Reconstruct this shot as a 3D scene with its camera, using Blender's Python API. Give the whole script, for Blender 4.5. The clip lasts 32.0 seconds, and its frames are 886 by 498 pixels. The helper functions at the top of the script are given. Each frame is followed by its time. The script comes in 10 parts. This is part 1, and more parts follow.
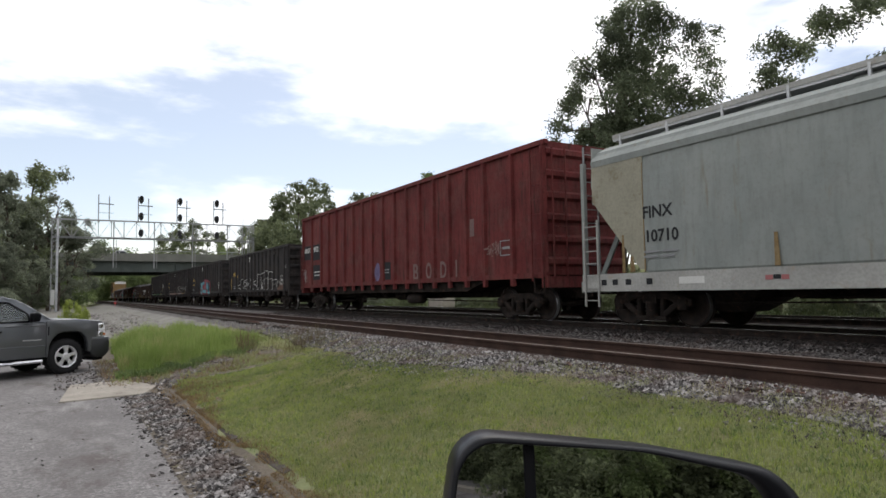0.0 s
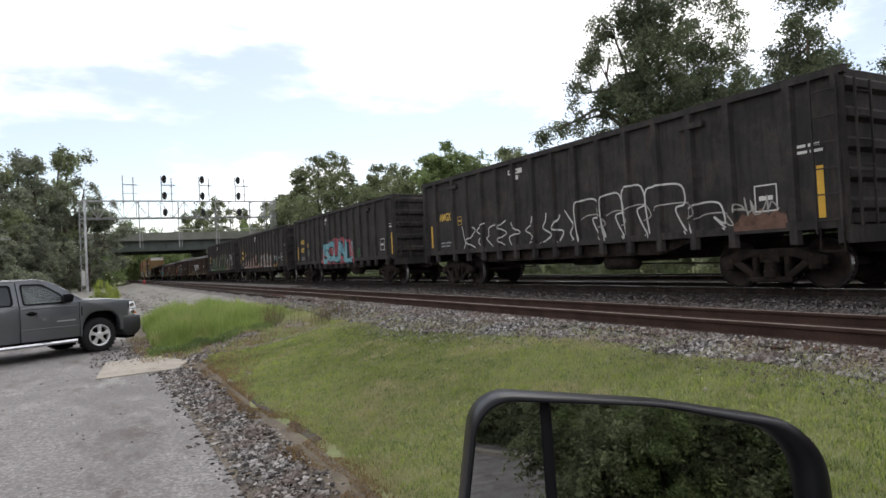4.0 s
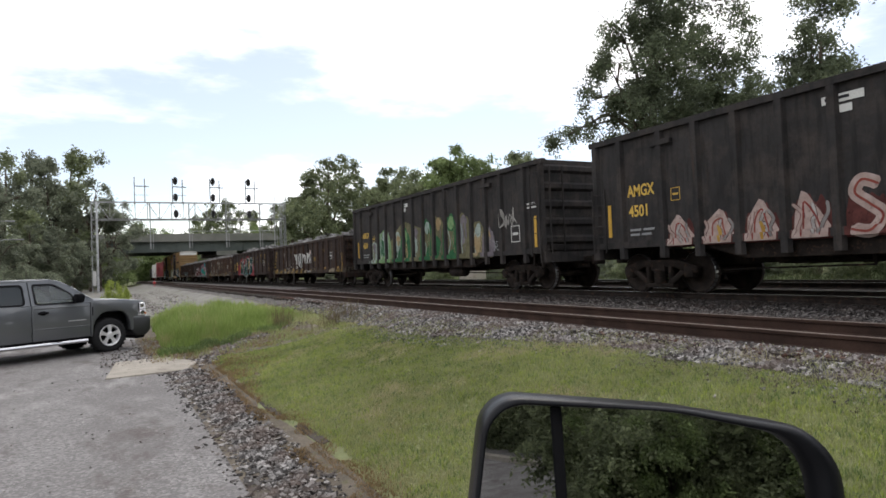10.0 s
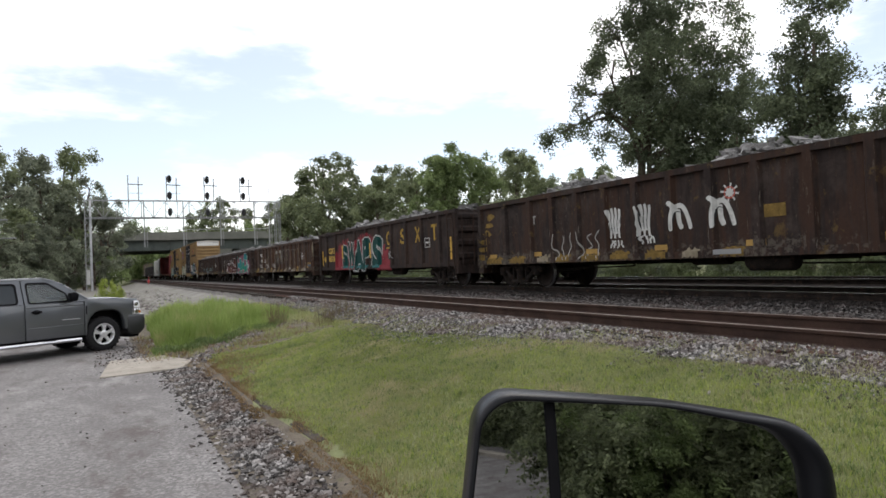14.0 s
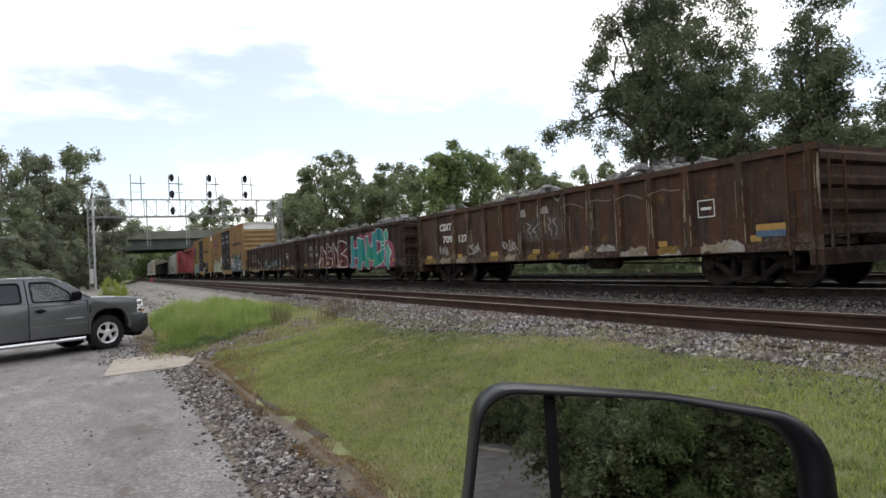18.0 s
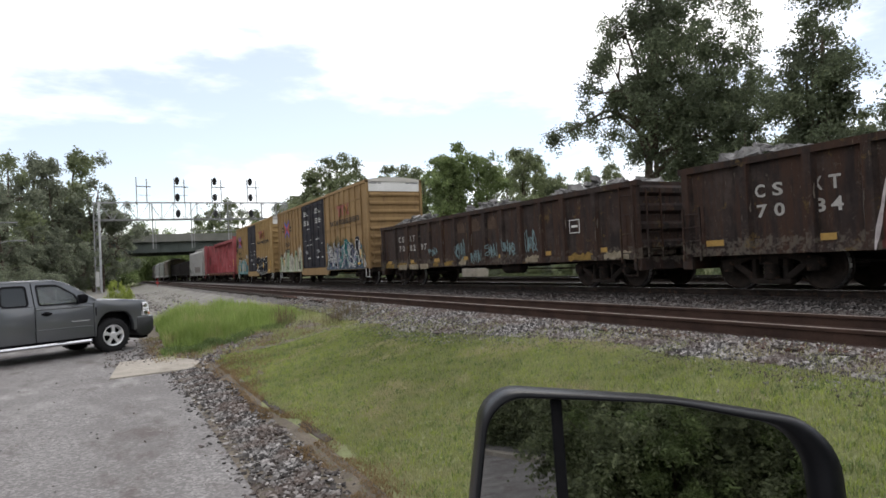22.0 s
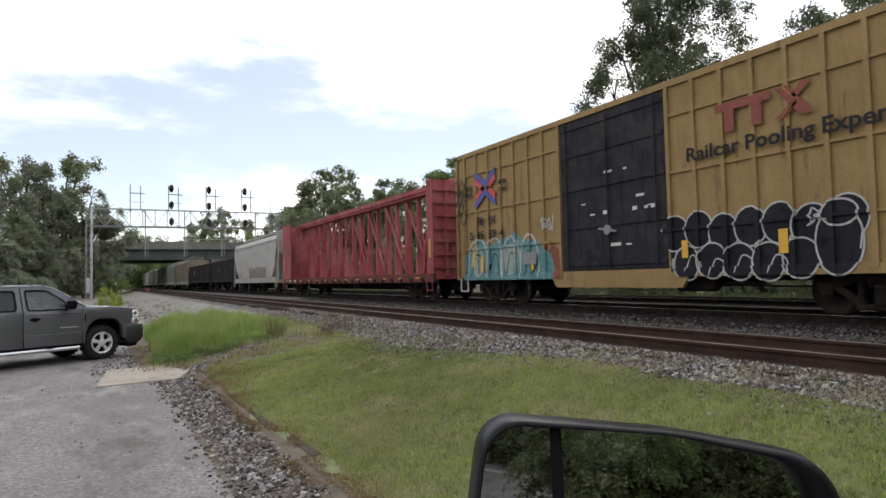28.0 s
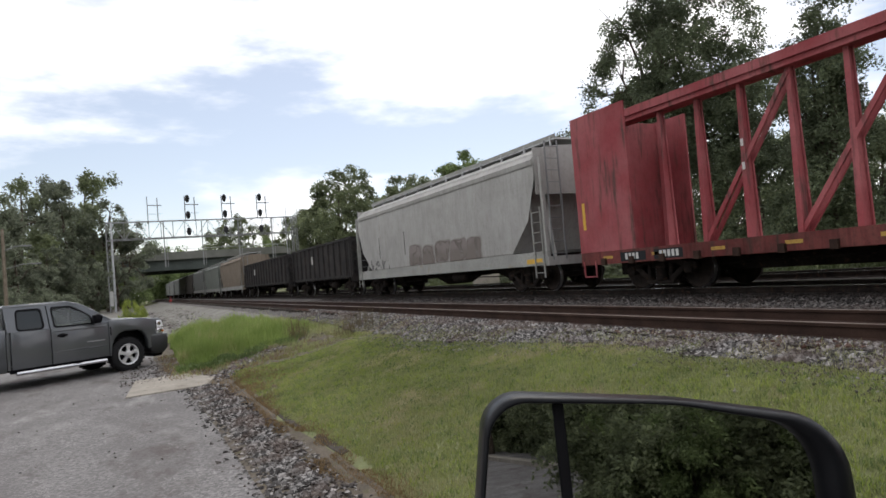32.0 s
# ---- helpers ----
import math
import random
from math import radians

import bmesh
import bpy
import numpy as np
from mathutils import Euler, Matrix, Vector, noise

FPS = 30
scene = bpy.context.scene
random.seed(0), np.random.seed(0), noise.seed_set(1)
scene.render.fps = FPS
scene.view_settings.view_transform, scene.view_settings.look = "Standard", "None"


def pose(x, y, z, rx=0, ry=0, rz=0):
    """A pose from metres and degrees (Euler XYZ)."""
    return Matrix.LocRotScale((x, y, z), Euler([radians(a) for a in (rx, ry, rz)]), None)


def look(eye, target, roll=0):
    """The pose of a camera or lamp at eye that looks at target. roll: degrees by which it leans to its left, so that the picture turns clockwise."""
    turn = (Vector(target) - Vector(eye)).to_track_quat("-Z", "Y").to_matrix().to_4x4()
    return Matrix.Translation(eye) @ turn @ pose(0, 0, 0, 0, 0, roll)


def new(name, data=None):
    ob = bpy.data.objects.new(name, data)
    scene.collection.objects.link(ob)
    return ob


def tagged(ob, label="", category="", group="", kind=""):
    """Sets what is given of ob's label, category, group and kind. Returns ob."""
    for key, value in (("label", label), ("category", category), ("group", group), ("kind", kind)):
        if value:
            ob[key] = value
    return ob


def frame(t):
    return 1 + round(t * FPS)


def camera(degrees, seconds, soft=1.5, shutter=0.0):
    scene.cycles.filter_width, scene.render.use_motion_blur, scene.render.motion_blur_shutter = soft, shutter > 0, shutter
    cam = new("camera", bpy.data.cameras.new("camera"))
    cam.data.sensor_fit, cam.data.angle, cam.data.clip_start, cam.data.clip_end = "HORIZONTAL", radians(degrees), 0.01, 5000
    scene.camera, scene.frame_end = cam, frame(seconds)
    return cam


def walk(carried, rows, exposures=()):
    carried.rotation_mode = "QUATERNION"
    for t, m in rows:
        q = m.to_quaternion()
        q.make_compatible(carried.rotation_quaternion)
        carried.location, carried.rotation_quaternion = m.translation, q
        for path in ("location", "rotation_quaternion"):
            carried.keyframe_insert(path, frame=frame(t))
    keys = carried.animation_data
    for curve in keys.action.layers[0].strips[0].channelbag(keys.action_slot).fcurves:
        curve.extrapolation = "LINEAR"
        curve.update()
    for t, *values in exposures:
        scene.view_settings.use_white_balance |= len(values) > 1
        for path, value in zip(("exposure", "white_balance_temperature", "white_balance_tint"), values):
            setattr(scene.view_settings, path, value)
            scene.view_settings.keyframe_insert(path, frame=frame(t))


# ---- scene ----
cam = camera(69.49, 32.0, 1.6)
PATH = [  # seconds, eye, yaw (to the left of the track's line), pitch, roll
    (0, -0.005, 0.006, 1.758, -30.48, 3.88, -0.90),
    (0.5, -0.006, 0.007, 1.758, -30.07, 3.34, -1.04),
    (1, -0.001, 0.002, 1.753, -29.31, 2.38, -1.57),
    (1.5, -0.002, 0.003, 1.754, -28.56, 1.70, -2.30),
    (2, -0.000, 0.001, 1.752, -28.55, 1.45, -2.60),
    (2.5, 0.000, 0.001, 1.752, -28.58, 1.26, -2.70),
    (3, 0.001, 0.000, 1.752, -28.69, 1.18, -2.72),
    (3.5, 0.002, -0.000, 1.753, -28.57, 1.12, -2.79),
    (5.5, 0.000, 0.000, 1.751, -28.19, 1.40, -2.65),
    (6, -0.000, 0.001, 1.751, -28.12, 1.44, -2.62),
    (6.5, -0.001, 0.001, 1.751, -28.04, 1.48, -2.66),
    (7, -0.001, 0.001, 1.751, -28.03, 1.52, -2.71),
    (7.5, -0.001, 0.001, 1.751, -27.98, 1.51, -2.63),
    (8, -0.001, 0.001, 1.751, -27.89, 1.50, -2.51),
    (8.5, -0.001, 0.002, 1.751, -27.81, 1.51, -2.34),
    (9, -0.001, 0.001, 1.751, -27.77, 1.52, -2.21),
    (9.5, -0.001, 0.001, 1.751, -27.72, 1.56, -2.32),
    (10, -0.001, 0.001, 1.751, -27.70, 1.53, -2.25),
    (10.5, -0.001, 0.001, 1.751, -27.74, 1.51, -2.35),
    (11, -0.001, 0.001, 1.751, -27.81, 1.50, -2.36),
    (11.5, -0.001, 0.001, 1.751, -27.85, 1.50, -2.35),
    (12, -0.001, 0.001, 1.751, -27.91, 1.51, -2.22),
    (12.5, -0.001, 0.001, 1.751, -27.94, 1.48, -2.22),
    (13, -0.001, 0.001, 1.751, -28.01, 1.40, -2.19),
    (13.5, -0.001, 0.001, 1.750, -28.05, 1.34, -2.34),
    (14, -0.000, 0.000, 1.750, -28.13, 1.30, -2.41),
    (14.5, 0.000, 0.000, 1.750, -28.13, 1.27, -2.47),
    (16.5, 0.002, -0.002, 1.747, -27.94, 1.10, -2.78),
    (17, 0.002, -0.002, 1.747, -27.92, 1.03, -2.70),
    (17.5, 0.002, -0.002, 1.747, -27.94, 1.07, -2.58),
    (18, 0.002, -0.002, 1.747, -27.90, 1.08, -2.67),
    (18.5, 0.001, -0.001, 1.748, -27.86, 1.09, -2.73),
    (19, 0.001, -0.001, 1.748, -27.81, 1.11, -2.67),
    (19.5, 0.000, -0.001, 1.748, -27.78, 1.14, -2.64),
    (20, 0.000, -0.000, 1.749, -27.76, 1.15, -2.64),
    (20.5, 0.000, -0.000, 1.749, -27.69, 1.15, -2.54),
    (21, 0.000, -0.000, 1.749, -27.62, 1.17, -2.47),
    (21.5, 0.001, -0.001, 1.749, -27.60, 1.26, -2.51),
    (22, 0.001, -0.001, 1.748, -27.50, 1.32, -2.74),
    (22.5, 0.002, -0.001, 1.748, -27.43, 1.36, -2.88),
    (23, 0.002, -0.002, 1.748, -27.43, 1.46, -2.89),
    (23.5, 0.002, -0.002, 1.748, -27.37, 1.52, -2.92),
    (24, 0.002, -0.002, 1.748, -27.36, 1.57, -3.04),
    (24.5, 0.003, -0.002, 1.748, -27.34, 1.58, -3.11),
    (25, 0.001, -0.000, 1.749, -27.39, 1.75, -3.01),
    (25.5, 0.002, -0.001, 1.749, -27.38, 1.87, -2.98),
    (27.5, -0.001, 0.002, 1.755, -27.75, 2.40, -1.92),
    (28, -0.004, 0.006, 1.757, -28.14, 2.62, -1.30),
    (28.5, -0.001, 0.002, 1.755, -28.39, 2.79, -1.27),
    (29, -0.000, 0.001, 1.753, -28.70, 2.99, -1.48),
    (29.5, -0.001, 0.002, 1.753, -28.72, 3.14, -1.65),
    (30, 0.001, 0.000, 1.753, -28.95, 3.23, -1.60),
    (30.5, 0.003, -0.001, 1.753, -28.82, 3.15, -2.15),
    (31, 0.009, -0.007, 1.746, -28.24, 2.77, -3.28),
    (31.5, 0.009, -0.009, 1.742, -26.72, 2.39, -4.73),
    (32, 0.011, -0.009, 1.747, -26.63, 2.11, -4.73),
]


def sight(x, y, z, yaw, pitch, roll):
    a, b = radians(yaw), radians(pitch)
    ahead = Vector((-math.sin(a) * math.cos(b), math.cos(a) * math.cos(b), math.sin(b)))
    return look((x, y, z), Vector((x, y, z)) + ahead, roll)


walk(cam, [(r[0], sight(*r[1:])) for r in PATH], [(0.0, -0.20), (1.0, 0.05), (2.0, 0.14), (3.5, 0.03), (6.0, 0.03), (25.0, 0.0), (28.0, -0.08), (30.0, -0.15), (32.0, -0.25)])

# ---- sky and sun ----
SUN_EL, SUN_AZ = 52.0, 35.0  # degrees above the ground; from the track's line to the right
world = bpy.data.worlds.new("sky")
scene.world = world
world.use_nodes = True
wn, wl = world.node_tree.nodes, world.node_tree.links
wn.clear()
sky = wn.new("ShaderNodeTexSky")
sky.sky_type, sky.sun_disc = "NISHITA", False
sky.sun_elevation, sky.sun_rotation = radians(SUN_EL), radians(SUN_AZ)
sky.air_density, sky.dust_density, sky.ozone_density = 1.0, 0.5, 2.0
blue = wn.new("ShaderNodeBackground")
blue.inputs[1].default_value = 0.135
wtint = wn.new("ShaderNodeMix")
wtint.data_type, wtint.blend_type = "RGBA", "MULTIPLY"
wtint.inputs[0].default_value, wtint.inputs[7].default_value = 1.0, (1.10, 1.01, 0.955, 1)
wl.new(sky.outputs[0], wtint.inputs[6])
wl.new(wtint.outputs[2], blue.inputs[0])
cloud = wn.new("ShaderNodeBackground")
cloud.inputs[0].default_value, cloud.inputs[1].default_value = (0.99, 0.98, 1.0, 1), 1.82
wtc = wn.new("ShaderNodeTexCoord")
wmap = wn.new("ShaderNodeMapping")
wmap.inputs["Scale"].default_value = (1.0, 1.0, 3.4)
wmap.inputs["Location"].default_value = (0.35, 0.1, 0.24)
wmap.inputs["Rotation"].default_value = (0, 0, radians(-26))
wl.new(wtc.outputs["Generated"], wmap.inputs[0])
wno = wn.new("ShaderNodeTexNoise")
wno.inputs["Scale"].default_value, wno.inputs["Detail"].default_value, wno.inputs["Roughness"].default_value = 1.9, 7, 0.56
wl.new(wmap.outputs[0], wno.inputs["Vector"])
wrmp = wn.new("ShaderNodeValToRGB")
wrmp.color_ramp.interpolation = "EASE"
wrmp.color_ramp.elements[0].position, wrmp.color_ramp.elements[1].position = 0.385, 0.56
wrmp.color_ramp.elements[0].color = (0.20, 0.20, 0.20, 1)
wl.new(wno.outputs[0], wrmp.inputs[0])
wmix = wn.new("ShaderNodeMixShader")
wl.new(wrmp.outputs[0], wmix.inputs[0])
wl.new(blue.outputs[0], wmix.inputs[1])
wl.new(cloud.outputs[0], wmix.inputs[2])
wout = wn.new("ShaderNodeOutputWorld")
wl.new(wmix.outputs[0], wout.inputs[0])
lamp = bpy.data.lights.new("sun", "SUN")
lamp.energy, lamp.angle, lamp.color = 1.2, radians(25), (1.0, 0.96, 0.9)
sun = new("sun", lamp)
_a, _e = radians(SUN_AZ), radians(SUN_EL)
sun.matrix_world = look(Vector((math.sin(_a) * math.cos(_e), math.cos(_a) * math.cos(_e), math.sin(_e))) * 100, (0, 0, 0))

RAIL = 0.94  # height of the rail heads over the road


# ---- mesh and material tools ----
class Geo:
    """Collects vertices and faces of one mesh."""

    def __init__(self):
        self.v, self.f = [], []

    def add(self, vs, fs):
        n = len(self.v)
        self.v += [tuple(p) for p in vs]
        self.f += [tuple(i + n for i in q) for q in fs]
        return self

    def box(self, x0, x1, y0, y1, z0, z1):
        vs = [(x, y, z) for z in (z0, z1) for y in (y0, y1) for x in (x0, x1)]
        return self.add(vs, [(0, 2, 3, 1), (4, 5, 7, 6), (0, 1, 5, 4), (2, 6, 7, 3), (0, 4, 6, 2), (1, 3, 7, 5)])

    def prism(self, poly, a, b, axis="x"):
        """poly in the two other axes, in order, swept from a to b along axis."""
        k = "xyz".index(axis)
        n = len(poly)
        vs = []
        for c in (a, b):
            for p in poly:
                q = list(p)
                q.insert(k, c)
                vs.append(tuple(q))
        fs = [tuple(range(n - 1, -1, -1)), tuple(range(n, 2 * n))]
        fs += [(i, (i + 1) % n, n + (i + 1) % n, n + i) for i in range(n)]
        return self.add(vs, fs)

    def bar(self, p, q, w, h=None, up=(0, 0, 1)):
        """A square bar from p to q, w wide and h deep."""
        p, q = Vector(p), Vector(q)
        h = h or w
        d = (q - p).normalized()
        u = Vector(up)
        if abs(d.dot(u)) > 0.95:
            u = Vector((0, 1, 0)) if abs(d.y) < 0.9 else Vector((1, 0, 0))
        s = d.cross(u).normalized()
        u = s.cross(d).normalized()
        vs = [c + s * a * w / 2 + u * b * h / 2 for c in (p, q) for a, b in ((-1, -1), (1, -1), (1, 1), (-1, 1))]
        return self.add(vs, [(3, 2, 1, 0), (4, 5, 6, 7), (0, 1, 5, 4), (1, 2, 6, 5), (2, 3, 7, 6), (3, 0, 4, 7)])

    def rod(self, p, q, r, n=8, r2=None):
        p, q = Vector(p), Vector(q)
        r2 = r if r2 is None else r2
        d = (q - p).normalized()
        s = d.cross(Vector((0, 0, 1)) if abs(d.z) < 0.9 else Vector((1, 0, 0))).normalized()
        u = s.cross(d)
        vs = []
        for c, rr in ((p, r), (q, r2)):
            vs += [c + (s * math.cos(2 * math.pi * i / n) + u * math.sin(2 * math.pi * i / n)) * rr for i in range(n)]
        fs = [tuple(range(n)), tuple(range(2 * n - 1, n - 1, -1))]
        fs += [(i, n + i, n + (i + 1) % n, (i + 1) % n) for i in range(n)]
        return self.add(vs, fs)

    def lathe(self, prof, axis="x", n=20, closed=True):
        """prof: (along, radius) pairs, turned round an axis through the origin."""
        m = len(prof)
        vs = []
        for i in range(n):
            c, s = math.cos(2 * math.pi * i / n), math.sin(2 * math.pi * i / n)
            for a, r in prof:
                vs.append({"x": (a, r * c, r * s), "y": (r * s, a, r * c), "z": (r * c, r * s, a)}[axis])
        fs = [(i * m + j, ((i + 1) % n) * m + j, ((i + 1) % n) * m + j + 1, i * m + j + 1) for i in range(n) for j in range(m - 1)]
        return self.add(vs, fs)

    def move(self, x=0, y=0, z=0):
        self.v = [(p[0] + x, p[1] + y, p[2] + z) for p in self.v]
        return self

    def mesh(self, name, smooth=False):
        me = bpy.data.meshes.new(name)
        me.from_pydata(self.v, [], self.f)
        if smooth:
            me.polygons.foreach_set("use_smooth", [True] * len(me.polygons))
        me.update()
        return me


def part(name, geo, material, parent=None, label="", smooth=False):
    """One mesh object under a thing or a part; geo is a Geo or a finished mesh."""
    me = geo.mesh(name, smooth) if isinstance(geo, Geo) else geo
    if material is not None and not me.materials:
        me.materials.append(material)
    ob = new(name, me)
    ob.parent = parent
    if label:
        ob["label"] = label
    return ob


def bevelled(geo, width, segments=2):
    """The mesh of geo with its sharp edges rounded."""
    bm = bmesh.new()
    bm.from_mesh(geo.mesh("tmp"))
    bmesh.ops.remove_doubles(bm, verts=bm.verts, dist=1e-5)
    bmesh.ops.recalc_face_normals(bm, faces=bm.faces)
    edges = [e for e in bm.edges if len(e.link_faces) == 2 and e.calc_face_angle(0) > 0.3]
    bmesh.ops.bevel(bm, geom=edges, offset=width, segments=segments, affect="EDGES", profile=0.5, clamp_overlap=True)
    me = bpy.data.meshes.new("body")
    bm.to_mesh(me)
    bm.free()
    me.polygons.foreach_set("use_smooth", [True] * len(me.polygons))
    me.update()
    return me


def thing(name, at, label, category, group="", kind=""):
    ob = new(name)
    ob.matrix_basis = at
    return tagged(ob, label, category, group, kind)


def shader(name):
    m = bpy.data.materials.new(name)
    m.use_nodes = True
    nt = m.node_tree
    return m, nt.nodes, nt.links, nt.nodes["Principled BSDF"]


def noise_node(n, l, vec, scale, detail=4, rough=0.55):
    t = n.new("ShaderNodeTexNoise")
    t.inputs["Scale"].default_value, t.inputs["Detail"].default_value, t.inputs["Roughness"].default_value = scale, detail, rough
    if vec is not None:
        l.new(vec, t.inputs["Vector"])
    return t.outputs[0]


def ramp(n, l, fac, lo, hi, c0=(0, 0, 0), c1=(1, 1, 1)):
    r = n.new("ShaderNodeValToRGB")
    e = r.color_ramp.elements
    e[0].position, e[1].position, e[0].color, e[1].color = lo, hi, (*c0, 1), (*c1, 1)
    l.new(fac, r.inputs[0])
    return r.outputs[0]


def blend(n, l, fac, a, b):
    m = n.new("ShaderNodeMix")
    m.data_type = "RGBA"
    for sock, val in ((m.inputs[0], fac), (m.inputs[6], a), (m.inputs[7], b)):
        if isinstance(val, (int, float)):
            sock.default_value = val
        elif isinstance(val, tuple):
            sock.default_value = (*val[:3], 1)
        else:
            l.new(val, sock)
    return m.outputs[2]


def calc(n, l, op, a, b=0.0, clamp=False):
    m = n.new("ShaderNodeMath")
    m.operation, m.use_clamp = op, clamp
    for sock, val in zip(m.inputs, (a, b)):
        if isinstance(val, (int, float)):
            sock.default_value = val
        else:
            l.new(val, sock)
    return m.outputs[0]


def bump(n, l, p, height, strength, dist=0.02):
    b = n.new("ShaderNodeBump")
    b.inputs["Strength"].default_value, b.inputs["Distance"].default_value = strength, dist
    l.new(height, b.inputs["Height"])
    l.new(b.outputs[0], p.inputs["Normal"])


def mottled(name, c0, c1, scale=3.0, fine=40.0, rough=0.8, metal=0.0, relief=0.3, dist=0.01, c2=None, lo=0.35, hi=0.65, per_object=0.0):
    """A surface of two colours mixed at a large and a fine scale, with a third for stains."""
    m, n, l, p = shader(name)
    tc = n.new("ShaderNodeTexCoord").outputs["Object"]
    big, small = noise_node(n, l, tc, scale), noise_node(n, l, tc, fine, 3)
    col = blend(n, l, ramp(n, l, big, lo, hi), c0, c1)
    col = blend(n, l, calc(n, l, "MULTIPLY", ramp(n, l, small, 0.4, 0.7), 0.35), col, tuple(0.55 * a for a in c0))
    if c2:
        col = blend(n, l, ramp(n, l, noise_node(n, l, tc, scale * 2.7, 6, 0.7), 0.56, 0.66), col, c2)
    if per_object:
        rnd = n.new("ShaderNodeObjectInfo").outputs["Random"]
        hs = n.new("ShaderNodeHueSaturation")
        l.new(calc(n, l, "ADD", calc(n, l, "MULTIPLY", rnd, 2 * per_object), 1 - per_object), hs.inputs["Value"])
        l.new(col, hs.inputs["Color"])
        col = hs.outputs[0]
    l.new(col, p.inputs["Base Color"])
    p.inputs["Roughness"].default_value, p.inputs["Metallic"].default_value = rough, metal
    if rough > 0.7:
        p.inputs["Specular IOR Level"].default_value = 0.15
    if relief:
        bump(n, l, p, small, relief, dist)
    return m


def foliage(name, dark, light, dry=None, deep=0.6, dry_at=0.52, gloss=0.25):
    """Leaves: each its own shade, thin enough to let light through."""
    m, n, l, p = shader(name)
    rnd = n.new("ShaderNodeNewGeometry").outputs["Random Per Island"]
    tc = n.new("ShaderNodeTexCoord").outputs["Object"]
    col = blend(n, l, rnd, dark, light)
    col = blend(n, l, ramp(n, l, noise_node(n, l, tc, 0.35, 3), 0.4, 0.65), col, tuple(deep * a for a in dark))
    if dry:
        col = blend(n, l, ramp(n, l, noise_node(n, l, tc, 1.1, 3), dry_at, dry_at + 0.16), col, dry)
    l.new(col, p.inputs["Base Color"])
    p.inputs["Roughness"].default_value, p.inputs["Specular IOR Level"].default_value = 0.6, gloss
    tr = n.new("ShaderNodeBsdfTranslucent")
    l.new(col, tr.inputs[0])
    mx = n.new("ShaderNodeMixShader")
    mx.inputs[0].default_value = 0.45
    l.new(p.outputs[0], mx.inputs[1])
    l.new(tr.outputs[0], mx.inputs[2])
    l.new(mx.outputs[0], n["Material Output"].inputs[0])
    return m


def glass(name, tint, rough=0.03):
    m, n, l, p = shader(name)
    p.inputs["Base Color"].default_value = (*tint, 1)
    p.inputs["Roughness"].default_value, p.inputs["IOR"].default_value = rough, 1.45
    return m


def plain(name, col, rough=0.5, metal=0.0):
    return mottled(name, col, tuple(min(1, 1.15 * a) for a in col), 2.0, 60, rough, metal, 0.08, 0.004)


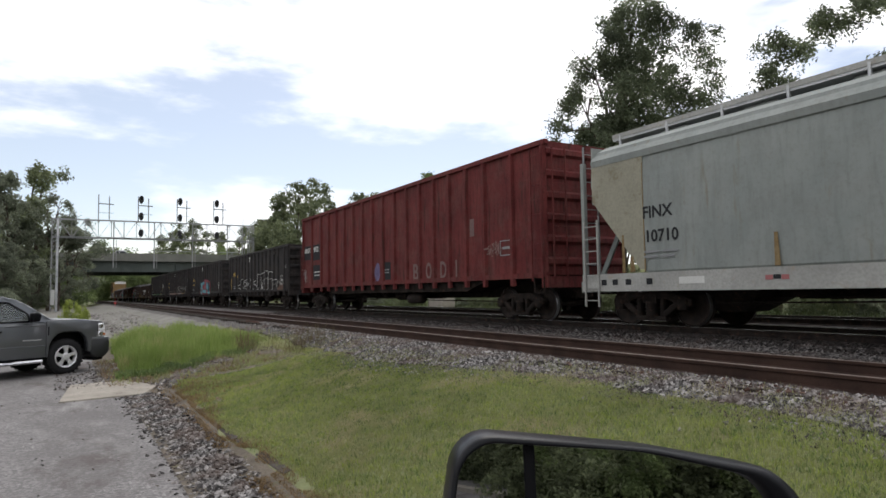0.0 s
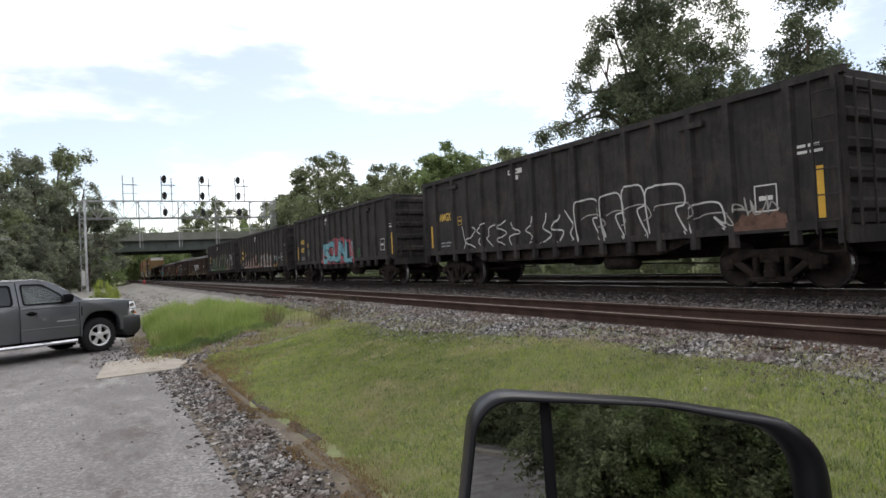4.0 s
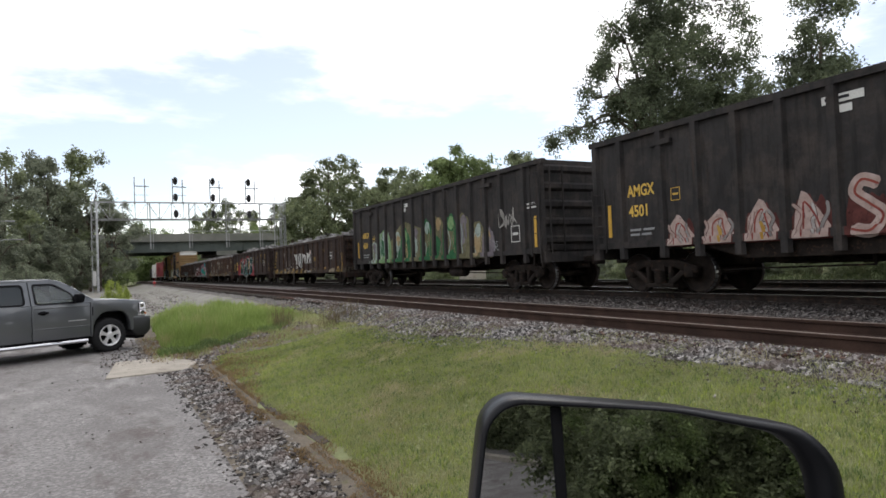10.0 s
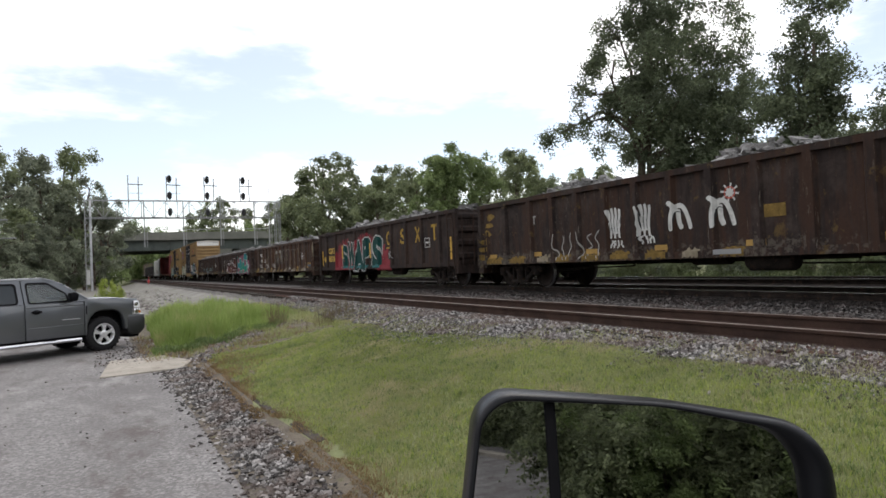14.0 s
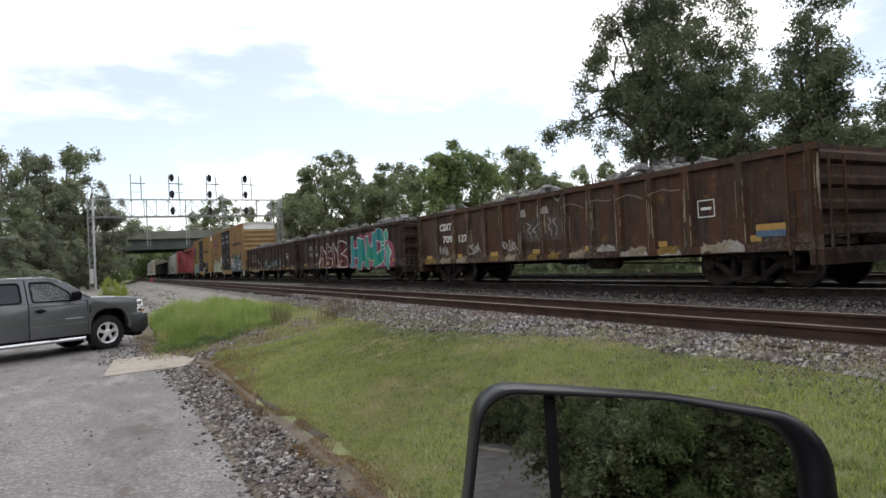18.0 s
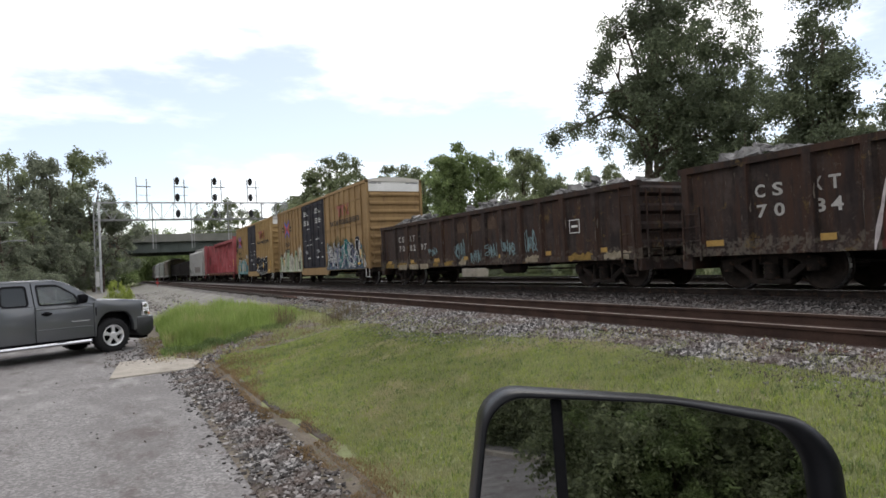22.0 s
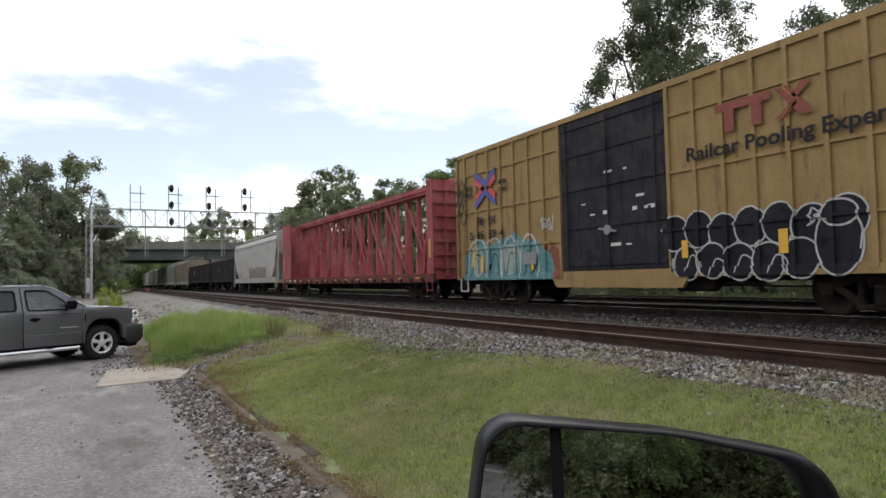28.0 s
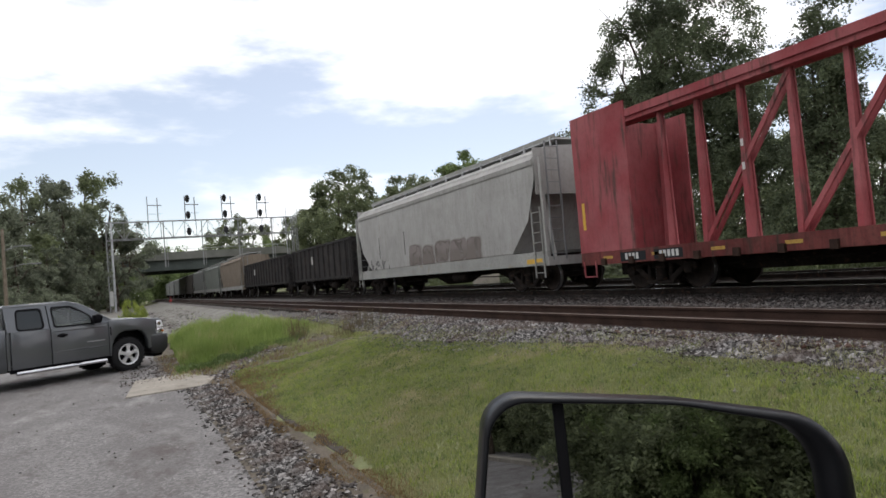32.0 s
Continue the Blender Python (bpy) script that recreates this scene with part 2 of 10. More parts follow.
def bubble_letters(n, l, sep, near, fine, streak, col, i, y0, y1, z0, z1, fill, fill2, line, count, halo):
    """A row of swollen sprayed letters, none of them legible: fill, outline, strokes inside and a cloud round them."""
    w = (y1 - y0) / count
    flat = n.new("ShaderNodeCombineXYZ")
    l.new(calc(n, l, "ADD", sep.outputs[1], 7.3 * i), flat.inputs[0])
    l.new(sep.outputs[2], flat.inputs[1])
    wob = calc(n, l, "SUBTRACT", noise_node(n, l, flat.outputs[0], 1.1 / w, 2), 0.5)
    lean = calc(n, l, "MULTIPLY", calc(n, l, "SUBTRACT", sep.outputs[2], (z0 + z1) / 2), 0.22 * math.sin(2.7 * i + y0))
    u = calc(n, l, "MULTIPLY", calc(n, l, "ADD", calc(n, l, "ADD", sep.outputs[1], lean), calc(n, l, "ADD", calc(n, l, "MULTIPLY", wob, 0.5 * w), -y0)), 1 / w)
    slot = calc(n, l, "FLOOR", u)
    die = n.new("ShaderNodeTexWhiteNoise")
    die.noise_dimensions = "1D"
    l.new(calc(n, l, "ADD", slot, 3.7 * i + y0), die.inputs["W"])
    r = die.outputs["Value"]
    a = calc(n, l, "MULTIPLY", calc(n, l, "ABSOLUTE", calc(n, l, "SUBTRACT", calc(n, l, "FRACT", u), 0.5)), 2.0)
    v = calc(n, l, "ABSOLUTE", calc(n, l, "MULTIPLY", calc(n, l, "SUBTRACT", sep.outputs[2], calc(n, l, "ADD", calc(n, l, "MULTIPLY", r, 0.16 * (z1 - z0)), z0 + 0.40 * (z1 - z0))), 2.0 / (z1 - z0)))
    own = n.new("ShaderNodeCombineXYZ")
    l.new(calc(n, l, "ADD", sep.outputs[1], calc(n, l, "MULTIPLY", slot, 5.3)), own.inputs[0])
    l.new(calc(n, l, "MULTIPLY", sep.outputs[2], 0.6), own.inputs[1])
    l.new(r, own.inputs[2])
    lump = calc(n, l, "SUBTRACT", noise_node(n, l, own.outputs[0], 1.9 / w, 1, 0.4), 0.5)
    d = calc(n, l, "ADD", calc(n, l, "ADD", calc(n, l, "POWER", a, 5.0), calc(n, l, "POWER", v, 5.0)), calc(n, l, "MULTIPLY", lump, 2.3))
    cut = calc(n, l, "ABSOLUTE", lump)
    sheet = calc(n, l, "MULTIPLY", calc(n, l, "LESS_THAN", v, 1.12), calc(n, l, "MULTIPLY", calc(n, l, "GREATER_THAN", u, 0.0), calc(n, l, "LESS_THAN", u, float(count))))
    worn = calc(n, l, "LESS_THAN", calc(n, l, "MULTIPLY", fine, calc(n, l, "ADD", streak, 0.30)), 0.60)
    fade = ramp(n, l, noise_node(n, l, flat.outputs[0], 1.6, 5, 0.7), 0.34, 0.54, (0.45, 0.45, 0.45), (0.92, 0.92, 0.92))
    ins = calc(n, l, "MULTIPLY", calc(n, l, "MULTIPLY", sheet, near), calc(n, l, "MULTIPLY", worn, fade))
    if halo is not None:
        col = blend(n, l, calc(n, l, "MULTIPLY", ins, ramp(n, l, calc(n, l, "MULTIPLY", d, 0.4), 0.42, 0.62, (1, 1, 1), (0, 0, 0))), col, halo)
    if line is not None:
        col = blend(n, l, calc(n, l, "MULTIPLY", ins, calc(n, l, "LESS_THAN", d, 0.82)), col, line)
    if fill is not None:
        shade = calc(n, l, "ADD", calc(n, l, "MULTIPLY", calc(n, l, "SUBTRACT", sep.outputs[2], z0), 1 / (z1 - z0)), calc(n, l, "ADD", wob, calc(n, l, "MULTIPLY", r, 0.5)))
        paint = blend(n, l, ramp(n, l, shade, 0.75, 1.1), fill, fill2)
        body = calc(n, l, "MULTIPLY", calc(n, l, "LESS_THAN", d, 0.52), calc(n, l, "GREATER_THAN", cut, 0.03))
        col = blend(n, l, calc(n, l, "MULTIPLY", ins, body), col, paint)
    return col


def car_paint(name, owner, c0, c1, rust, rust_amount=0.5, tags=(), rough=0.65):
    """Weathered paint of a rail car in the car's own space, with sprayed pieces on its near side.
    tags: (y0, y1, z0, z1, fill, second fill, outline, scale)."""
    m, n, l, p = shader(name)
    tcn = n.new("ShaderNodeTexCoord")
    tcn.object = owner
    tc = tcn.outputs["Object"]
    mp = n.new("ShaderNodeMapping")
    mp.inputs["Scale"].default_value = (2.5, 2.5, 0.35)
    l.new(tc, mp.inputs[0])
    big = noise_node(n, l, tc, 0.7, 5)
    streak = noise_node(n, l, mp.outputs[0], 1.6, 6, 0.65)
    fine = noise_node(n, l, tc, 14, 5, 0.7)
    col = blend(n, l, ramp(n, l, big, 0.35, 0.65), c0, c1)
    dust = tuple(0.45 * a + 0.55 * b for a, b in zip(c1, (0.090, 0.070, 0.058)))
    col = blend(n, l, calc(n, l, "MULTIPLY", ramp(n, l, noise_node(n, l, tc, 1.9, 6, 0.68), 0.46, 0.66), 0.55 if max(c0) < 0.12 else 0.22), col, dust)
    col = blend(n, l, calc(n, l, "MULTIPLY", ramp(n, l, noise_node(n, l, mp.outputs[0], 3.4, 4, 0.6), 0.48, 0.70), 0.6 if max(c0) < 0.05 else 0.55 if max(c0) < 0.2 else 0.2), col, tuple(0.4 * a for a in c0))
    t = 0.68 - 0.3 * rust_amount
    col = blend(n, l, ramp(n, l, streak, t, t + 0.14), col, rust)
    col = blend(n, l, calc(n, l, "MULTIPLY", ramp(n, l, fine, 0.5, 0.75), 0.55 if max(c0) < 0.12 else 0.25), col, tuple(0.5 * a for a in rust))
    sep = n.new("ShaderNodeSeparateXYZ")
    l.new(tc, sep.inputs[0])
    if rust_amount > 0.7:  # flaking light undercoat, thickest along the sill, and thin runs down the sides
        sill = calc(n, l, "MULTIPLY", ramp(n, l, calc(n, l, "ABSOLUTE", calc(n, l, "SUBTRACT", sep.outputs[2], 0.84)), 0.12, 0.30), -0.16)
        flake = calc(n, l, "ADD", noise_node(n, l, tc, 8.5, 9, 0.72), calc(n, l, "MULTIPLY", noise_node(n, l, tc, 0.45, 2), 0.35))
        col = blend(n, l, calc(n, l, "MULTIPLY", ramp(n, l, calc(n, l, "ADD", flake, sill), 0.66, 0.72), 0.5), col, (0.115, 0.10, 0.080))
        col = blend(n, l, calc(n, l, "MULTIPLY", ramp(n, l, noise_node(n, l, mp.outputs[0], 5.5, 7, 0.75), 0.615, 0.665), 0.6), col, (0.135, 0.108, 0.080))
        col = blend(n, l, calc(n, l, "MULTIPLY", ramp(n, l, noise_node(n, l, tc, 2.2, 7, 0.75), 0.60, 0.65), 0.6), col, (0.105, 0.068, 0.022))
    near = calc(n, l, "LESS_THAN", sep.outputs[0], -1.3)
    for i, (y0, y1, z0, z1, fill, fill2, line, sc, *more) in enumerate(tags):
        style = more[0] if more else "cell"
        if style == "letters":
            col = bubble_letters(n, l, sep, near, fine, streak, col, i, y0, y1, z0, z1, fill, fill2, line, sc, more[1] if len(more) > 1 else None)
            continue
        off = n.new("ShaderNodeMapping")
        off.inputs["Location"].default_value = (0, 3.1 * i + y0, 1.7 * i)
        l.new(tc, off.inputs[0])
        wob = noise_node(n, l, off.outputs[0], 1.4 * sc, 2)
        flat = n.new("ShaderNodeCombineXYZ")
        l.new(calc(n, l, "ADD", sep.outputs[1], calc(n, l, "MULTIPLY", wob, 1.2 / sc)), flat.inputs[0])
        l.new(calc(n, l, "ADD", calc(n, l, "MULTIPLY", sep.outputs[2], 0.75), calc(n, l, "MULTIPLY", wob, -0.8 / sc)), flat.inputs[1])
        cells = n.new("ShaderNodeTexVoronoi")
        cells.voronoi_dimensions, cells.feature = "2D", "DISTANCE_TO_EDGE"
        cells.inputs["Scale"].default_value = sc
        l.new(flat.outputs[0], cells.inputs["Vector"])
        hue = n.new("ShaderNodeTexVoronoi")
        hue.voronoi_dimensions = "2D"
        hue.inputs["Scale"].default_value = sc
        l.new(flat.outputs[0], hue.inputs["Vector"])
        sel = n.new("ShaderNodeSeparateColor")
        l.new(hue.outputs["Color"], sel.inputs[0])
        if style == "ring":
            hue.inputs["Randomness"].default_value = 0.35
            l.new(calc(n, l, "ADD", sep.outputs[1], calc(n, l, "MULTIPLY", wob, 0.25 / sc)), flat.inputs[0])
            l.new(calc(n, l, "ADD", calc(n, l, "MULTIPLY", sep.outputs[2], 0.9), 0.1), flat.inputs[1])
            edge = calc(n, l, "LESS_THAN", calc(n, l, "ABSOLUTE", calc(n, l, "SUBTRACT", hue.outputs["Distance"], 0.50)), 0.032)
        elif style == "swirl":
            # loops of spray: level lines of a slow noise, with the letters' rhythm along the car
            beat = calc(n, l, "MULTIPLY", calc(n, l, "SINE", calc(n, l, "MULTIPLY", sep.outputs[1], 4.2 * sc)), 0.10)
            level = calc(n, l, "MULTIPLY", calc(n, l, "ADD", noise_node(n, l, off.outputs[0], 1.15 * sc, 1, 0.4), beat), 7.0)
            frac = calc(n, l, "FRACT", level)
            edge = calc(n, l, "LESS_THAN", frac, 0.24)
            sel = n.new("ShaderNodeCombineColor")
            l.new(calc(n, l, "FRACT", calc(n, l, "MULTIPLY", calc(n, l, "FLOOR", level), 0.37)), sel.inputs[0])
            gap = calc(n, l, "GREATER_THAN", calc(n, l, "ADD", noise_node(n, l, off.outputs[0], 0.9 * sc, 2), calc(n, l, "MULTIPLY", beat, 1.2)), 0.44)
        else:
            edge = calc(n, l, "LESS_THAN", cells.outputs["Distance"], 0.07)
        dy = calc(n, l, "ABSOLUTE", calc(n, l, "SUBTRACT", sep.outputs[1], (y0 + y1) / 2))
        dz = calc(n, l, "ABSOLUTE", calc(n, l, "SUBTRACT", sep.outputs[2], (z0 + z1) / 2))
        wig = calc(n, l, "MULTIPLY", calc(n, l, "SUBTRACT", wob, 0.5), 0.9)
        ins = calc(n, l, "MULTIPLY", calc(n, l, "LESS_THAN", calc(n, l, "ADD", dy, wig), (y1 - y0) / 2), calc(n, l, "LESS_THAN", calc(n, l, "ADD", dz, wig), (z1 - z0) / 2))
        worn = calc(n, l, "LESS_THAN", calc(n, l, "MULTIPLY", fine, calc(n, l, "ADD", streak, 0.30)), 0.56)
        ins = calc(n, l, "MULTIPLY", calc(n, l, "MULTIPLY", ins, near), worn)
        if style == "swirl":
            ins = calc(n, l, "MULTIPLY", ins, gap)
        if fill is not None:
            paint = blend(n, l, calc(n, l, "GREATER_THAN", sel.inputs[0].links[0].from_socket if style == "swirl" else sel.outputs[0], 0.5), fill, fill2)
            col = blend(n, l, calc(n, l, "MULTIPLY", ins, 0.88), col, paint)
        if line is not None:
            col = blend(n, l, calc(n, l, "MULTIPLY", calc(n, l, "MULTIPLY", ins, edge), 0.9), col, line)
    l.new(col, p.inputs["Base Color"])
    p.inputs["Roughness"].default_value = rough + 0.15
    p.inputs["Specular IOR Level"].default_value = 0.18
    bump(n, l, p, fine, 0.25, 0.01)
    return m


def lettering(name, body, size, parent, y, z, x, material, stretch=1.0, width=None):
    """Letters on the near side of a rail car: y is where the first letter starts, z the foot of the line."""
    cu = bpy.data.curves.new("letters", "FONT")
    cu.body, cu.size, cu.extrude, cu.resolution_u, cu.offset = body, size, 0.002, 3, 0.022 * size
    tmp = bpy.data.objects.new("letters", cu)
    me = bpy.data.meshes.new_from_object(tmp)
    bpy.data.objects.remove(tmp)
    if width:
        xs = [v.co.x for v in me.vertices]
        stretch = width / (max(xs) - min(xs))
    me.transform(Matrix(((0, 0, -1, x), (-stretch, 0, 0, y), (0, 1, 0, z), (0, 0, 0, 1))))
    # one part a letter: faces that hang together, and pieces that overlap along the line, belong to one
    co = [tuple(v.co) for v in me.vertices]
    polys = [tuple(p.vertices) for p in me.polygons]
    spans = sorted((min(co[i][1] for i in p), max(co[i][1] for i in p), k) for k, p in enumerate(polys))
    groups, reach = [], None
    for lo, hi, k in spans:
        if reach is None or lo > reach + 1e-4:
            groups.append([])
            reach = hi
        groups[-1].append(k)
        reach = max(reach, hi)
    for ks in groups:
        ids = sorted({i for k in ks for i in polys[k]})
        at = {i: j for j, i in enumerate(ids)}
        part(name, Geo().add([co[i] for i in ids], [tuple(at[i] for i in polys[k]) for k in ks]), material, parent)


# ---- materials ----
M = {}


def stones(name, dark, light, rusty):
    """Crushed stone: each piece its own grey, a few nearly white, a few rusty."""
    m, n, l, p = shader(name)
    rnd = n.new("ShaderNodeNewGeometry").outputs["Random Per Island"]
    tc = n.new("ShaderNodeTexCoord").outputs["Object"]
    col = blend(n, l, calc(n, l, "POWER", rnd, 2.2), dark, light)
    col = blend(n, l, calc(n, l, "MULTIPLY", ramp(n, l, noise_node(n, l, tc, 1.7, 4), 0.45, 0.62), 0.55), col, rusty)
    col = blend(n, l, calc(n, l, "MULTIPLY", noise_node(n, l, tc, 70, 2), 0.4), col, dark)
    l.new(col, p.inputs["Base Color"])
    p.inputs["Roughness"].default_value, p.inputs["Specular IOR Level"].default_value = 0.9, 0.15
    return m


def asphalt(name):
    """Old grey asphalt: worn aggregate, patches, tyre grime and pale scuffs."""
    m, n, l, p = shader(name)
    tc = n.new("ShaderNodeTexCoord").outputs["Object"]
    mp = n.new("ShaderNodeMapping")
    mp.inputs["Rotation"].default_value, mp.inputs["Scale"].default_value = (0, 0, 0.5), (1.0, 0.45, 1.0)
    l.new(tc, mp.inputs[0])
    grit = n.new("ShaderNodeTexVoronoi")
    grit.inputs["Scale"].default_value = 42
    l.new(tc, grit.inputs["Vector"])
    sel = n.new("ShaderNodeSeparateColor")
    l.new(grit.outputs["Color"], sel.inputs[0])
    col = blend(n, l, calc(n, l, "POWER", sel.outputs[0], 1.6), (0.126, 0.120, 0.118), (0.262, 0.251, 0.245))
    col = blend(n, l, calc(n, l, "MULTIPLY", ramp(n, l, noise_node(n, l, mp.outputs[0], 0.8, 6, 0.7), 0.44, 0.60), 0.75), col, (0.126, 0.117, 0.115))
    col = blend(n, l, calc(n, l, "MULTIPLY", ramp(n, l, noise_node(n, l, mp.outputs[0], 1.1, 6, 0.72), 0.53, 0.64), 0.7), col, (0.082, 0.067, 0.062))
    col = blend(n, l, calc(n, l, "MULTIPLY", ramp(n, l, noise_node(n, l, mp.outputs[0], 1.7, 5, 0.6), 0.55, 0.72), 0.55), col, (0.30, 0.295, 0.28))
    l.new(col, p.inputs["Base Color"])
    p.inputs["Roughness"].default_value, p.inputs["Specular IOR Level"].default_value = 0.9, 0.2
    bump(n, l, p, grit.outputs["Distance"], 0.35, 0.006)
    return m


M["soil"] = mottled("soil_and_grass", (0.150, 0.165, 0.080), (0.180, 0.19, 0.095), 0.5, 9, 0.95, 0, 0.6, 0.04, (0.165, 0.15, 0.085))
M["asphalt"] = asphalt("worn_asphalt")
# Near-black stones: the shade beside the train is put into their colour.
M["shaded"] = stones("shaded_stone", (0.010, 0.009, 0.0085), (0.060, 0.052, 0.048), (0.022, 0.015, 0.012))
M["mid_stone"] = stones("dull_stone", (0.024, 0.0215, 0.021), (0.20, 0.188, 0.18), (0.068, 0.046, 0.038))
M["rusty_stone"] = stones("rusty_stone", (0.040, 0.022, 0.017), (0.20, 0.135, 0.11), (0.085, 0.040, 0.028))
M["ballast"] = mottled("ballast_bed", (0.085, 0.079, 0.075), (0.19, 0.178, 0.17), 7, 30, 0.95, 0, 1.0, 0.06, (0.13, 0.095, 0.08))
# Darker copy of the ballast bed, coloured for the train's shade.
M["shaded_bed"] = mottled("stained_ballast_bed", (0.012, 0.010, 0.0095), (0.030, 0.026, 0.024), 5, 26, 0.95, 0, 1.0, 0.06, (0.026, 0.018, 0.014))
M["stone"] = stones("crushed_stone", (0.036, 0.033, 0.032), (0.46, 0.44, 0.425), (0.13, 0.09, 0.072))
M["rubble"] = mottled("broken_concrete", (0.10, 0.098, 0.095), (0.29, 0.285, 0.28), 2.6, 22, 0.95, 0, 0.6, 0.04, (0.13, 0.12, 0.12))
M["rail"] = mottled("rusty_rail", (0.028, 0.0165, 0.013), (0.052, 0.030, 0.0225), 3, 50, 0.8, 0.0, 0.3, 0.004)
M["railtop"] = mottled("rail_head", (0.10, 0.068, 0.054), (0.17, 0.13, 0.11), 2, 60, 0.5, 0.4, 0.1, 0.002)
M["polished"] = mottled("polished_rail_head", (0.45, 0.45, 0.46), (0.6, 0.6, 0.6), 2, 60, 0.22, 0.9, 0.05, 0.001)
M["tie"] = mottled("creosoted_tie", (0.032, 0.027, 0.023), (0.065, 0.055, 0.046), 4, 40, 0.95, 0, 0.5, 0.01)
M["concrete"] = mottled("old_concrete", (0.27, 0.245, 0.21), (0.36, 0.33, 0.285), 1.6, 40, 0.9, 0, 0.3, 0.006, (0.19, 0.165, 0.14))
M["dirt"] = mottled("dry_dirt", (0.085, 0.073, 0.058), (0.145, 0.122, 0.096), 2.5, 30, 0.95, 0, 0.6, 0.02, (0.095, 0.09, 0.05))
M["yard"] = mottled("fine_gravel", (0.15, 0.145, 0.13), (0.24, 0.23, 0.21), 0.8, 14, 0.95, 0, 0.6, 0.03, (0.13, 0.14, 0.07))
M["kerb"] = mottled("mossy_kerb", (0.040, 0.034, 0.029), (0.085, 0.073, 0.062), 5, 26, 0.95, 0, 0.5, 0.01, (0.04, 0.035, 0.025))
M["lawn"] = foliage("lawn_grass", (0.240, 0.266, 0.102), (0.338, 0.352, 0.158), (0.338, 0.308, 0.172), 0.78, 0.51, 0.5)
M["tall"] = foliage("tall_grass", (0.19, 0.27, 0.06), (0.32, 0.40, 0.13), (0.34, 0.32, 0.15), 0.8, gloss=0.5)
M["weed"] = foliage("lawn_weeds", (0.10, 0.15, 0.045), (0.19, 0.25, 0.08), None, 0.8, gloss=0.5)
M["bright"] = foliage("yellow_green_leaves", (0.24, 0.30, 0.06), (0.38, 0.43, 0.12), None, 0.8)
M["rough_grass"] = foliage("rough_grass", (0.075, 0.10, 0.04), (0.14, 0.165, 0.07))
M["straw"] = foliage("dry_grass", (0.18, 0.125, 0.062), (0.30, 0.205, 0.11))
M["stalk"] = foliage("seeding_stalks", (0.12, 0.105, 0.055), (0.21, 0.17, 0.095))
M["leaf"] = foliage("tree_leaves", (0.162, 0.190, 0.106), (0.330, 0.375, 0.203))
M["leaf_light"] = foliage("light_tree_leaves", (0.17, 0.225, 0.092), (0.31, 0.385, 0.165))
M["leaf_dark"] = foliage("dark_tree_leaves", (0.178, 0.200, 0.146), (0.350, 0.385, 0.268))
M["leaf_deep"] = foliage("deep_green_leaves", (0.115, 0.138, 0.086), (0.238, 0.280, 0.160))
M["bark"] = mottled("bark", (0.07, 0.055, 0.042), (0.13, 0.105, 0.085), 3, 30, 0.95, 0, 0.7, 0.03)
M["steel_grey"] = mottled("galvanised_steel", (0.38, 0.39, 0.40), (0.50, 0.51, 0.52), 2, 30, 0.5, 0.3, 0.1, 0.004)
# Darker than galvanised steel: the backlit look is put into this grey.
M["gantry"] = plain("backlit_gantry_steel", (0.27, 0.275, 0.28), 0.6, 0.2)
M["mast"] = plain("dull_mast_steel", (0.20, 0.205, 0.21), 0.6, 0.2)
M["signal"] = plain("signal_black", (0.022, 0.022, 0.024), 0.5)
M["girder"] = mottled("painted_girder", (0.05, 0.062, 0.056), (0.075, 0.09, 0.082), 0.5, 12, 0.7, 0, 0.1, 0.01)
M["deck"] = mottled("bridge_concrete", (0.136, 0.139, 0.122), (0.19, 0.19, 0.17), 0.4, 12, 0.9, 0, 0.2, 0.01)
M["housing"] = mottled("grained_black_plastic", (0.006, 0.0063, 0.008), (0.009, 0.0095, 0.0115), 30, 900, 0.33, 0, 0.15, 0.0006)
M["housing"].node_tree.nodes["Principled BSDF"].inputs["Specular IOR Level"].default_value = 0.13
M["black"] = plain("black_plastic", (0.005, 0.005, 0.0065), 0.36)
M["black"].node_tree.nodes["Principled BSDF"].inputs["Specular IOR Level"].default_value = 0.09
M["divider"] = plain("matt_black_plastic", (0.004, 0.004, 0.005), 0.8)
M["rubber"] = plain("tyre_rubber", (0.018, 0.018, 0.019), 0.85)
M["chrome"] = plain("chrome", (0.62, 0.62, 0.64), 0.18, 1.0)
M["alloy"] = plain("wheel_alloy", (0.72, 0.72, 0.74), 0.32, 0.5)
M["grime"] = mottled("grimy_steel", (0.010, 0.008, 0.007), (0.026, 0.020, 0.017), 3, 25, 0.9, 0.0, 0.3, 0.01, (0.05, 0.03, 0.02))
M["wheel"] = mottled("wheel_steel", (0.014, 0.011, 0.010), (0.034, 0.025, 0.020), 4, 30, 0.75, 0.1, 0.2, 0.006)
M["tread"] = plain("polished_tread", (0.42, 0.42, 0.42), 0.3, 0.95)
M["logo_rust"] = mottled("faded_red_lettering", (0.17, 0.04, 0.026), (0.24, 0.06, 0.04), 5, 50, 0.7)
M["old_yellow"] = mottled("faded_yellow_paint", (0.24, 0.145, 0.03), (0.33, 0.20, 0.045), 6, 50, 0.7)
M["old_blue"] = mottled("faded_blue_paint", (0.04, 0.075, 0.12), (0.06, 0.11, 0.17), 6, 50, 0.7)
M["yellow"] = plain("yellow_stripe", (0.56, 0.33, 0.035), 0.6)
M["worn_yellow"] = mottled("worn_yellow_stripe", (0.34, 0.20, 0.04), (0.46, 0.28, 0.05), 14, 60, 0.7, 0, 0.1, 0.003, (0.16, 0.07, 0.03))
M["white"] = plain("white_letters", (0.50, 0.50, 0.48), 0.7)
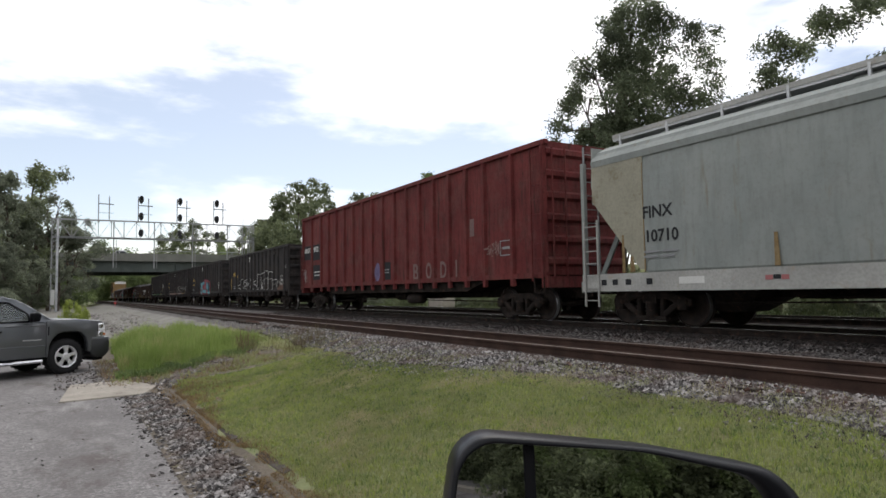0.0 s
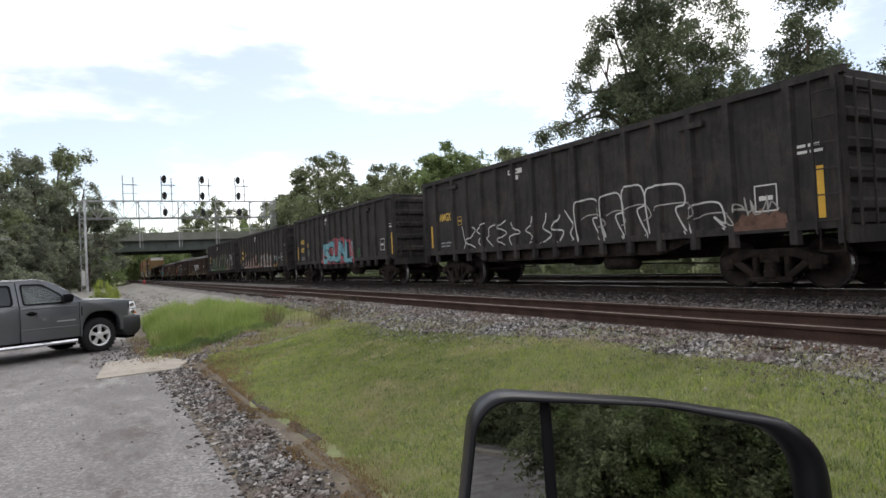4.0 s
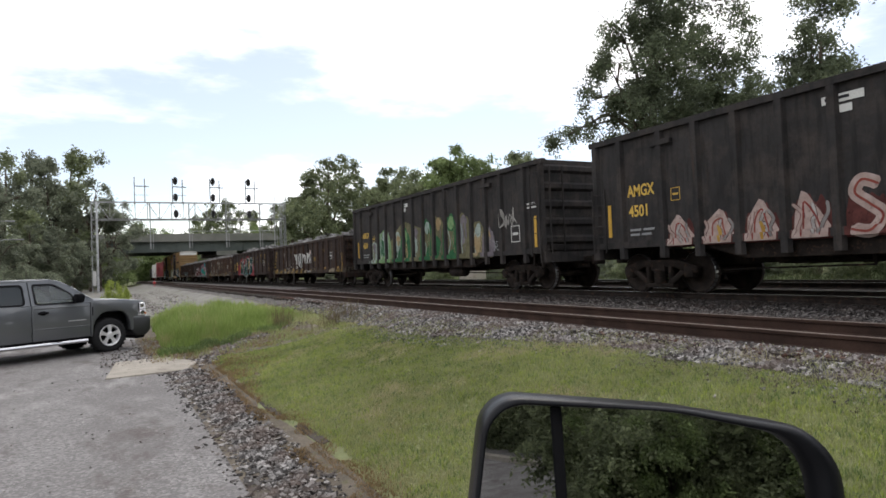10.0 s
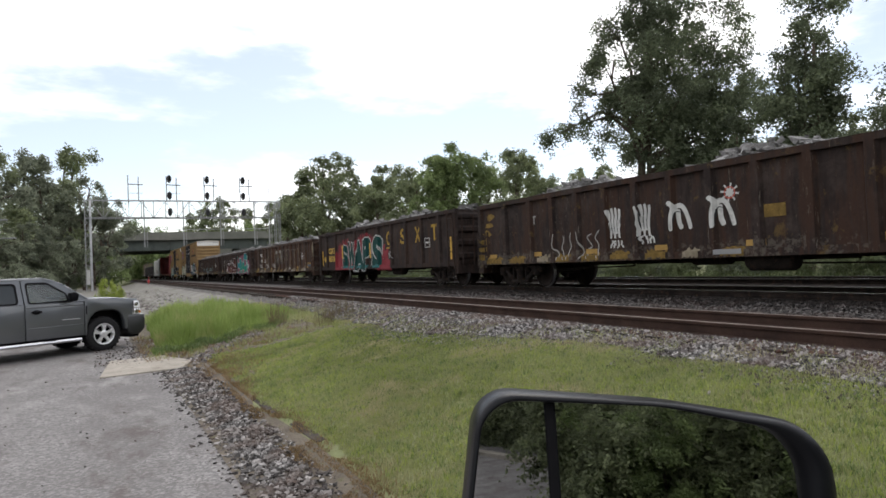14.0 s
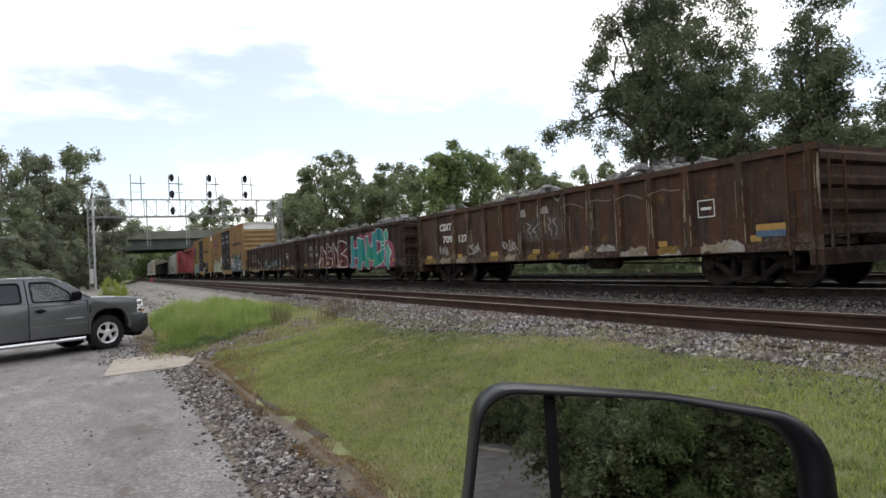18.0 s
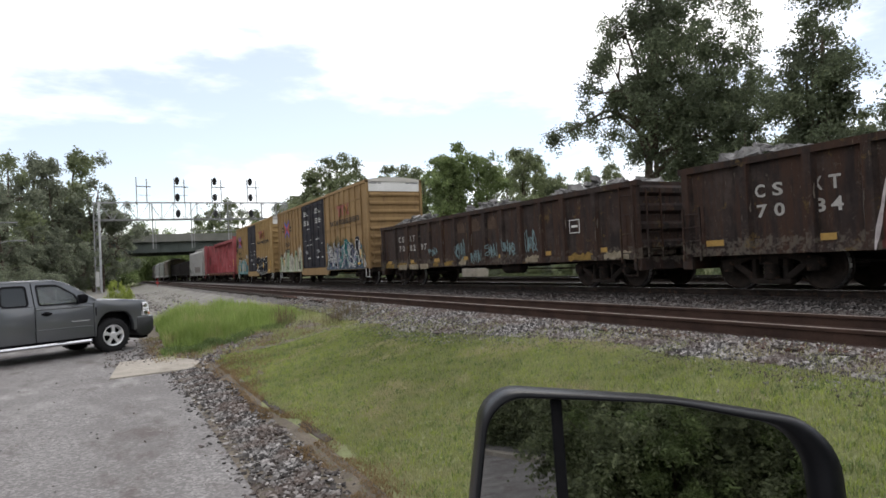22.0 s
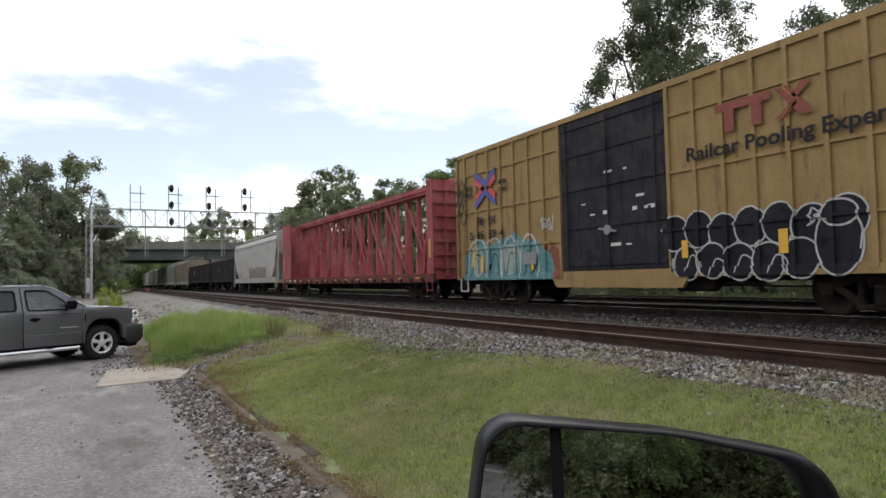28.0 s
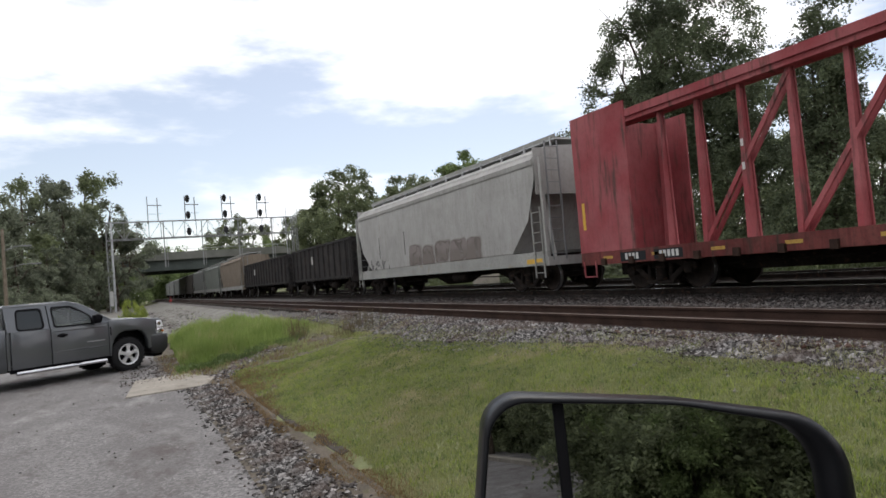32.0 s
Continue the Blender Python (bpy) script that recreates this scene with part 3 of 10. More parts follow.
M["gold"] = plain("gold_letters", (0.50, 0.32, 0.05), 0.7)
M["worn_gold"] = mottled("worn_gold_letters", (0.10, 0.06, 0.016), (0.36, 0.23, 0.04), 9, 50, 0.8, 0, 0.1, 0.004, (0.03, 0.02, 0.012), 0.3, 0.5)
M["dark_letters"] = plain("dark_letters", (0.022, 0.023, 0.025), 0.85)
M["red_letters"] = plain("red_logo", (0.34, 0.05, 0.03), 0.6)
M["white_roof"] = mottled("white_end_band", (0.6, 0.6, 0.58), (0.72, 0.72, 0.70), 1, 20, 0.5)
M["rust_streak"] = mottled("rust_streak", (0.15, 0.10, 0.045), (0.23, 0.17, 0.09), 6, 30, 0.9)
M["sill_grey"] = mottled("pale_sill", (0.27, 0.27, 0.255), (0.35, 0.35, 0.33), 1.2, 20, 0.8, 0, 0.1, 0.005, (0.28, 0.25, 0.21))
M["logo_blue"] = plain("blue_logo", (0.05, 0.06, 0.26), 0.6)
M["logo_red"] = plain("bright_red_logo", (0.45, 0.05, 0.05), 0.6)
M["blue_tag"] = plain("pale_blue_spray", (0.13, 0.185, 0.195), 0.8)
M["faded_red"] = plain("faded_red_stencil", (0.30, 0.12, 0.12), 0.8)
M["faded"] = plain("faded_pale_spray", (0.145, 0.098, 0.092), 0.8)
M["lens"] = glass("lamp_glass", (0.75, 0.76, 0.78), 0.08)
M["car_glass"] = glass("dark_car_glass", (0.035, 0.04, 0.042))
M["clear_glass"] = glass("tinted_clear_glass", (0.62, 0.66, 0.64))
M["clear_glass"].node_tree.nodes["Principled BSDF"].inputs["Transmission Weight"].default_value = 0.9
M["truck_paint"] = mottled("grey_metallic_paint", (0.106, 0.113, 0.122), (0.116, 0.123, 0.132), 1, 400, 0.3, 0.35, 0.0)
M["truck_paint"].node_tree.nodes["Principled BSDF"].inputs["Coat Weight"].default_value = 0.8
M["mirror"] = plain("mirror_glass", (0.345, 0.35, 0.355), 0.01, 1.0)
for _l in list(M["mirror"].node_tree.links):
    if _l.to_socket.name == "Normal":
        M["mirror"].node_tree.links.remove(_l)
M["bumper"] = plain("dark_bumper_paint", (0.024, 0.025, 0.027), 0.4)
M["amber"] = plain("amber_lens", (0.45, 0.14, 0.03), 0.25)
M["orange"] = plain("marker_red", (0.34, 0.03, 0.03), 0.6)
M["trailer"] = plain("white_trailer", (0.75, 0.76, 0.78), 0.5)
M["maroon"] = plain("maroon_cab", (0.16, 0.02, 0.03), 0.4)
M["wood_pole"] = mottled("utility_pole", (0.16, 0.13, 0.10), (0.24, 0.20, 0.16), 3, 40, 0.9)


# ---- ground ----
def smooth(a, b, x):
    t = min(1.0, max(0.0, (x - a) / (b - a)))
    return t * t * (3 - 2 * t)


def toe(y):
    """Where the lawn ends and the crushed stone begins."""
    return 5.18 + 0.17 * smooth(2.0, 4.4, y) - 0.72 * smooth(6.2, 9.8, y) + 0.45 * smooth(10.5, 14.0, y) + 0.25 * smooth(14.0, 18.5, y) + 0.06 * math.sin(2.3 * y) + 0.10 * noise.noise((0, y * 1.7, 6))


def kerb_x(y):
    return 1.80 - 0.11 * smooth(6, 9, y) - 0.04 * smooth(5, 3.5, y)


def ground_z(x, y):
    if x < 1.7:
        return -0.02 * smooth(20, 60, abs(y)) + (0.0 if x > -60 else 0.0)
    u = min(1.0, (x - 1.7) / 3.6)
    lawn = 0.10 + 0.57 * smooth(0.0, 1.0, u)
    low = 0.05 + 0.50 * u**2.2
    h = lawn + (low - lawn) * smooth(10.5, 15.5, y)
    h *= smooth(1.55, 2.1, x) * 0.85 + 0.15
    if x > 21:
        h = 0.60 - 0.1 * smooth(21, 23, x)
    return h + 0.02 * noise.noise((x * 0.8, y * 0.8, 0))


def axis_steps(lo, hi, fine_lo, fine_hi, fine, grow):
    xs, s = [], fine
    x = fine_lo
    while x > lo:
        xs.append(x)
        s *= grow
        x -= s
    xs = [lo] + xs[::-1]
    x = fine_lo + fine
    while x < fine_hi:
        xs.append(x)
        x += fine
    s = fine
    while x < hi:
        xs.append(x)
        s *= grow
        x += s
    return xs + [hi]


def build_ground():
    gx = axis_steps(-2500, 2500, -1, 8, 0.2, 1.22)
    gy = axis_steps(-2500, 2500, -4, 26, 0.3, 1.22)
    g = Geo()
    g.v = [(x, y, ground_z(x, y)) for y in gy for x in gx]
    w = len(gx)
    g.f = [(j * w + i, j * w + i + 1, (j + 1) * w + i + 1, (j + 1) * w + i) for j in range(len(gy) - 1) for i in range(w - 1)]
    tagged(part("ground", g, M["soil"], None, smooth=True), "grassy ground that rises from the road to the tracks", "ground", kind="structure")
    # bare dirt between the loose stone and the lawn, and the open gravel along the track
    g = Geo()
    ys = [-9.5 + 0.3 * i for i in range(80)]
    for y in ys:
        right = kerb_x(y) - 0.02 + 0.45 * smooth(8.4, 10.5, y) * (1 + 0.4 * noise.noise((0, y * 1.3, 4)))
        for x in (0.95, 1.2, 1.45, 1.6, right):
            g.v.append((x, y, max(0.002, ground_z(x, y)) + 0.006 + 0.012 * (noise.noise((x * 4, y * 4, 2)) + 0.5)))
    g.f = [(j * 5 + i, j * 5 + i + 1, j * 5 + i + 6, j * 5 + i + 5) for j in range(len(ys) - 1) for i in range(4)]
    tagged(part("dirt_verge", g, M["dirt"], None, smooth=True), "bare brown dirt between loose stone and lawn", "dirt", kind="structure")
    g = Geo()
    ys = [13.9 + 0.35 * i for i in range(39)]
    for y in ys:
        for i in range(9):
            x = 0.62 + 0.14 * noise.noise((1, y * 0.9, 7)) + 0.5 * i
            g.v.append((x, y, max(0.002, ground_z(x, y)) + 0.010 + 0.016 * (noise.noise((x * 3, y * 3, 2)) + 0.5)))
    g.f = [(j * 9 + i, j * 9 + i + 1, j * 9 + i + 10, j * 9 + i + 9) for j in range(len(ys) - 1) for i in range(8)]
    tagged(part("dirt_patch", g, M["dirt"], None, smooth=True), "bare dirt under the tall grass", "dirt", kind="structure")
    g = Geo()
    xs = [-4.5, -2, 0, 1.2, 2.4, 3.6, 4.6, 5.0, 5.3, 5.6, 5.9, 6.2]
    ys = [25.2 + 2.2 * i for i in range(47)]
    for y in ys:
        for i, x in enumerate(xs):
            x += 0.35 * noise.noise((x, y * 0.5, 3)) if i == 0 else 0
            g.v.append((x, y, ground_z(x, y) + 0.030 + 0.018 * noise.noise((x, y, 8))))
    g.f = [(j * 12 + i, j * 12 + i + 1, j * 12 + i + 13, j * 12 + i + 12) for j in range(len(ys) - 1) for i in range(11)]
    tagged(part("gravel_yard", g, M["yard"], None, smooth=True), "open grey gravel along the railway", "gravel", kind="structure")
    # the road: a sheet just over the ground, with a ragged edge along the loose stone
    g = Geo()
    ys = [-40, -20, -10] + [-5 + 0.35 * i for i in range(92)] + [30, 36, 44]
    n = 14
    for y in ys:
        right = 1.12 + 0.10 * math.sin(0.9 * y + 0.6) + 0.06 * noise.noise((0, y * 2.1, 3)) - 0.15 * smooth(10, 13, y) + 0.45 * smooth(13, 15, y) - 1.6 * smooth(18, 24, y)
        for i in range(n):
            s = i / (n - 1)
            x = -34 + (right + 34) * (1 - (1 - s) ** 3)
            g.v.append((x, y, 0.008 + 0.006 * noise.noise((x, y, 7))))
    g.f = [(j * n + i, j * n + i + 1, (j + 1) * n + i + 1, (j + 1) * n + i) for j in range(len(ys) - 1) for i in range(n - 1)]
    tagged(part("road", g, M["asphalt"], None, smooth=True), "worn grey asphalt with a ragged edge of loose stone", "road", kind="structure")


def rock_cloud(name, spots, material, label, category, seed, flat=0.75, blocks=False):
    """Many small angular stones in one mesh. spots: (x, y, z, size)."""
    rng = np.random.default_rng(seed)
    base = np.array([(1, 0, 0), (0, 1, 0), (-1, 0, 0), (0, -1, 0), (0.3, 0.2, 1), (-0.2, -0.1, -1)], float)
    tri = np.array([(0, 1, 4), (1, 2, 4), (2, 3, 4), (3, 0, 4), (1, 0, 5), (2, 1, 5), (3, 2, 5), (0, 3, 5)])
    if blocks:
        base = np.array([(x, y, z) for z in (-0.7, 0.7) for y in (-0.7, 0.7) for x in (-0.7, 0.7)], float)
        tri = np.array([(0, 2, 3), (0, 3, 1), (4, 5, 7), (4, 7, 6), (0, 1, 5), (0, 5, 4), (2, 6, 7), (2, 7, 3), (0, 4, 6), (0, 6, 2), (1, 3, 7), (1, 7, 5)])
    s = np.array(spots)
    n, m = len(s), len(base)
    vs = base[None] * rng.uniform(0.6, 1.25, (n, m, 1)) + rng.uniform(-0.22, 0.22, (n, m, 3))
    a = rng.uniform(0, 2 * np.pi, n)
    tilt = rng.uniform(-0.6, 0.6, n)
    c, d = np.cos(a)[:, None], np.sin(a)[:, None]
    x, y, z = vs[..., 0], vs[..., 1], vs[..., 2] * flat
    x, z = x * np.cos(tilt)[:, None] - z * np.sin(tilt)[:, None], x * np.sin(tilt)[:, None] + z * np.cos(tilt)[:, None]
    vs = np.stack([c * x - d * y, d * x + c * y, z], -1) * s[:, None, 3:4] + s[:, None, :3]
    me = bpy.data.meshes.new(name)
    me.from_pydata(vs.reshape(-1, 3).tolist(), [], (tri[None] + m * np.arange(n)[:, None, None]).reshape(-1, 3).tolist())
    return tagged(part(name, me, material), label, category, kind="stuff")


def bed_z(x):
    """Profile of the stone bed across the tracks."""
    if x < 5.75:
        return 0.60 + (RAIL - 0.17 - 0.60) * smooth(4.7, 5.75, x)
    if x > 20.5:
        return 0.55 + (RAIL - 0.17 - 0.55) * smooth(21.6, 20.5, x)
    dip = max(smooth(8.9, 9.5, x) * smooth(10.6, 10.0, x), smooth(14.1, 14.5, x) * smooth(15.8, 15.3, x))
    return RAIL - 0.17 - 0.06 * dip - 0.07 * smooth(6.0, 6.2, x) * smooth(8.05, 7.75, x)


def surf_z(x, y):
    """Top of the stone: it rises from the lawn's edge to the bed."""
    if x > 6.1:
        return bed_z(x)
    g = ground_z(x, y) + 0.015
    return g + max(0.0, RAIL - 0.17 - g) * smooth(toe(y) - 0.05, toe(y) + 0.6, x)


def build_tracks():
    xs = [3.9, 4.4, 4.8, 5.1, 5.4, 5.75, 6.3, 7.05, 7.8, 8.6, 8.9, 9.2, 9.6, 10.0, 10.6, 11.5, 12.3, 13.1, 14.1, 14.6, 15.2, 15.8, 17, 18.5, 20.5, 21, 21.6]
    ys = [-260, -120, -60, -20] + [-6 + 0.8 * i for i in range(60)] + [45, 60, 90, 150, 300, 700, 1400]
    g = Geo()
    for y in ys:
        for i, x in enumerate(xs):
            z = bed_z(x)
            if i < 6:
                x = max(x, toe(y) + 0.13 * i)
                z = surf_z(x, y)
            g.v.append((x, y, z + 0.018 * noise.noise((x * 3, y * 3, 1))))
    w = len(xs)
    # Beyond this column the bed takes the copy with painted shade.
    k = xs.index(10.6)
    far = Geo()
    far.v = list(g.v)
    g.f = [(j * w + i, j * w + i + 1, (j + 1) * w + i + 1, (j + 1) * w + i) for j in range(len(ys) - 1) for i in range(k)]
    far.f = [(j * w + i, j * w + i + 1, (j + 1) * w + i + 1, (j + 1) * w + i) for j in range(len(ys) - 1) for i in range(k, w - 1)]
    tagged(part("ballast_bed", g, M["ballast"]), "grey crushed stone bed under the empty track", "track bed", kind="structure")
    tagged(part("stained_ballast_bed", far, M["shaded_bed"]), "stone bed under the busy tracks, train's shade in its colour", "track bed", kind="structure")
    prof = [(-0.070, -0.17), (0.070, -0.17), (0.070, -0.155), (0.012, -0.135), (0.010, -0.045), (0.036, -0.035), (0.036, -0.006), (-0.036, -0.006), (-0.036, -0.035), (-0.010, -0.045), (-0.012, -0.135), (-0.070, -0.155)]
    tie = Geo().box(-1.3, 1.3, -0.115, 0.115, -0.175, -0.002).mesh("tie")
    plate = Geo().box(-0.13, 0.13, -0.09, 0.09, -0.002, 0.012).mesh("tie_plate")
    for k, (tx, used, label) in enumerate(((6.995, False, "empty railway track with rusty rails on wooden ties"), (12.3, True, "railway track under the freight train"), (17.3, True, "railway track beyond the freight train"))):
        tr = thing("railway_track", pose(tx, 0, RAIL if k else RAIL - 0.019, 0, 0 if k else 1.28), label, "track", "railway tracks")
        for sx in (-0.755, 0.755):
            part("rail", Geo().prism([(sx + a, b) for a, b in prof], -260, 1300, "y"), M["grime" if used else "rail"], tr, "grimy steel rail" if used else "rusty steel rail")
            part("rail_head", Geo().box(sx - 0.035, sx + 0.035, -260, 1300, -0.006, 0), M["polished" if used else "railtop"], tr)
        for i in range(110 if k == 0 else 60):
            y = -4 + 0.53 * i
            t = part("tie", tie, M["tie"], tr)
            t.location = (0.02 * math.sin(7.1 * i), y, -0.165)
            if k == 0:
                for sx in (-0.755, 0.755):
                    part("tie_plate", plate, M["rail"], t).location = (sx, 0, -0.002)
        far = Geo()
        for i in range(420):
            y = -4 + 0.53 * (i + (110 if k == 0 else 60))
            far.box(-1.3, 1.3, y - 0.115, y + 0.115, -0.34, -0.167)
        tagged(part("far_tie_bed", far, M["tie"], tr), kind="stuff")
    rng = random.Random(4)
    spots = []
    for _ in range(52000):
        y = -1 + 24 * rng.random() ** 1.25
        x = toe(y) - 0.12 + (6.25 - toe(y)) * rng.random() ** 1.1
        z = surf_z(x, y) + 0.004
        s = 0.013 + 0.024 * rng.random() ** 1.5 + 0.0006 * y
        spots.append((x, y, z + 0.3 * s, s))
    shaded, between, rusty = [], [], []
    # stones of the strip beside the train, their colour darkened for shade
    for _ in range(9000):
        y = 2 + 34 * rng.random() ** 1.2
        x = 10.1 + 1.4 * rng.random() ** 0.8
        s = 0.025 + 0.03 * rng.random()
        shaded.append((x, y, bed_z(x) + 0.01, s))
    for _ in range(22000):
        y = 1 + 36 * rng.random() ** 1.3
        x = 7.9 + 2.75 * rng.random()
        s = 0.018 + 0.03 * rng.random() ** 1.5
        between.append((x, y, bed_z(x) + 0.01, s))
    for _ in range(9000):
        y = 1 + 24 * rng.random() ** 1.3
        x = rng.choice((6.06, 6.02, 7.98)) + rng.gauss(0, 0.13)
        s = 0.014 + 0.022 * rng.random()
        rusty.append((x, y, bed_z(x) + 0.012, s))
    rock_cloud("rusty_ballast", rusty, M["rusty_stone"], "rust-stained small stones along the rails", "stones", 15)
    rock_cloud("ballast_between", between, M["mid_stone"], "grey ballast stones between the tracks", "stones", 16)
    rock_cloud("stained_ballast", shaded, M["shaded"], "ballast stones beside the train, its shade in their colour", "stones", 12)
    for _ in range(6000):  # thin scatter into the lawn's edge
        y = 1 + 13 * rng.random()
        x = toe(y) - abs(rng.gauss(0, 0.25))
        s = 0.012 + 0.018 * rng.random()
        spots.append((x, y, ground_z(x, y) + 0.008, s))
    rock_cloud("ballast_stones", spots, M["stone"], "loose grey and white ballast stones beside the rails", "stones", 1)
    spots = []
    for _ in range(16000):  # strip along the road's edge
        y = 3.0 + 9.6 * rng.random()
        c, w = 1.38 - 0.10 * smooth(9, 13, y), 0.19
        x = c + rng.gauss(0, w)
        if x > kerb_x(y) - 0.03 or x < 0.75 or (x > c + 0.06 and noise.noise((x * 3, y * 2.2, 5)) > -0.30 and rng.random() < 0.86):
            continue
        s = 0.015 + 0.030 * rng.random() ** 2
        spots.append((x, y, 0.012 + 0.05 * math.exp(-(((x - c) / 0.22) ** 2)) * rng.random(), s))
    for _ in range(2200):  # path of stone up to the track
        s0 = rng.random()
        x = 1.55 + 2.9 * s0 + rng.gauss(0, 0.11)
        y = 13.5 + 3.6 * math.sin(1.9 * s0) + rng.gauss(0, 0.20)
        s = 0.022 + 0.035 * rng.random()
        spots.append((x, y, ground_z(x, y) + 0.015, s))
    for _ in range(500):  # strewn over the slab and the road
        x, y = rng.uniform(-0.2, 1.5), rng.uniform(14.2, 17.5)
        spots.append((x, y, 0.03, 0.012 + 0.02 * rng.random()))
    for _ in range(120):
        x, y = rng.uniform(-4, 1), rng.uniform(4, 14)
        spots.append((x, y, 0.015, 0.008 + 0.012 * rng.random()))
    for _ in range(900):  # on the bare dirt by the tall grass
        x, y = rng.uniform(0.5, 2.2), rng.uniform(13.8, 20)
        spots.append((x, y, max(0.0, ground_z(x, y)) + 0.02, 0.012 + 0.03 * rng.random() ** 2))
    for _ in range(4500):  # open gravel beyond the tall grass
        x, y = rng.uniform(-0.5, 4.6), rng.uniform(24, 75)
        spots.append((x, y, ground_z(x, y) + 0.02, 0.035 + 0.05 * rng.random()))
    back = random.Random(78)
    for _ in range(7000):  # the strip goes on beside the parked vehicle
        x, y = 1.38 + back.gauss(0, 0.17), 3.05 - 12 * back.random()
        if 0.75 < x < kerb_x(y) - 0.05:
            spots.append((x, y, 0.012 + 0.03 * back.random(), 0.015 + 0.030 * back.random() ** 2))
    rock_cloud("gravel", spots, M["stone"], "loose grey gravel along the road's edge", "gravel", 2, 0.6)


def build_kerb():
    k = thing("kerb", pose(0, 0, 0), "low broken concrete kerb half buried at the lawn's edge", "kerb", kind="structure")
    y = 3.2
    i = 0
    rng = random.Random(8)
    while y < 8.6:
        ln = 0.9 + 0.25 * rng.random()
        x0, x1 = kerb_x(y), kerb_x(y + ln)
        h = 0.035 + 0.03 * rng.random()
        x0, x1 = x0 + 0.03 * rng.random(), x1 + 0.03 * rng.random()
        vs = []
        for yy, xx in ((y + 0.012, x0), (y + ln - 0.012, x1)):
            vs += [(xx - 0.03, yy, -0.05), (xx + 0.09, yy, -0.05), (xx + 0.09, yy, h + 0.02), (xx + 0.01, yy, h), (xx - 0.025, yy, h - 0.035)]
        g = Geo().add(vs, [(0, 1, 2, 3, 4), (9, 8, 7, 6, 5)] + [(a, a + 5, (a + 1) % 5 + 5, (a + 1) % 5) for a in range(5)])
        part("kerb_stone", g, M["kerb"], k)
        y += ln
        i += 1
    for i in range(8):
        a, b = Vector((-14.2 + 1.2 * i, -33.6 + 1.75 * i, 0.06)), Vector((-14.2 + 1.2 * (i + 0.98), -33.6 + 1.75 * (i + 0.98), 0.06))
        part("kerb_stone", Geo().bar(a, b, 0.55, 0.22), M["concrete"], k)
    s = Geo().prism([(-0.09, 12.60), (1.24, 12.78), (1.55, 13.76), (1.12, 14.98), (0.09, 14.90)], -0.03, 0.035, "z")
    tagged(part("concrete_slab", bevelled(s, 0.012), M["concrete"]), "pale concrete slab set into the asphalt", "slab", kind="structure")


def blades(name, spots, material, label, category, seed, bend=0.35, segs=1):
    """Grass: tapered blades in one mesh. spots: (x, y, z, height, width)."""
    rng = np.random.default_rng(seed)
    s = np.array(spots)
    n = len(s)
    a = rng.uniform(0, 2 * np.pi, n)
    lean = rng.uniform(0.1, 1.0, n) * bend
    d = np.stack([np.cos(a), np.sin(a), 0 * a], -1)
    b = rng.uniform(0, 2 * np.pi, n)
    side = np.stack([np.cos(b), np.sin(b), 0 * b], -1) * s[:, 4:5]
    p, h = s[:, :3], s[:, 3:4]
    up = np.array((0, 0, 1.0))
    mid = p + up * h * 0.55 + d * (lean[:, None] * h * 0.3)
    tip = p + up * h * (1 - 0.35 * lean[:, None]) + d * lean[:, None] * h
    vs = np.stack([p - side, p + side, mid + side * 0.7, mid - side * 0.7, tip], 1)
    k = 5 * np.arange(n)
    quads = np.stack([k, k + 1, k + 2, k + 3], -1).tolist()
    tris = np.stack([k + 3, k + 2, k + 4], -1).tolist()
    me = bpy.data.meshes.new(name)
    me.from_pydata(vs.reshape(-1, 3).tolist(), [], quads + tris)
    return tagged(part(name, me, material), label, category, kind="stuff")


def lawn_top(x):
    """How far along the track the mown lawn reaches."""
    return 13.3 + 3.3 * math.sin(1.9 * min(1.0, max(0.0, (x - 1.55) / 2.9)))


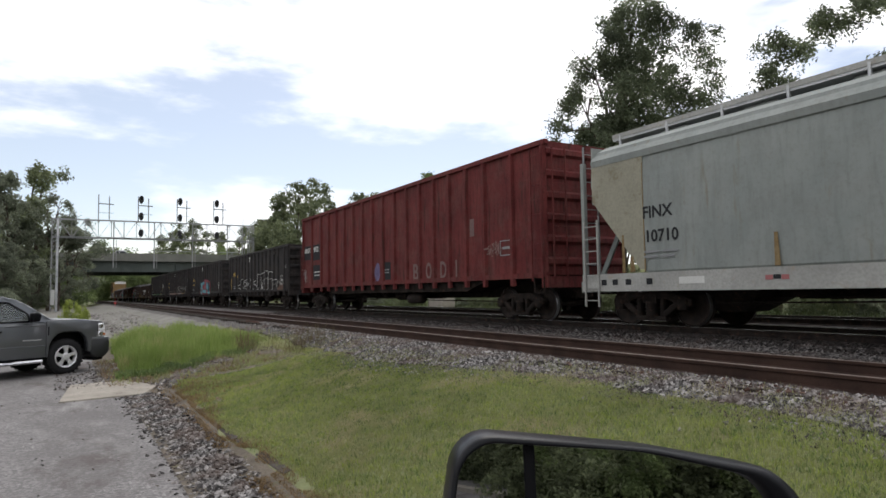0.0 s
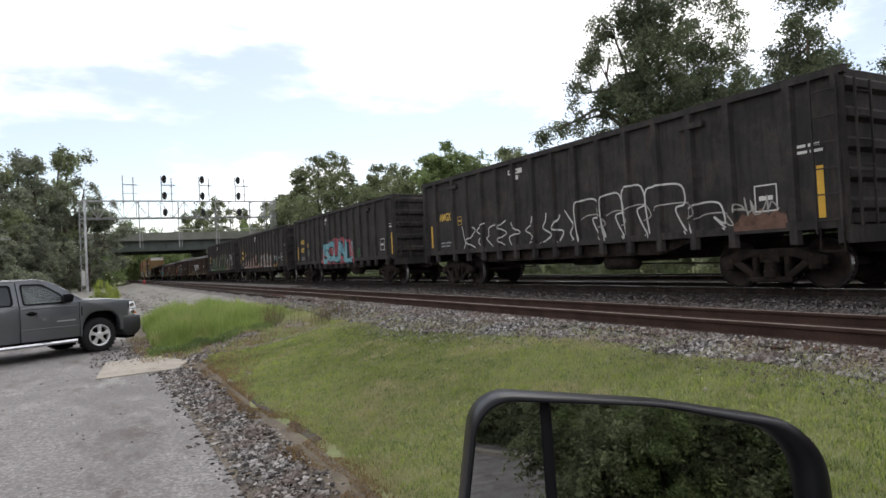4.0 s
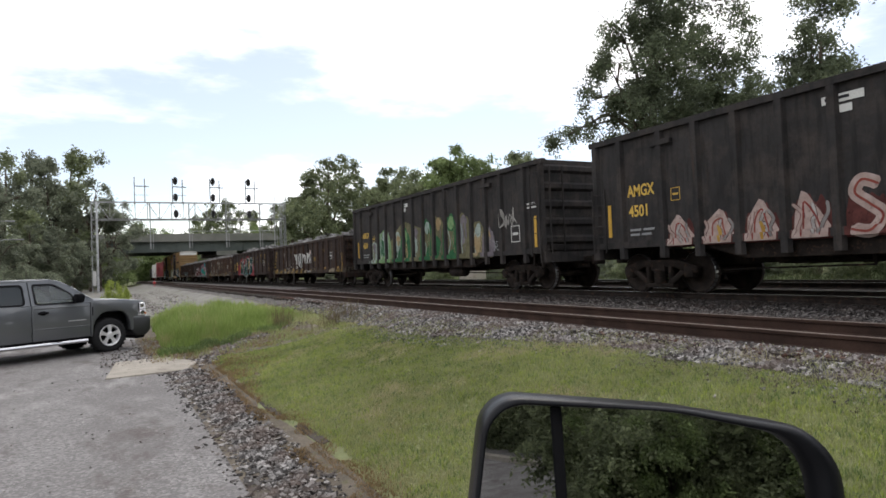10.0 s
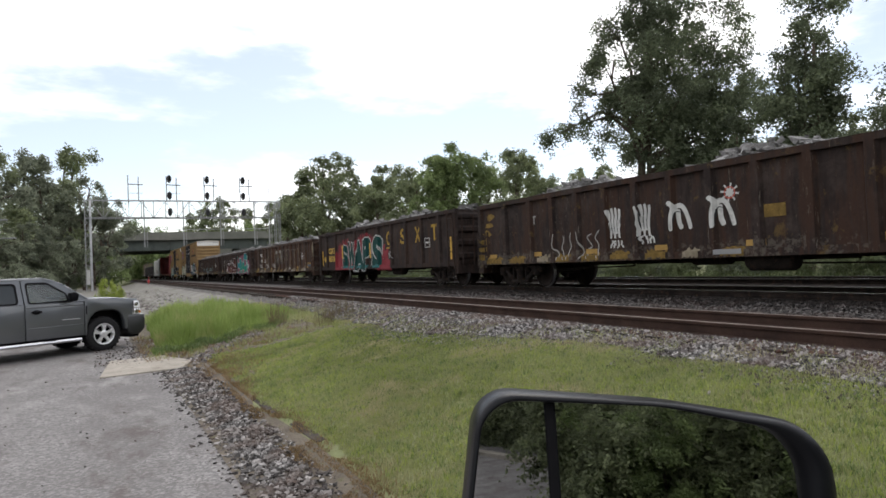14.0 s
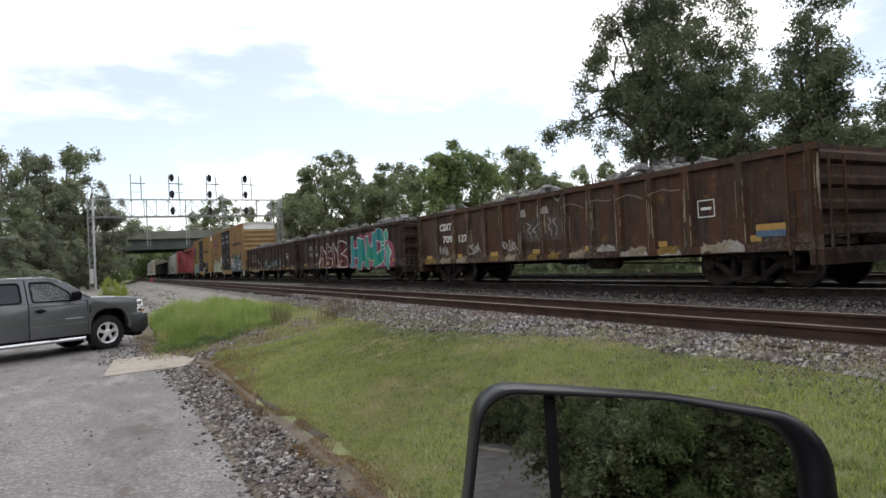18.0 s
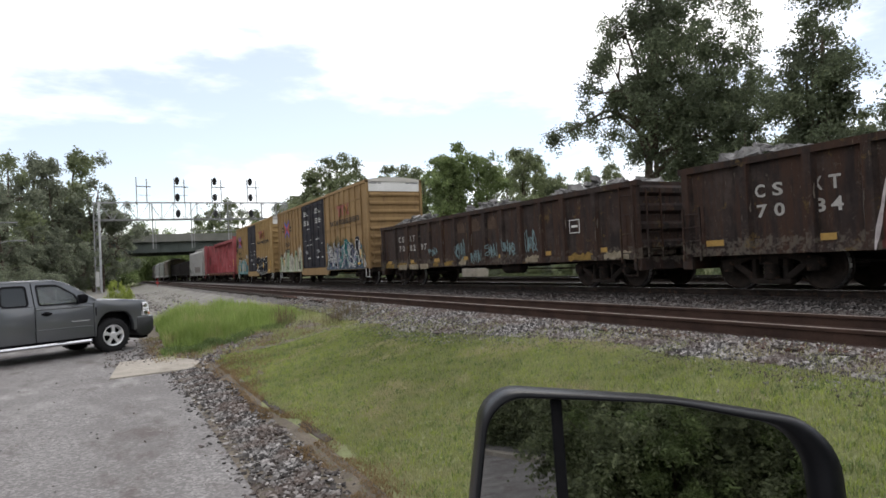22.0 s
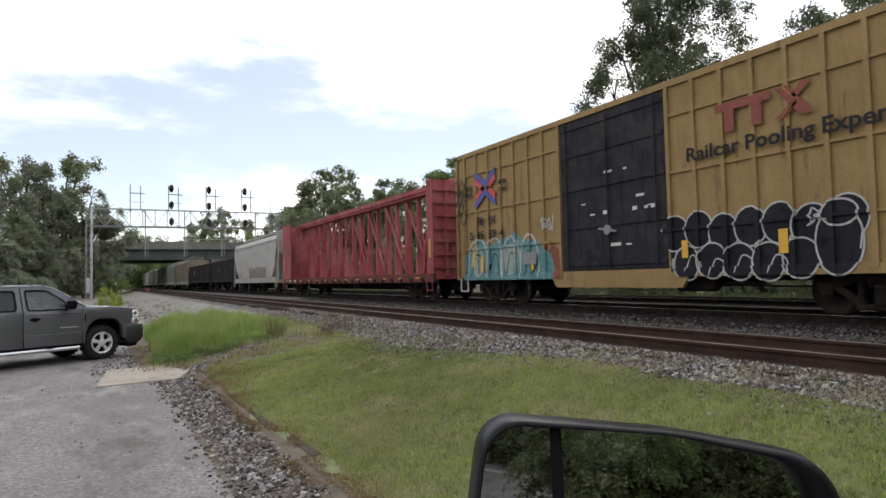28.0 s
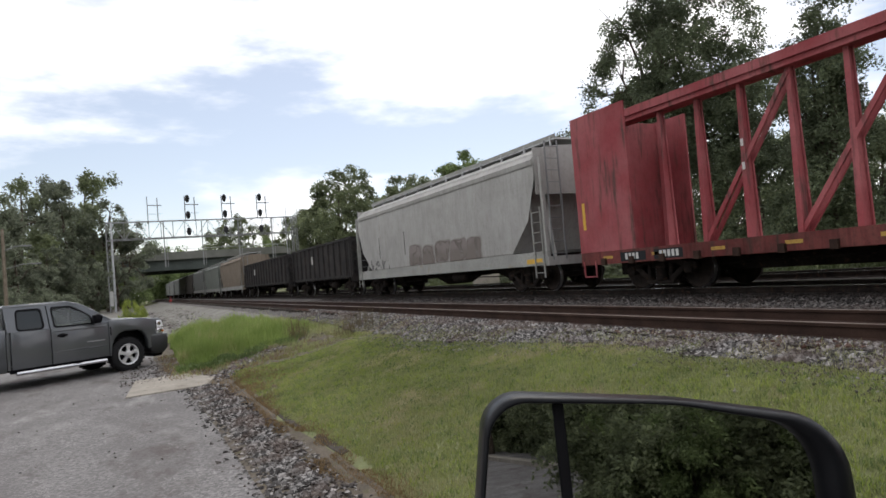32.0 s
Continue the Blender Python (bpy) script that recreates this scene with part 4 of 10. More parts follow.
def build_grass():
    rng = random.Random(11)
    spots = []
    while len(spots) < 270000:
        y = -2 + 19.5 * rng.random() ** 1.25
        x = kerb_x(y) + 0.07 + 0.05 * noise.noise((3, y * 1.1, 5)) + 0.04 * noise.noise((8, y * 4.0, 5)) + (toe(y) - kerb_x(y)) * rng.random()
        patch = noise.noise((x * 0.9, y * 0.9, 2))
        edge = x - kerb_x(y)
        if (x > toe(y) - 0.3 and rng.random() < 0.5) or y > lawn_top(x) + 0.25 * noise.noise((x * 2, 0, 8)):
            continue
        h = (0.026 + 0.022 * rng.random() + 0.02 * max(0, patch)) * (1 - 0.45 * smooth(5, 11, y))
        spots.append((x, y, ground_z(x, y), h, 0.0017 + 0.0014 * rng.random() + 0.0003 * y))
    blades("lawn", spots, M["lawn"], "short mown green lawn with dry patches", "grass", 3, 0.9)
    spots = []
    light = []
    for k in range(7000):  # small tufts, some darker, some paler than the lawn
        y = 1 + 14 * rng.random() ** 1.4
        cx = kerb_x(y) + 0.12 + (toe(y) - 0.1 - kerb_x(y)) * rng.random()
        if y > lawn_top(cx):
            continue
        r = 0.02 + 0.035 * rng.random()
        for _ in range(9):
            x, yy = cx + rng.gauss(0, r), y + rng.gauss(0, r)
            (spots if k % 2 else light).append((x, yy, ground_z(x, yy), 0.03 + 0.035 * rng.random(), 0.003 + 0.002 * rng.random()))
    blades("pale_tufts", light, M["bright"], "pale green tufts in the mown lawn", "grass", 18, 0.9)
    blades("weeds", spots, M["weed"], "darker clumps of weeds in the mown lawn", "weeds", 17, 1.0)
    spots = []
    for _ in range(30000):
        y = 3 + 11 * rng.random()
        x = kerb_x(y) - 0.12 + 0.12 * noise.noise((3, y * 0.9, 5)) + rng.gauss(0, 0.13) + 0.25 * smooth(8, 11, y)
        if noise.noise((x * 2.3, y * 1.6, 61)) < -0.05:
            continue
        spots.append((x, y, max(0.01, ground_z(x, y)), 0.012 + 0.035 * rng.random(), 0.004))
    for _ in range(1300):
        x, y = 2.0 + rng.gauss(0, 0.4), 12.5 + rng.gauss(0, 0.9)
        spots.append((x, y, ground_z(x, y), 0.03 + 0.05 * rng.random(), 0.006))
    for _ in range(7000):  # thin dry grass on the bare dirt
        x, y = rng.uniform(0.7, 4.2), rng.uniform(14.0, 20)
        if noise.noise((x * 1.8, y * 1.8, 12)) > -0.15:
            spots.append((x, y, max(0.0, ground_z(x, y)), 0.04 + 0.09 * rng.random(), 0.006))
    tufts = []
    for _ in range(5000):
        x, y = rng.uniform(0.8, 4.2), rng.uniform(14.2, 20)
        if noise.noise((x * 1.5, y * 1.5, 22)) > -0.05:
            tufts.append((x, y, max(0.0, ground_z(x, y)), 0.05 + 0.12 * rng.random(), 0.007))
    for _ in range(9000):  # rank grass between the path and the stone
        x, y = rng.uniform(3.6, 5.9), rng.uniform(12.5, 21)
        if x > toe(y) + 0.15 or noise.noise((x * 1.3, y * 1.1, 41)) < -0.12:
            continue
        tufts.append((x, y, ground_z(x, y), 0.05 + 0.13 * rng.random() * smooth(13, 17, y), 0.006))
    for _ in range(22000):
        y = 1 + 14 * rng.random()
        x = toe(y) + rng.gauss(0.08, 0.24)
        if noise.noise((x * 1.6, y * 1.6, 6)) < -0.15:
            continue
        tufts.append((x, y, surf_z(x, y) - 0.01, 0.03 + 0.06 * rng.random(), 0.004))
    blades("creeping_grass", tufts, M["lawn"], "green grass creeping into the ballast's edge", "grass", 13, 0.8)
    blades("dry_grass", spots, M["straw"], "dry brown grass along the kerb", "grass", 4, 1.0)
    spots = []
    while len(spots) < 26000:
        x, y = rng.uniform(0.9, 5.0), rng.uniform(15.2, 27)
        lim = 15.45 + 0.75 * (x - 0.9) + 0.7 * noise.noise((x * 1.4, 0, 5))
        left = 1.02 + 0.04 * (y - 15) + 0.3 * noise.noise((0, y, 9))
        if y < lim or x < left or x > 5.2 - 0.10 * (y - 18) or rng.random() < 0.55 * (1 - smooth(0.0, 0.5, x - left)):
            continue
        f = smooth(lim, lim + 1.4, y)
        h = (0.16 + 0.64 * f * (0.55 + 0.45 * smooth(0.0, 0.7, x - left))) * (0.5 + 0.6 * rng.random()) * (1 - 0.55 * smooth(3.4, 5.0, x))
        h *= 0.78 + 0.5 * noise.noise((x * 1.7, y * 1.7, 31)) + 0.3 * (rng.random() < 0.03)
        spots.append((x, y, ground_z(x, y), h, 0.007 + 0.006 * rng.random()))
    foot = []
    for _ in range(5200):
        x = rng.uniform(0.95, 4.6)
        y = 15.45 + 0.75 * (x - 0.9) + 0.7 * noise.noise((x * 1.4, 0, 5)) + rng.gauss(0.05, 0.28)
        if noise.noise((x * 2.2, y * 2.2, 51)) > -0.1:
            foot.append((x, y, ground_z(x, y), 0.06 + 0.16 * rng.random(), 0.010 + 0.008 * rng.random()))
    blades("weeds", foot, M["weed"], "low dark weeds at the foot of the tall grass", "weeds", 19, 1.0)
    blades("tall_grass", spots, M["tall"], "tall unmown green grass beside the gravel", "grass", 5, 0.45)
    spots = []
    for _ in range(190):
        x, y = 5.0 + rng.gauss(0, 0.35), 15.2 + rng.gauss(0, 0.5)
        spots.append((x, y, ground_z(x, y) + 0.02, 0.25 + 0.45 * rng.random(), 0.005))
    for _ in range(120):
        x, y = 4.1 + rng.gauss(0, 0.15), 17.5 + rng.gauss(0, 0.3)
        spots.append((x, y, ground_z(x, y) + 0.02, 0.4 + 0.5 * rng.random(), 0.005))
    blades("weeds", spots, M["stalk"], "brown seeding weeds beside the ballast", "weeds", 6, 0.5)
    spots = []
    for _ in range(9000):
        x, y = rng.uniform(22.5, 25), rng.uniform(-5, 70)
        spots.append((x, y, ground_z(x, y), 0.15 + 0.4 * rng.random(), 0.02))
    back = random.Random(77)
    more = []
    while len(more) < 60000:  # the lawn goes on beside and behind the parked vehicle
        y = 1.2 - 13 * back.random() ** 1.3
        x = kerb_x(y) + 0.07 + 0.09 * noise.noise((3, y * 1.1, 5)) + (toe(max(y, 0.0)) - kerb_x(y)) * back.random()
        if back.random() < smooth(-9.0, -12.0, y) or back.random() < smooth(-0.5, 1.2, y):
            continue
        more.append((x, y, ground_z(x, y), 0.03 + 0.035 * back.random(), 0.005 + 0.003 * back.random()))
    blades("lawn", more, M["lawn"], "short green lawn behind the parked vehicle", "grass", 20, 0.9)
    blades("trackside_grass", spots, M["rough_grass"], "rough green grass beyond the tracks", "grass", 7, 0.6)


# ---- trees ----
def crown_mesh(name, blobs, leaves, size, seed, squash=0.9, twig=0.55):
    """Leaves on drooping twigs that stand out from the crown's masses. blobs: (x, y, z, radius)."""
    rng = np.random.default_rng(seed)
    b = np.array(blobs, float)
    per = 26
    vol = b[:, 3] ** 2
    tufts = rng.choice(len(b), int(leaves / per / 9), p=vol / vol.sum())
    core = rng.normal(size=(len(tufts), 3))
    core /= np.linalg.norm(core, axis=1)[:, None]
    at = b[tufts, :3] + core * (rng.uniform(0.25, 0.92, len(tufts)) ** 0.6 * b[tufts, 3])[:, None] * (1, 1, squash)
    which = np.repeat(tufts, 9)
    d = np.repeat(core, 9, 0) + rng.normal(size=(len(which), 3)) * 0.45
    d /= np.linalg.norm(d, axis=1)[:, None]
    root = np.repeat(at, 9, 0) + rng.normal(size=(len(which), 3)) * (0.12 * b[which, 3] + 0.06)[:, None]
    reach = twig * rng.uniform(0.5, 1.3, len(which))
    t = rng.uniform(0.0, 1.0, (len(which), per))
    out = d * (1, 1, 0.35) + rng.normal(size=d.shape) * 0.3
    pts = root[:, None] + out[:, None] * (t * reach[:, None])[..., None]
    pts[..., 2] -= 0.75 * reach[:, None] * t**2
    pts = (pts + rng.normal(size=pts.shape) * (0.16 * twig + 0.03)).reshape(-1, 3)
    n = len(pts)
    u = rng.normal(size=(n, 3)) * (1, 1, 0.8) - (0, 0, 0.35)
    u /= np.linalg.norm(u, axis=1)[:, None]
    w = np.cross(u, rng.normal(size=(n, 3)))
    w /= np.linalg.norm(w, axis=1)[:, None]
    s = size * rng.uniform(0.6, 1.3, n)[:, None]
    vs = np.stack([pts - u * s, pts + w * s * 0.45, pts + u * s, pts - w * s * 0.45], 1)
    me = bpy.data.meshes.new(name)
    k = 4 * np.arange(n)
    me.from_pydata(vs.reshape(-1, 3).tolist(), [], np.stack([k, k + 1, k + 2, k + 3], -1).tolist())
    return me


def trunk_geo(height, r, limbs, seed):
    rng = random.Random(seed)
    g = Geo()
    p, d = Vector((0, 0, -0.3)), Vector((0, 0, 1))
    n = 7
    for i in range(n):
        q = p + (d + Vector((rng.uniform(-0.12, 0.12), rng.uniform(-0.12, 0.12), 0))) * (height / n)
        g.rod(p, q, r * (1 - 0.8 * i / n), 9, r * (1 - 0.8 * (i + 1) / n))
        p = q
    for tip in limbs:
        z0 = height * rng.uniform(0.25, 0.6)
        a = Vector((0, 0, z0))
        tip = Vector(tip)
        m = a.lerp(tip, 0.5) + Vector((0, 0, 0.08 * height))
        g.rod(a, m, r * 0.42, 7, r * 0.26)
        g.rod(m, tip, r * 0.26, 7, r * 0.06)
        for _ in range(3):
            e = tip + Vector((rng.gauss(0, 1), rng.gauss(0, 1), rng.gauss(0.3, 0.6))) * 0.05 * height
            g.rod(m.lerp(tip, 0.6), e, r * 0.14, 5, r * 0.03)
    return g


def tree_kind(seed, height, spread, masses, leaves, size, open_low=0.25, mass=(0.16, 0.34)):
    rng = random.Random(seed)
    blobs = []
    for _ in range(masses):
        t = rng.random()
        z = height * (open_low + (0.95 - open_low) * t)
        rad = spread * (0.35 + 0.75 * math.sin(math.pi * min(0.98, 0.18 + 0.8 * t)))
        a = rng.uniform(0, 2 * math.pi)
        q = rad * math.sqrt(rng.random()) * 0.85
        blobs.append((q * math.cos(a), q * math.sin(a), z, spread * rng.uniform(*mass)))
    return crown_mesh("crown", blobs, leaves, size, seed), trunk_geo(height * 0.9, height * 0.02, [b[:3] for b in blobs[:9]], seed).mesh("trunk", True)


def plant(kind, x, y, scale, turn, leaf, label, category="tree", stretch=1.0, name="tree", z=None):
    t = thing(name, pose(x, y, ground_z(x, y) if z is None else z, 0, 0, turn), label, category)
    t.scale = (scale, scale, scale * stretch)
    crown, trunk = kind
    c = crown.copy() if crown.materials and crown.materials[0] != leaf else crown
    c.materials.clear()
    part("crown", c, leaf, t)
    part("trunk", trunk, M["bark"], t)
    return t


def build_trees():
    rng = random.Random(21)
    kinds = [tree_kind(30 + i, 10.0, (3.4, 2.6, 4.0, 3.0)[i], (34, 30, 38, 26)[i], 11000, 0.115, (0.2, 0.12, 0.3, 0.1)[i]) for i in range(4)]
    full = [tree_kind(40 + i, 10.0, (3.2, 2.6, 3.8, 3.0)[i], 42, 20000, 0.12, 0.1, (0.22, 0.42)) for i in range(4)]
    bush = [(lambda blobs: (crown_mesh("crown", blobs, 17000, 0.22, 90 + k, 0.9, 1.5), trunk_geo(5, 0.16, [b[:3] for b in blobs[:6]], 90 + k).mesh("trunk", True)))([((1.3 + 4.6 * ((i * 7) % 5) / 5) * math.cos(2.4 * i + k), (1.3 + 4.6 * ((i * 7) % 5) / 5) * math.sin(2.4 * i + k), 0.8 + 7.5 * ((i * 11 + k) % 13) / 13, 2.0 + 0.5 * math.sin(1.7 * i)) for i in range(26)]) for k in range(2)]
    # the large tree beyond the tracks and the one beside it
    blobs = [(-4.9, 0, 8.5, 0.7), (-3.8, 0.4, 9.0, 0.95), (-3.3, -0.3, 10.5, 0.8), (-2.2, 0, 12.4, 1.0), (-1.5, 0.4, 14.6, 1.0), (-1.2, 0, 10.1, 1.5), (4.4, 0.2, 10.4, 1.5), (5.2, 0, 9.0, 1.5), (4.2, -0.3, 7.2, 1.6), (5.6, 0.3, 6.0, 1.6), (0.2, 0.5, 8.6, 2.0), (0.6, -0.4, 12.0, 1.9), (0.2, 0, 15.1, 1.5), (1.0, 0.3, 17.1, 1.6), (2.3, 0, 9.7, 1.8), (2.8, 0.4, 13.2, 1.5), (4.2, 0, 12.2, 1.1), (4.9, -0.3, 13.4, 0.9), (4.6, 0.2, 15.2, 1.0), (3.0, 0, 16.1, 1.3), (3.7, 0, 8.8, 1.2), (1.0, 0.0, 10.0, 2.4), (2.4, 0.3, 11.6, 2.0), (2.2, 0, 7.6, 2.2), (0.8, 0.2, 14.0, 1.7), (2.0, 0.3, 6.4, 1.5), (3.2, -0.3, 5.7, 1.7), (2.2, 0, 3.6, 1.5), (3.6, 0.4, 3.0, 1.8), (-0.5, 0, 7.2, 0.9), (-2.4, 0, 7.9, 0.7)]
    big = (crown_mesh("crown", blobs, 125000, 0.092, 51, 0.9, 0.64), trunk_geo(14, 0.34, [b[:3] for b in blobs[:14]], 51).mesh("trunk", True))
    plant(big, 27.2, 26.0, 1.0, -44, M["leaf_deep"], "large leafy deciduous tree with gaps in its crown", "tree")
    blobs2 = [(-0.9, 0, 8.3, 1.0), (0, 0.3, 9.7, 1.1), (0.4, 0, 11.3, 0.9), (1.3, -0.3, 9.1, 1.0), (0.2, 0, 7.5, 1.4), (-0.4, 0.3, 5.9, 1.5), (0.9, 0, 6.1, 1.4), (1.8, 0.2, 8.1, 0.7), (0.6, 0, 12.7, 0.7), (1.7, 0, 13.1, 0.7), (2.8, 0.2, 13.7, 0.75), (4.0, 0, 14.2, 0.75), (5.0, 0.2, 14.6, 0.6), (0, 0, 4.0, 1.9), (1, 0.3, 2.5, 2.0), (-1, 0, 2.5, 1.6)]
    second = (crown_mesh("crown", blobs2, 56000, 0.092, 52, 0.9, 0.62), trunk_geo(11, 0.26, [b[:3] for b in blobs2[:8]], 52).mesh("trunk", True))
    plant(second, 28.9, 18.2, 1.0, -58, M["leaf_deep"], "leafy tree grown over with vines", "tree")
    plant(kinds[1], 28.4, 21.2, 0.80, 15, M["leaf_deep"], "small leafy tree between two taller ones")
    plant(second, 32.6, 15.2, 0.9, -65, M["leaf_deep"], "leafy tree at the edge of the wood", "tree")
    # wood beyond the tracks: (bearing from the camera's place, distance, top's elevation)
    rows = [(14.5, 120, 6.6), (15.8, 105, 8.0), (17.6, 104, 9.6), (19.3, 112, 7.8), (21.0, 100, 7.2), (22.6, 96, 8.9), (24.2, 104, 8.4), (25.6, 86, 8.0), (27.3, 84, 9.6), (29.0, 82, 10.6), (31.2, 84, 9.2), (33.2, 92, 8.0), (34.8, 74, 9.8), (36.6, 78, 8.2), (38.2, 80, 7.0), (41.4, 72, 8.2), (43.0, 66, 6.4), (46.4, 62, 7.0), (49.5, 55, 7.6), (53.0, 52, 8.6), (57.0, 48, 9.0), (61.5, 46, 10.0), (66.5, 44, 10.0), (71.0, 42, 10.0)]
    for i, (az, dist, el) in enumerate(rows):
        x, y = dist * math.sin(radians(az)), dist * math.cos(radians(az))
        h = dist * math.tan(radians(el)) + 1.2
        plant(full[i % 4], x, y, h / 10, 77 * i, M["leaf_light" if az in (27.3, 29.0, 31.2) else "leaf"], "leafy green tree in the wood beyond the tracks")
    # wood to the left of the tracks
    rows = [(-43, 52, 12), (0.2, 116, 6.6), (-1.2, 108, 8.4), (-2.4, 110, 10.2), (-3.8, 104, 9.0), (-5.2, 108, 9.6), (-7.0, 100, 9.8), (-8.6, 90, 10.4), (-10.4, 86, 9.8), (-12.5, 80, 10.2), (-15, 74, 10.4), (-18, 70, 10.6), (-22, 66, 11), (-26, 62, 11), (-31, 58, 12), (-37, 55, 12)]
    for i, (az, dist, el) in enumerate(rows):
        x, y = dist * math.sin(radians(az)), dist * math.cos(radians(az))
        h = dist * math.tan(radians(el)) + 1.75
        plant(kinds[(i + 1) % 4], x, y, h / 10, 53 * i, M["leaf_dark" if i % 3 else "leaf"], "dark leafy tree in the wood along the railway", stretch=1.0)
    for i, (az, dist, el) in enumerate([(-3.4 - 1.9 * k, 94 - 2.3 * k, 2.6 + 0.5 * (k % 3)) for k in range(17)] + [(-0.6, 106, 3.4), (-2.0, 103, 3.2), (-3.9, 92, 4.2), (-5.4, 90, 4.6), (-7.2, 82, 4.8), (-9.4, 76, 5.0), (-12, 70, 5.2), (-15.5, 64, 5.0), (-19.5, 60, 5.0), (-24, 56, 5.2), (-29, 52, 5.6)]):
        x, y = dist * math.sin(radians(az)), dist * math.cos(radians(az))
        h = dist * math.tan(radians(el)) + 1.75
        plant(kinds[(i + 3) % 4], x, y, h / 8, 91 * i, M["leaf_dark"], "dark shrub under the trees", "shrub", 0.8, "shrub")
    # hedge beyond the far kerb, and undergrowth that closes the wood at the ground
    for i in range(14):
        p = -3 + 0.85 * i
        x, y = -14.2 + 1.2 * p + 3.7, -33.6 + 1.75 * p - 2.5
        plant(bush[i % 2], x, y, 0.46 + 0.10 * math.sin(2.1 * i), 37 * i, M["leaf"], "leafy hedge shrub beyond the far kerb", "shrub", 1.0, "shrub")
    for i in range(22):
        az, dist = -4.6 - 1.5 * i, 84 - 1.5 * i + 4 * math.sin(2.2 * i)
        x, y = dist * math.sin(radians(az)), dist * math.cos(radians(az))
        plant(bush[i % 2], x, y, 0.42 + 0.10 * math.sin(1.3 * i), 71 * i, M["leaf_dark"], "dark undergrowth shrub at the wood's edge", "shrub", 0.9, "shrub")
    # far woods beyond the bridge
    for i, (az, dist, el) in enumerate([(1.2, 420, 1.5), (2.2, 400, 2.2), (3.4, 380, 2.0), (4.8, 300, 3.2), (6.4, 230, 5.0), (7.8, 210, 5.2), (8.9, 200, 6.2), (10.0, 205, 5.4), (11.4, 190, 5.4), (13.0, 170, 5.6)]):
        x, y = dist * math.sin(radians(az)), dist * math.cos(radians(az))
        h = dist * math.tan(radians(el)) + 1.75
        plant(kinds[i % 4], x, y, h / 10, 40 * i, M["leaf"], "distant leafy tree beyond the road bridge")
    for i in range(16):  # thicket that closes the view under the bridge, and the wood where the tracks bend away
        x = -20 + 1.7 * i if i < 14 else 24 + 4 * (i - 14)
        if -2.6 < x < 4.0:
            continue
        plant(bush[i % 2], x, 166 + 6 * math.sin(1.9 * i), 1.15 + 0.12 * math.sin(2.7 * i), 83 * i, M["leaf_light"], "green thicket beyond the road bridge", "shrub", 1.15, "shrub", 0.0)
    for i in range(5):
        plant(bush[i % 2], 9.5 + 2.4 * i + 0.8 * math.sin(3.3 * i), 215 + 8 * math.sin(2.3 * i), 1.35 + 0.2 * math.sin(1.3 * i), 59 * i, M["leaf_light"], "green thicket farther along the railway", "shrub", 1.2, "shrub", 0.0)
    for i in range(12):
        plant(kinds[i % 4], -40 + 11 * i, 690 + 20 * math.sin(3.1 * i), 2.6 + 0.5 * math.sin(1.7 * i), 29 * i, M["leaf"], "distant wood where the tracks bend away", z=-2.0)
    # shrubs along the far side of the tracks
    for i in range(56):
        y = -4 + 1.45 * i + rng.uniform(-0.5, 0.5)
        x = 24.4 + rng.uniform(-0.5, 1.6)
        plant(bush[i % 2], x, y, 0.13 + 0.09 * rng.random(), 50 * i, M["leaf_dark" if i % 2 else "leaf"], "green shrub along the far side of the tracks", "shrub", 0.9, "shrub")
    # yellow-green bush by the signal mast and the greenery behind the camera
    plant(bush[0], 0.32, 30, 0.095, 20, M["bright"], "rounded yellow-green bush beside the gravel", "bush", 1.95, "bush", 0.0)
    plant(bush[1], -0.75, 30.3, 0.10, 70, M["leaf_light"], "low green bush beside the gravel", "bush", 1.0, "bush", 0.0)
    for i in range(34):
        a = radians(161 + 28 * (i % 17) / 16 if i < 17 else 148 + 28 * (i % 17) / 16)
        r = 10.9 + 0.6 * math.sin(2.3 * i) + (2.6 if i > 16 else 0)
        plant(bush[i % 2], r * math.sin(a), r * math.cos(a), (0.17 if i < 17 else 0.46) + 0.05 * math.sin(1.7 * i), 47 * i, M["leaf_light" if i % 2 else "leaf"], "leafy shrub behind the parked vehicle", "shrub", 1.0, "shrub")
    # Unseen trees of this ring, past the mirror's view, are added to cut skylight.
    for i in range(14):
        a = radians(128 + 12.5 * i)
        r = (23 if i < 5 else 42) + 3 * math.sin(2.9 * i)
        plant(kinds[i % 4], r * math.sin(a), r * math.cos(a) - 2.0, 1.5 + 0.25 * math.sin(1.9 * i), 61 * i, M["leaf"], "tall leafy tree in a skylight-cutting ring behind the parked vehicle")


# ---- railway rolling stock: x across, y along the track (+ away), z over the rail heads ----
TRACK_X = 12.3
SPEED = 7.461  # metres a second, towards the camera's side
HALF = 1.475
KEYED, AXLES = [], []


def wheel_set_mesh():
    g = Geo()
    g.rod((-1.02, 0, 0), (1.02, 0, 0), 0.085, 10)
    for s in (-1, 1):
        prof = [(0.66, 0.05), (0.66, 0.16), (0.685, 0.20), (0.70, 0.37), (0.68, 0.40), (0.675, 0.485), (0.705, 0.485), (0.715, 0.457), (0.81, 0.452), (0.81, 0.40), (0.765, 0.36), (0.75, 0.20), (0.80, 0.15), (0.80, 0.05)]
        g.lathe([(s * a, r) for a, r in prof], "x", 28)
        g.lathe([(s * 0.92, 0.0), (s * 0.92, 0.11), (s * 1.06, 0.11), (s * 1.06, 0.0)], "x", 12)
    return g.mesh("wheelset", True)


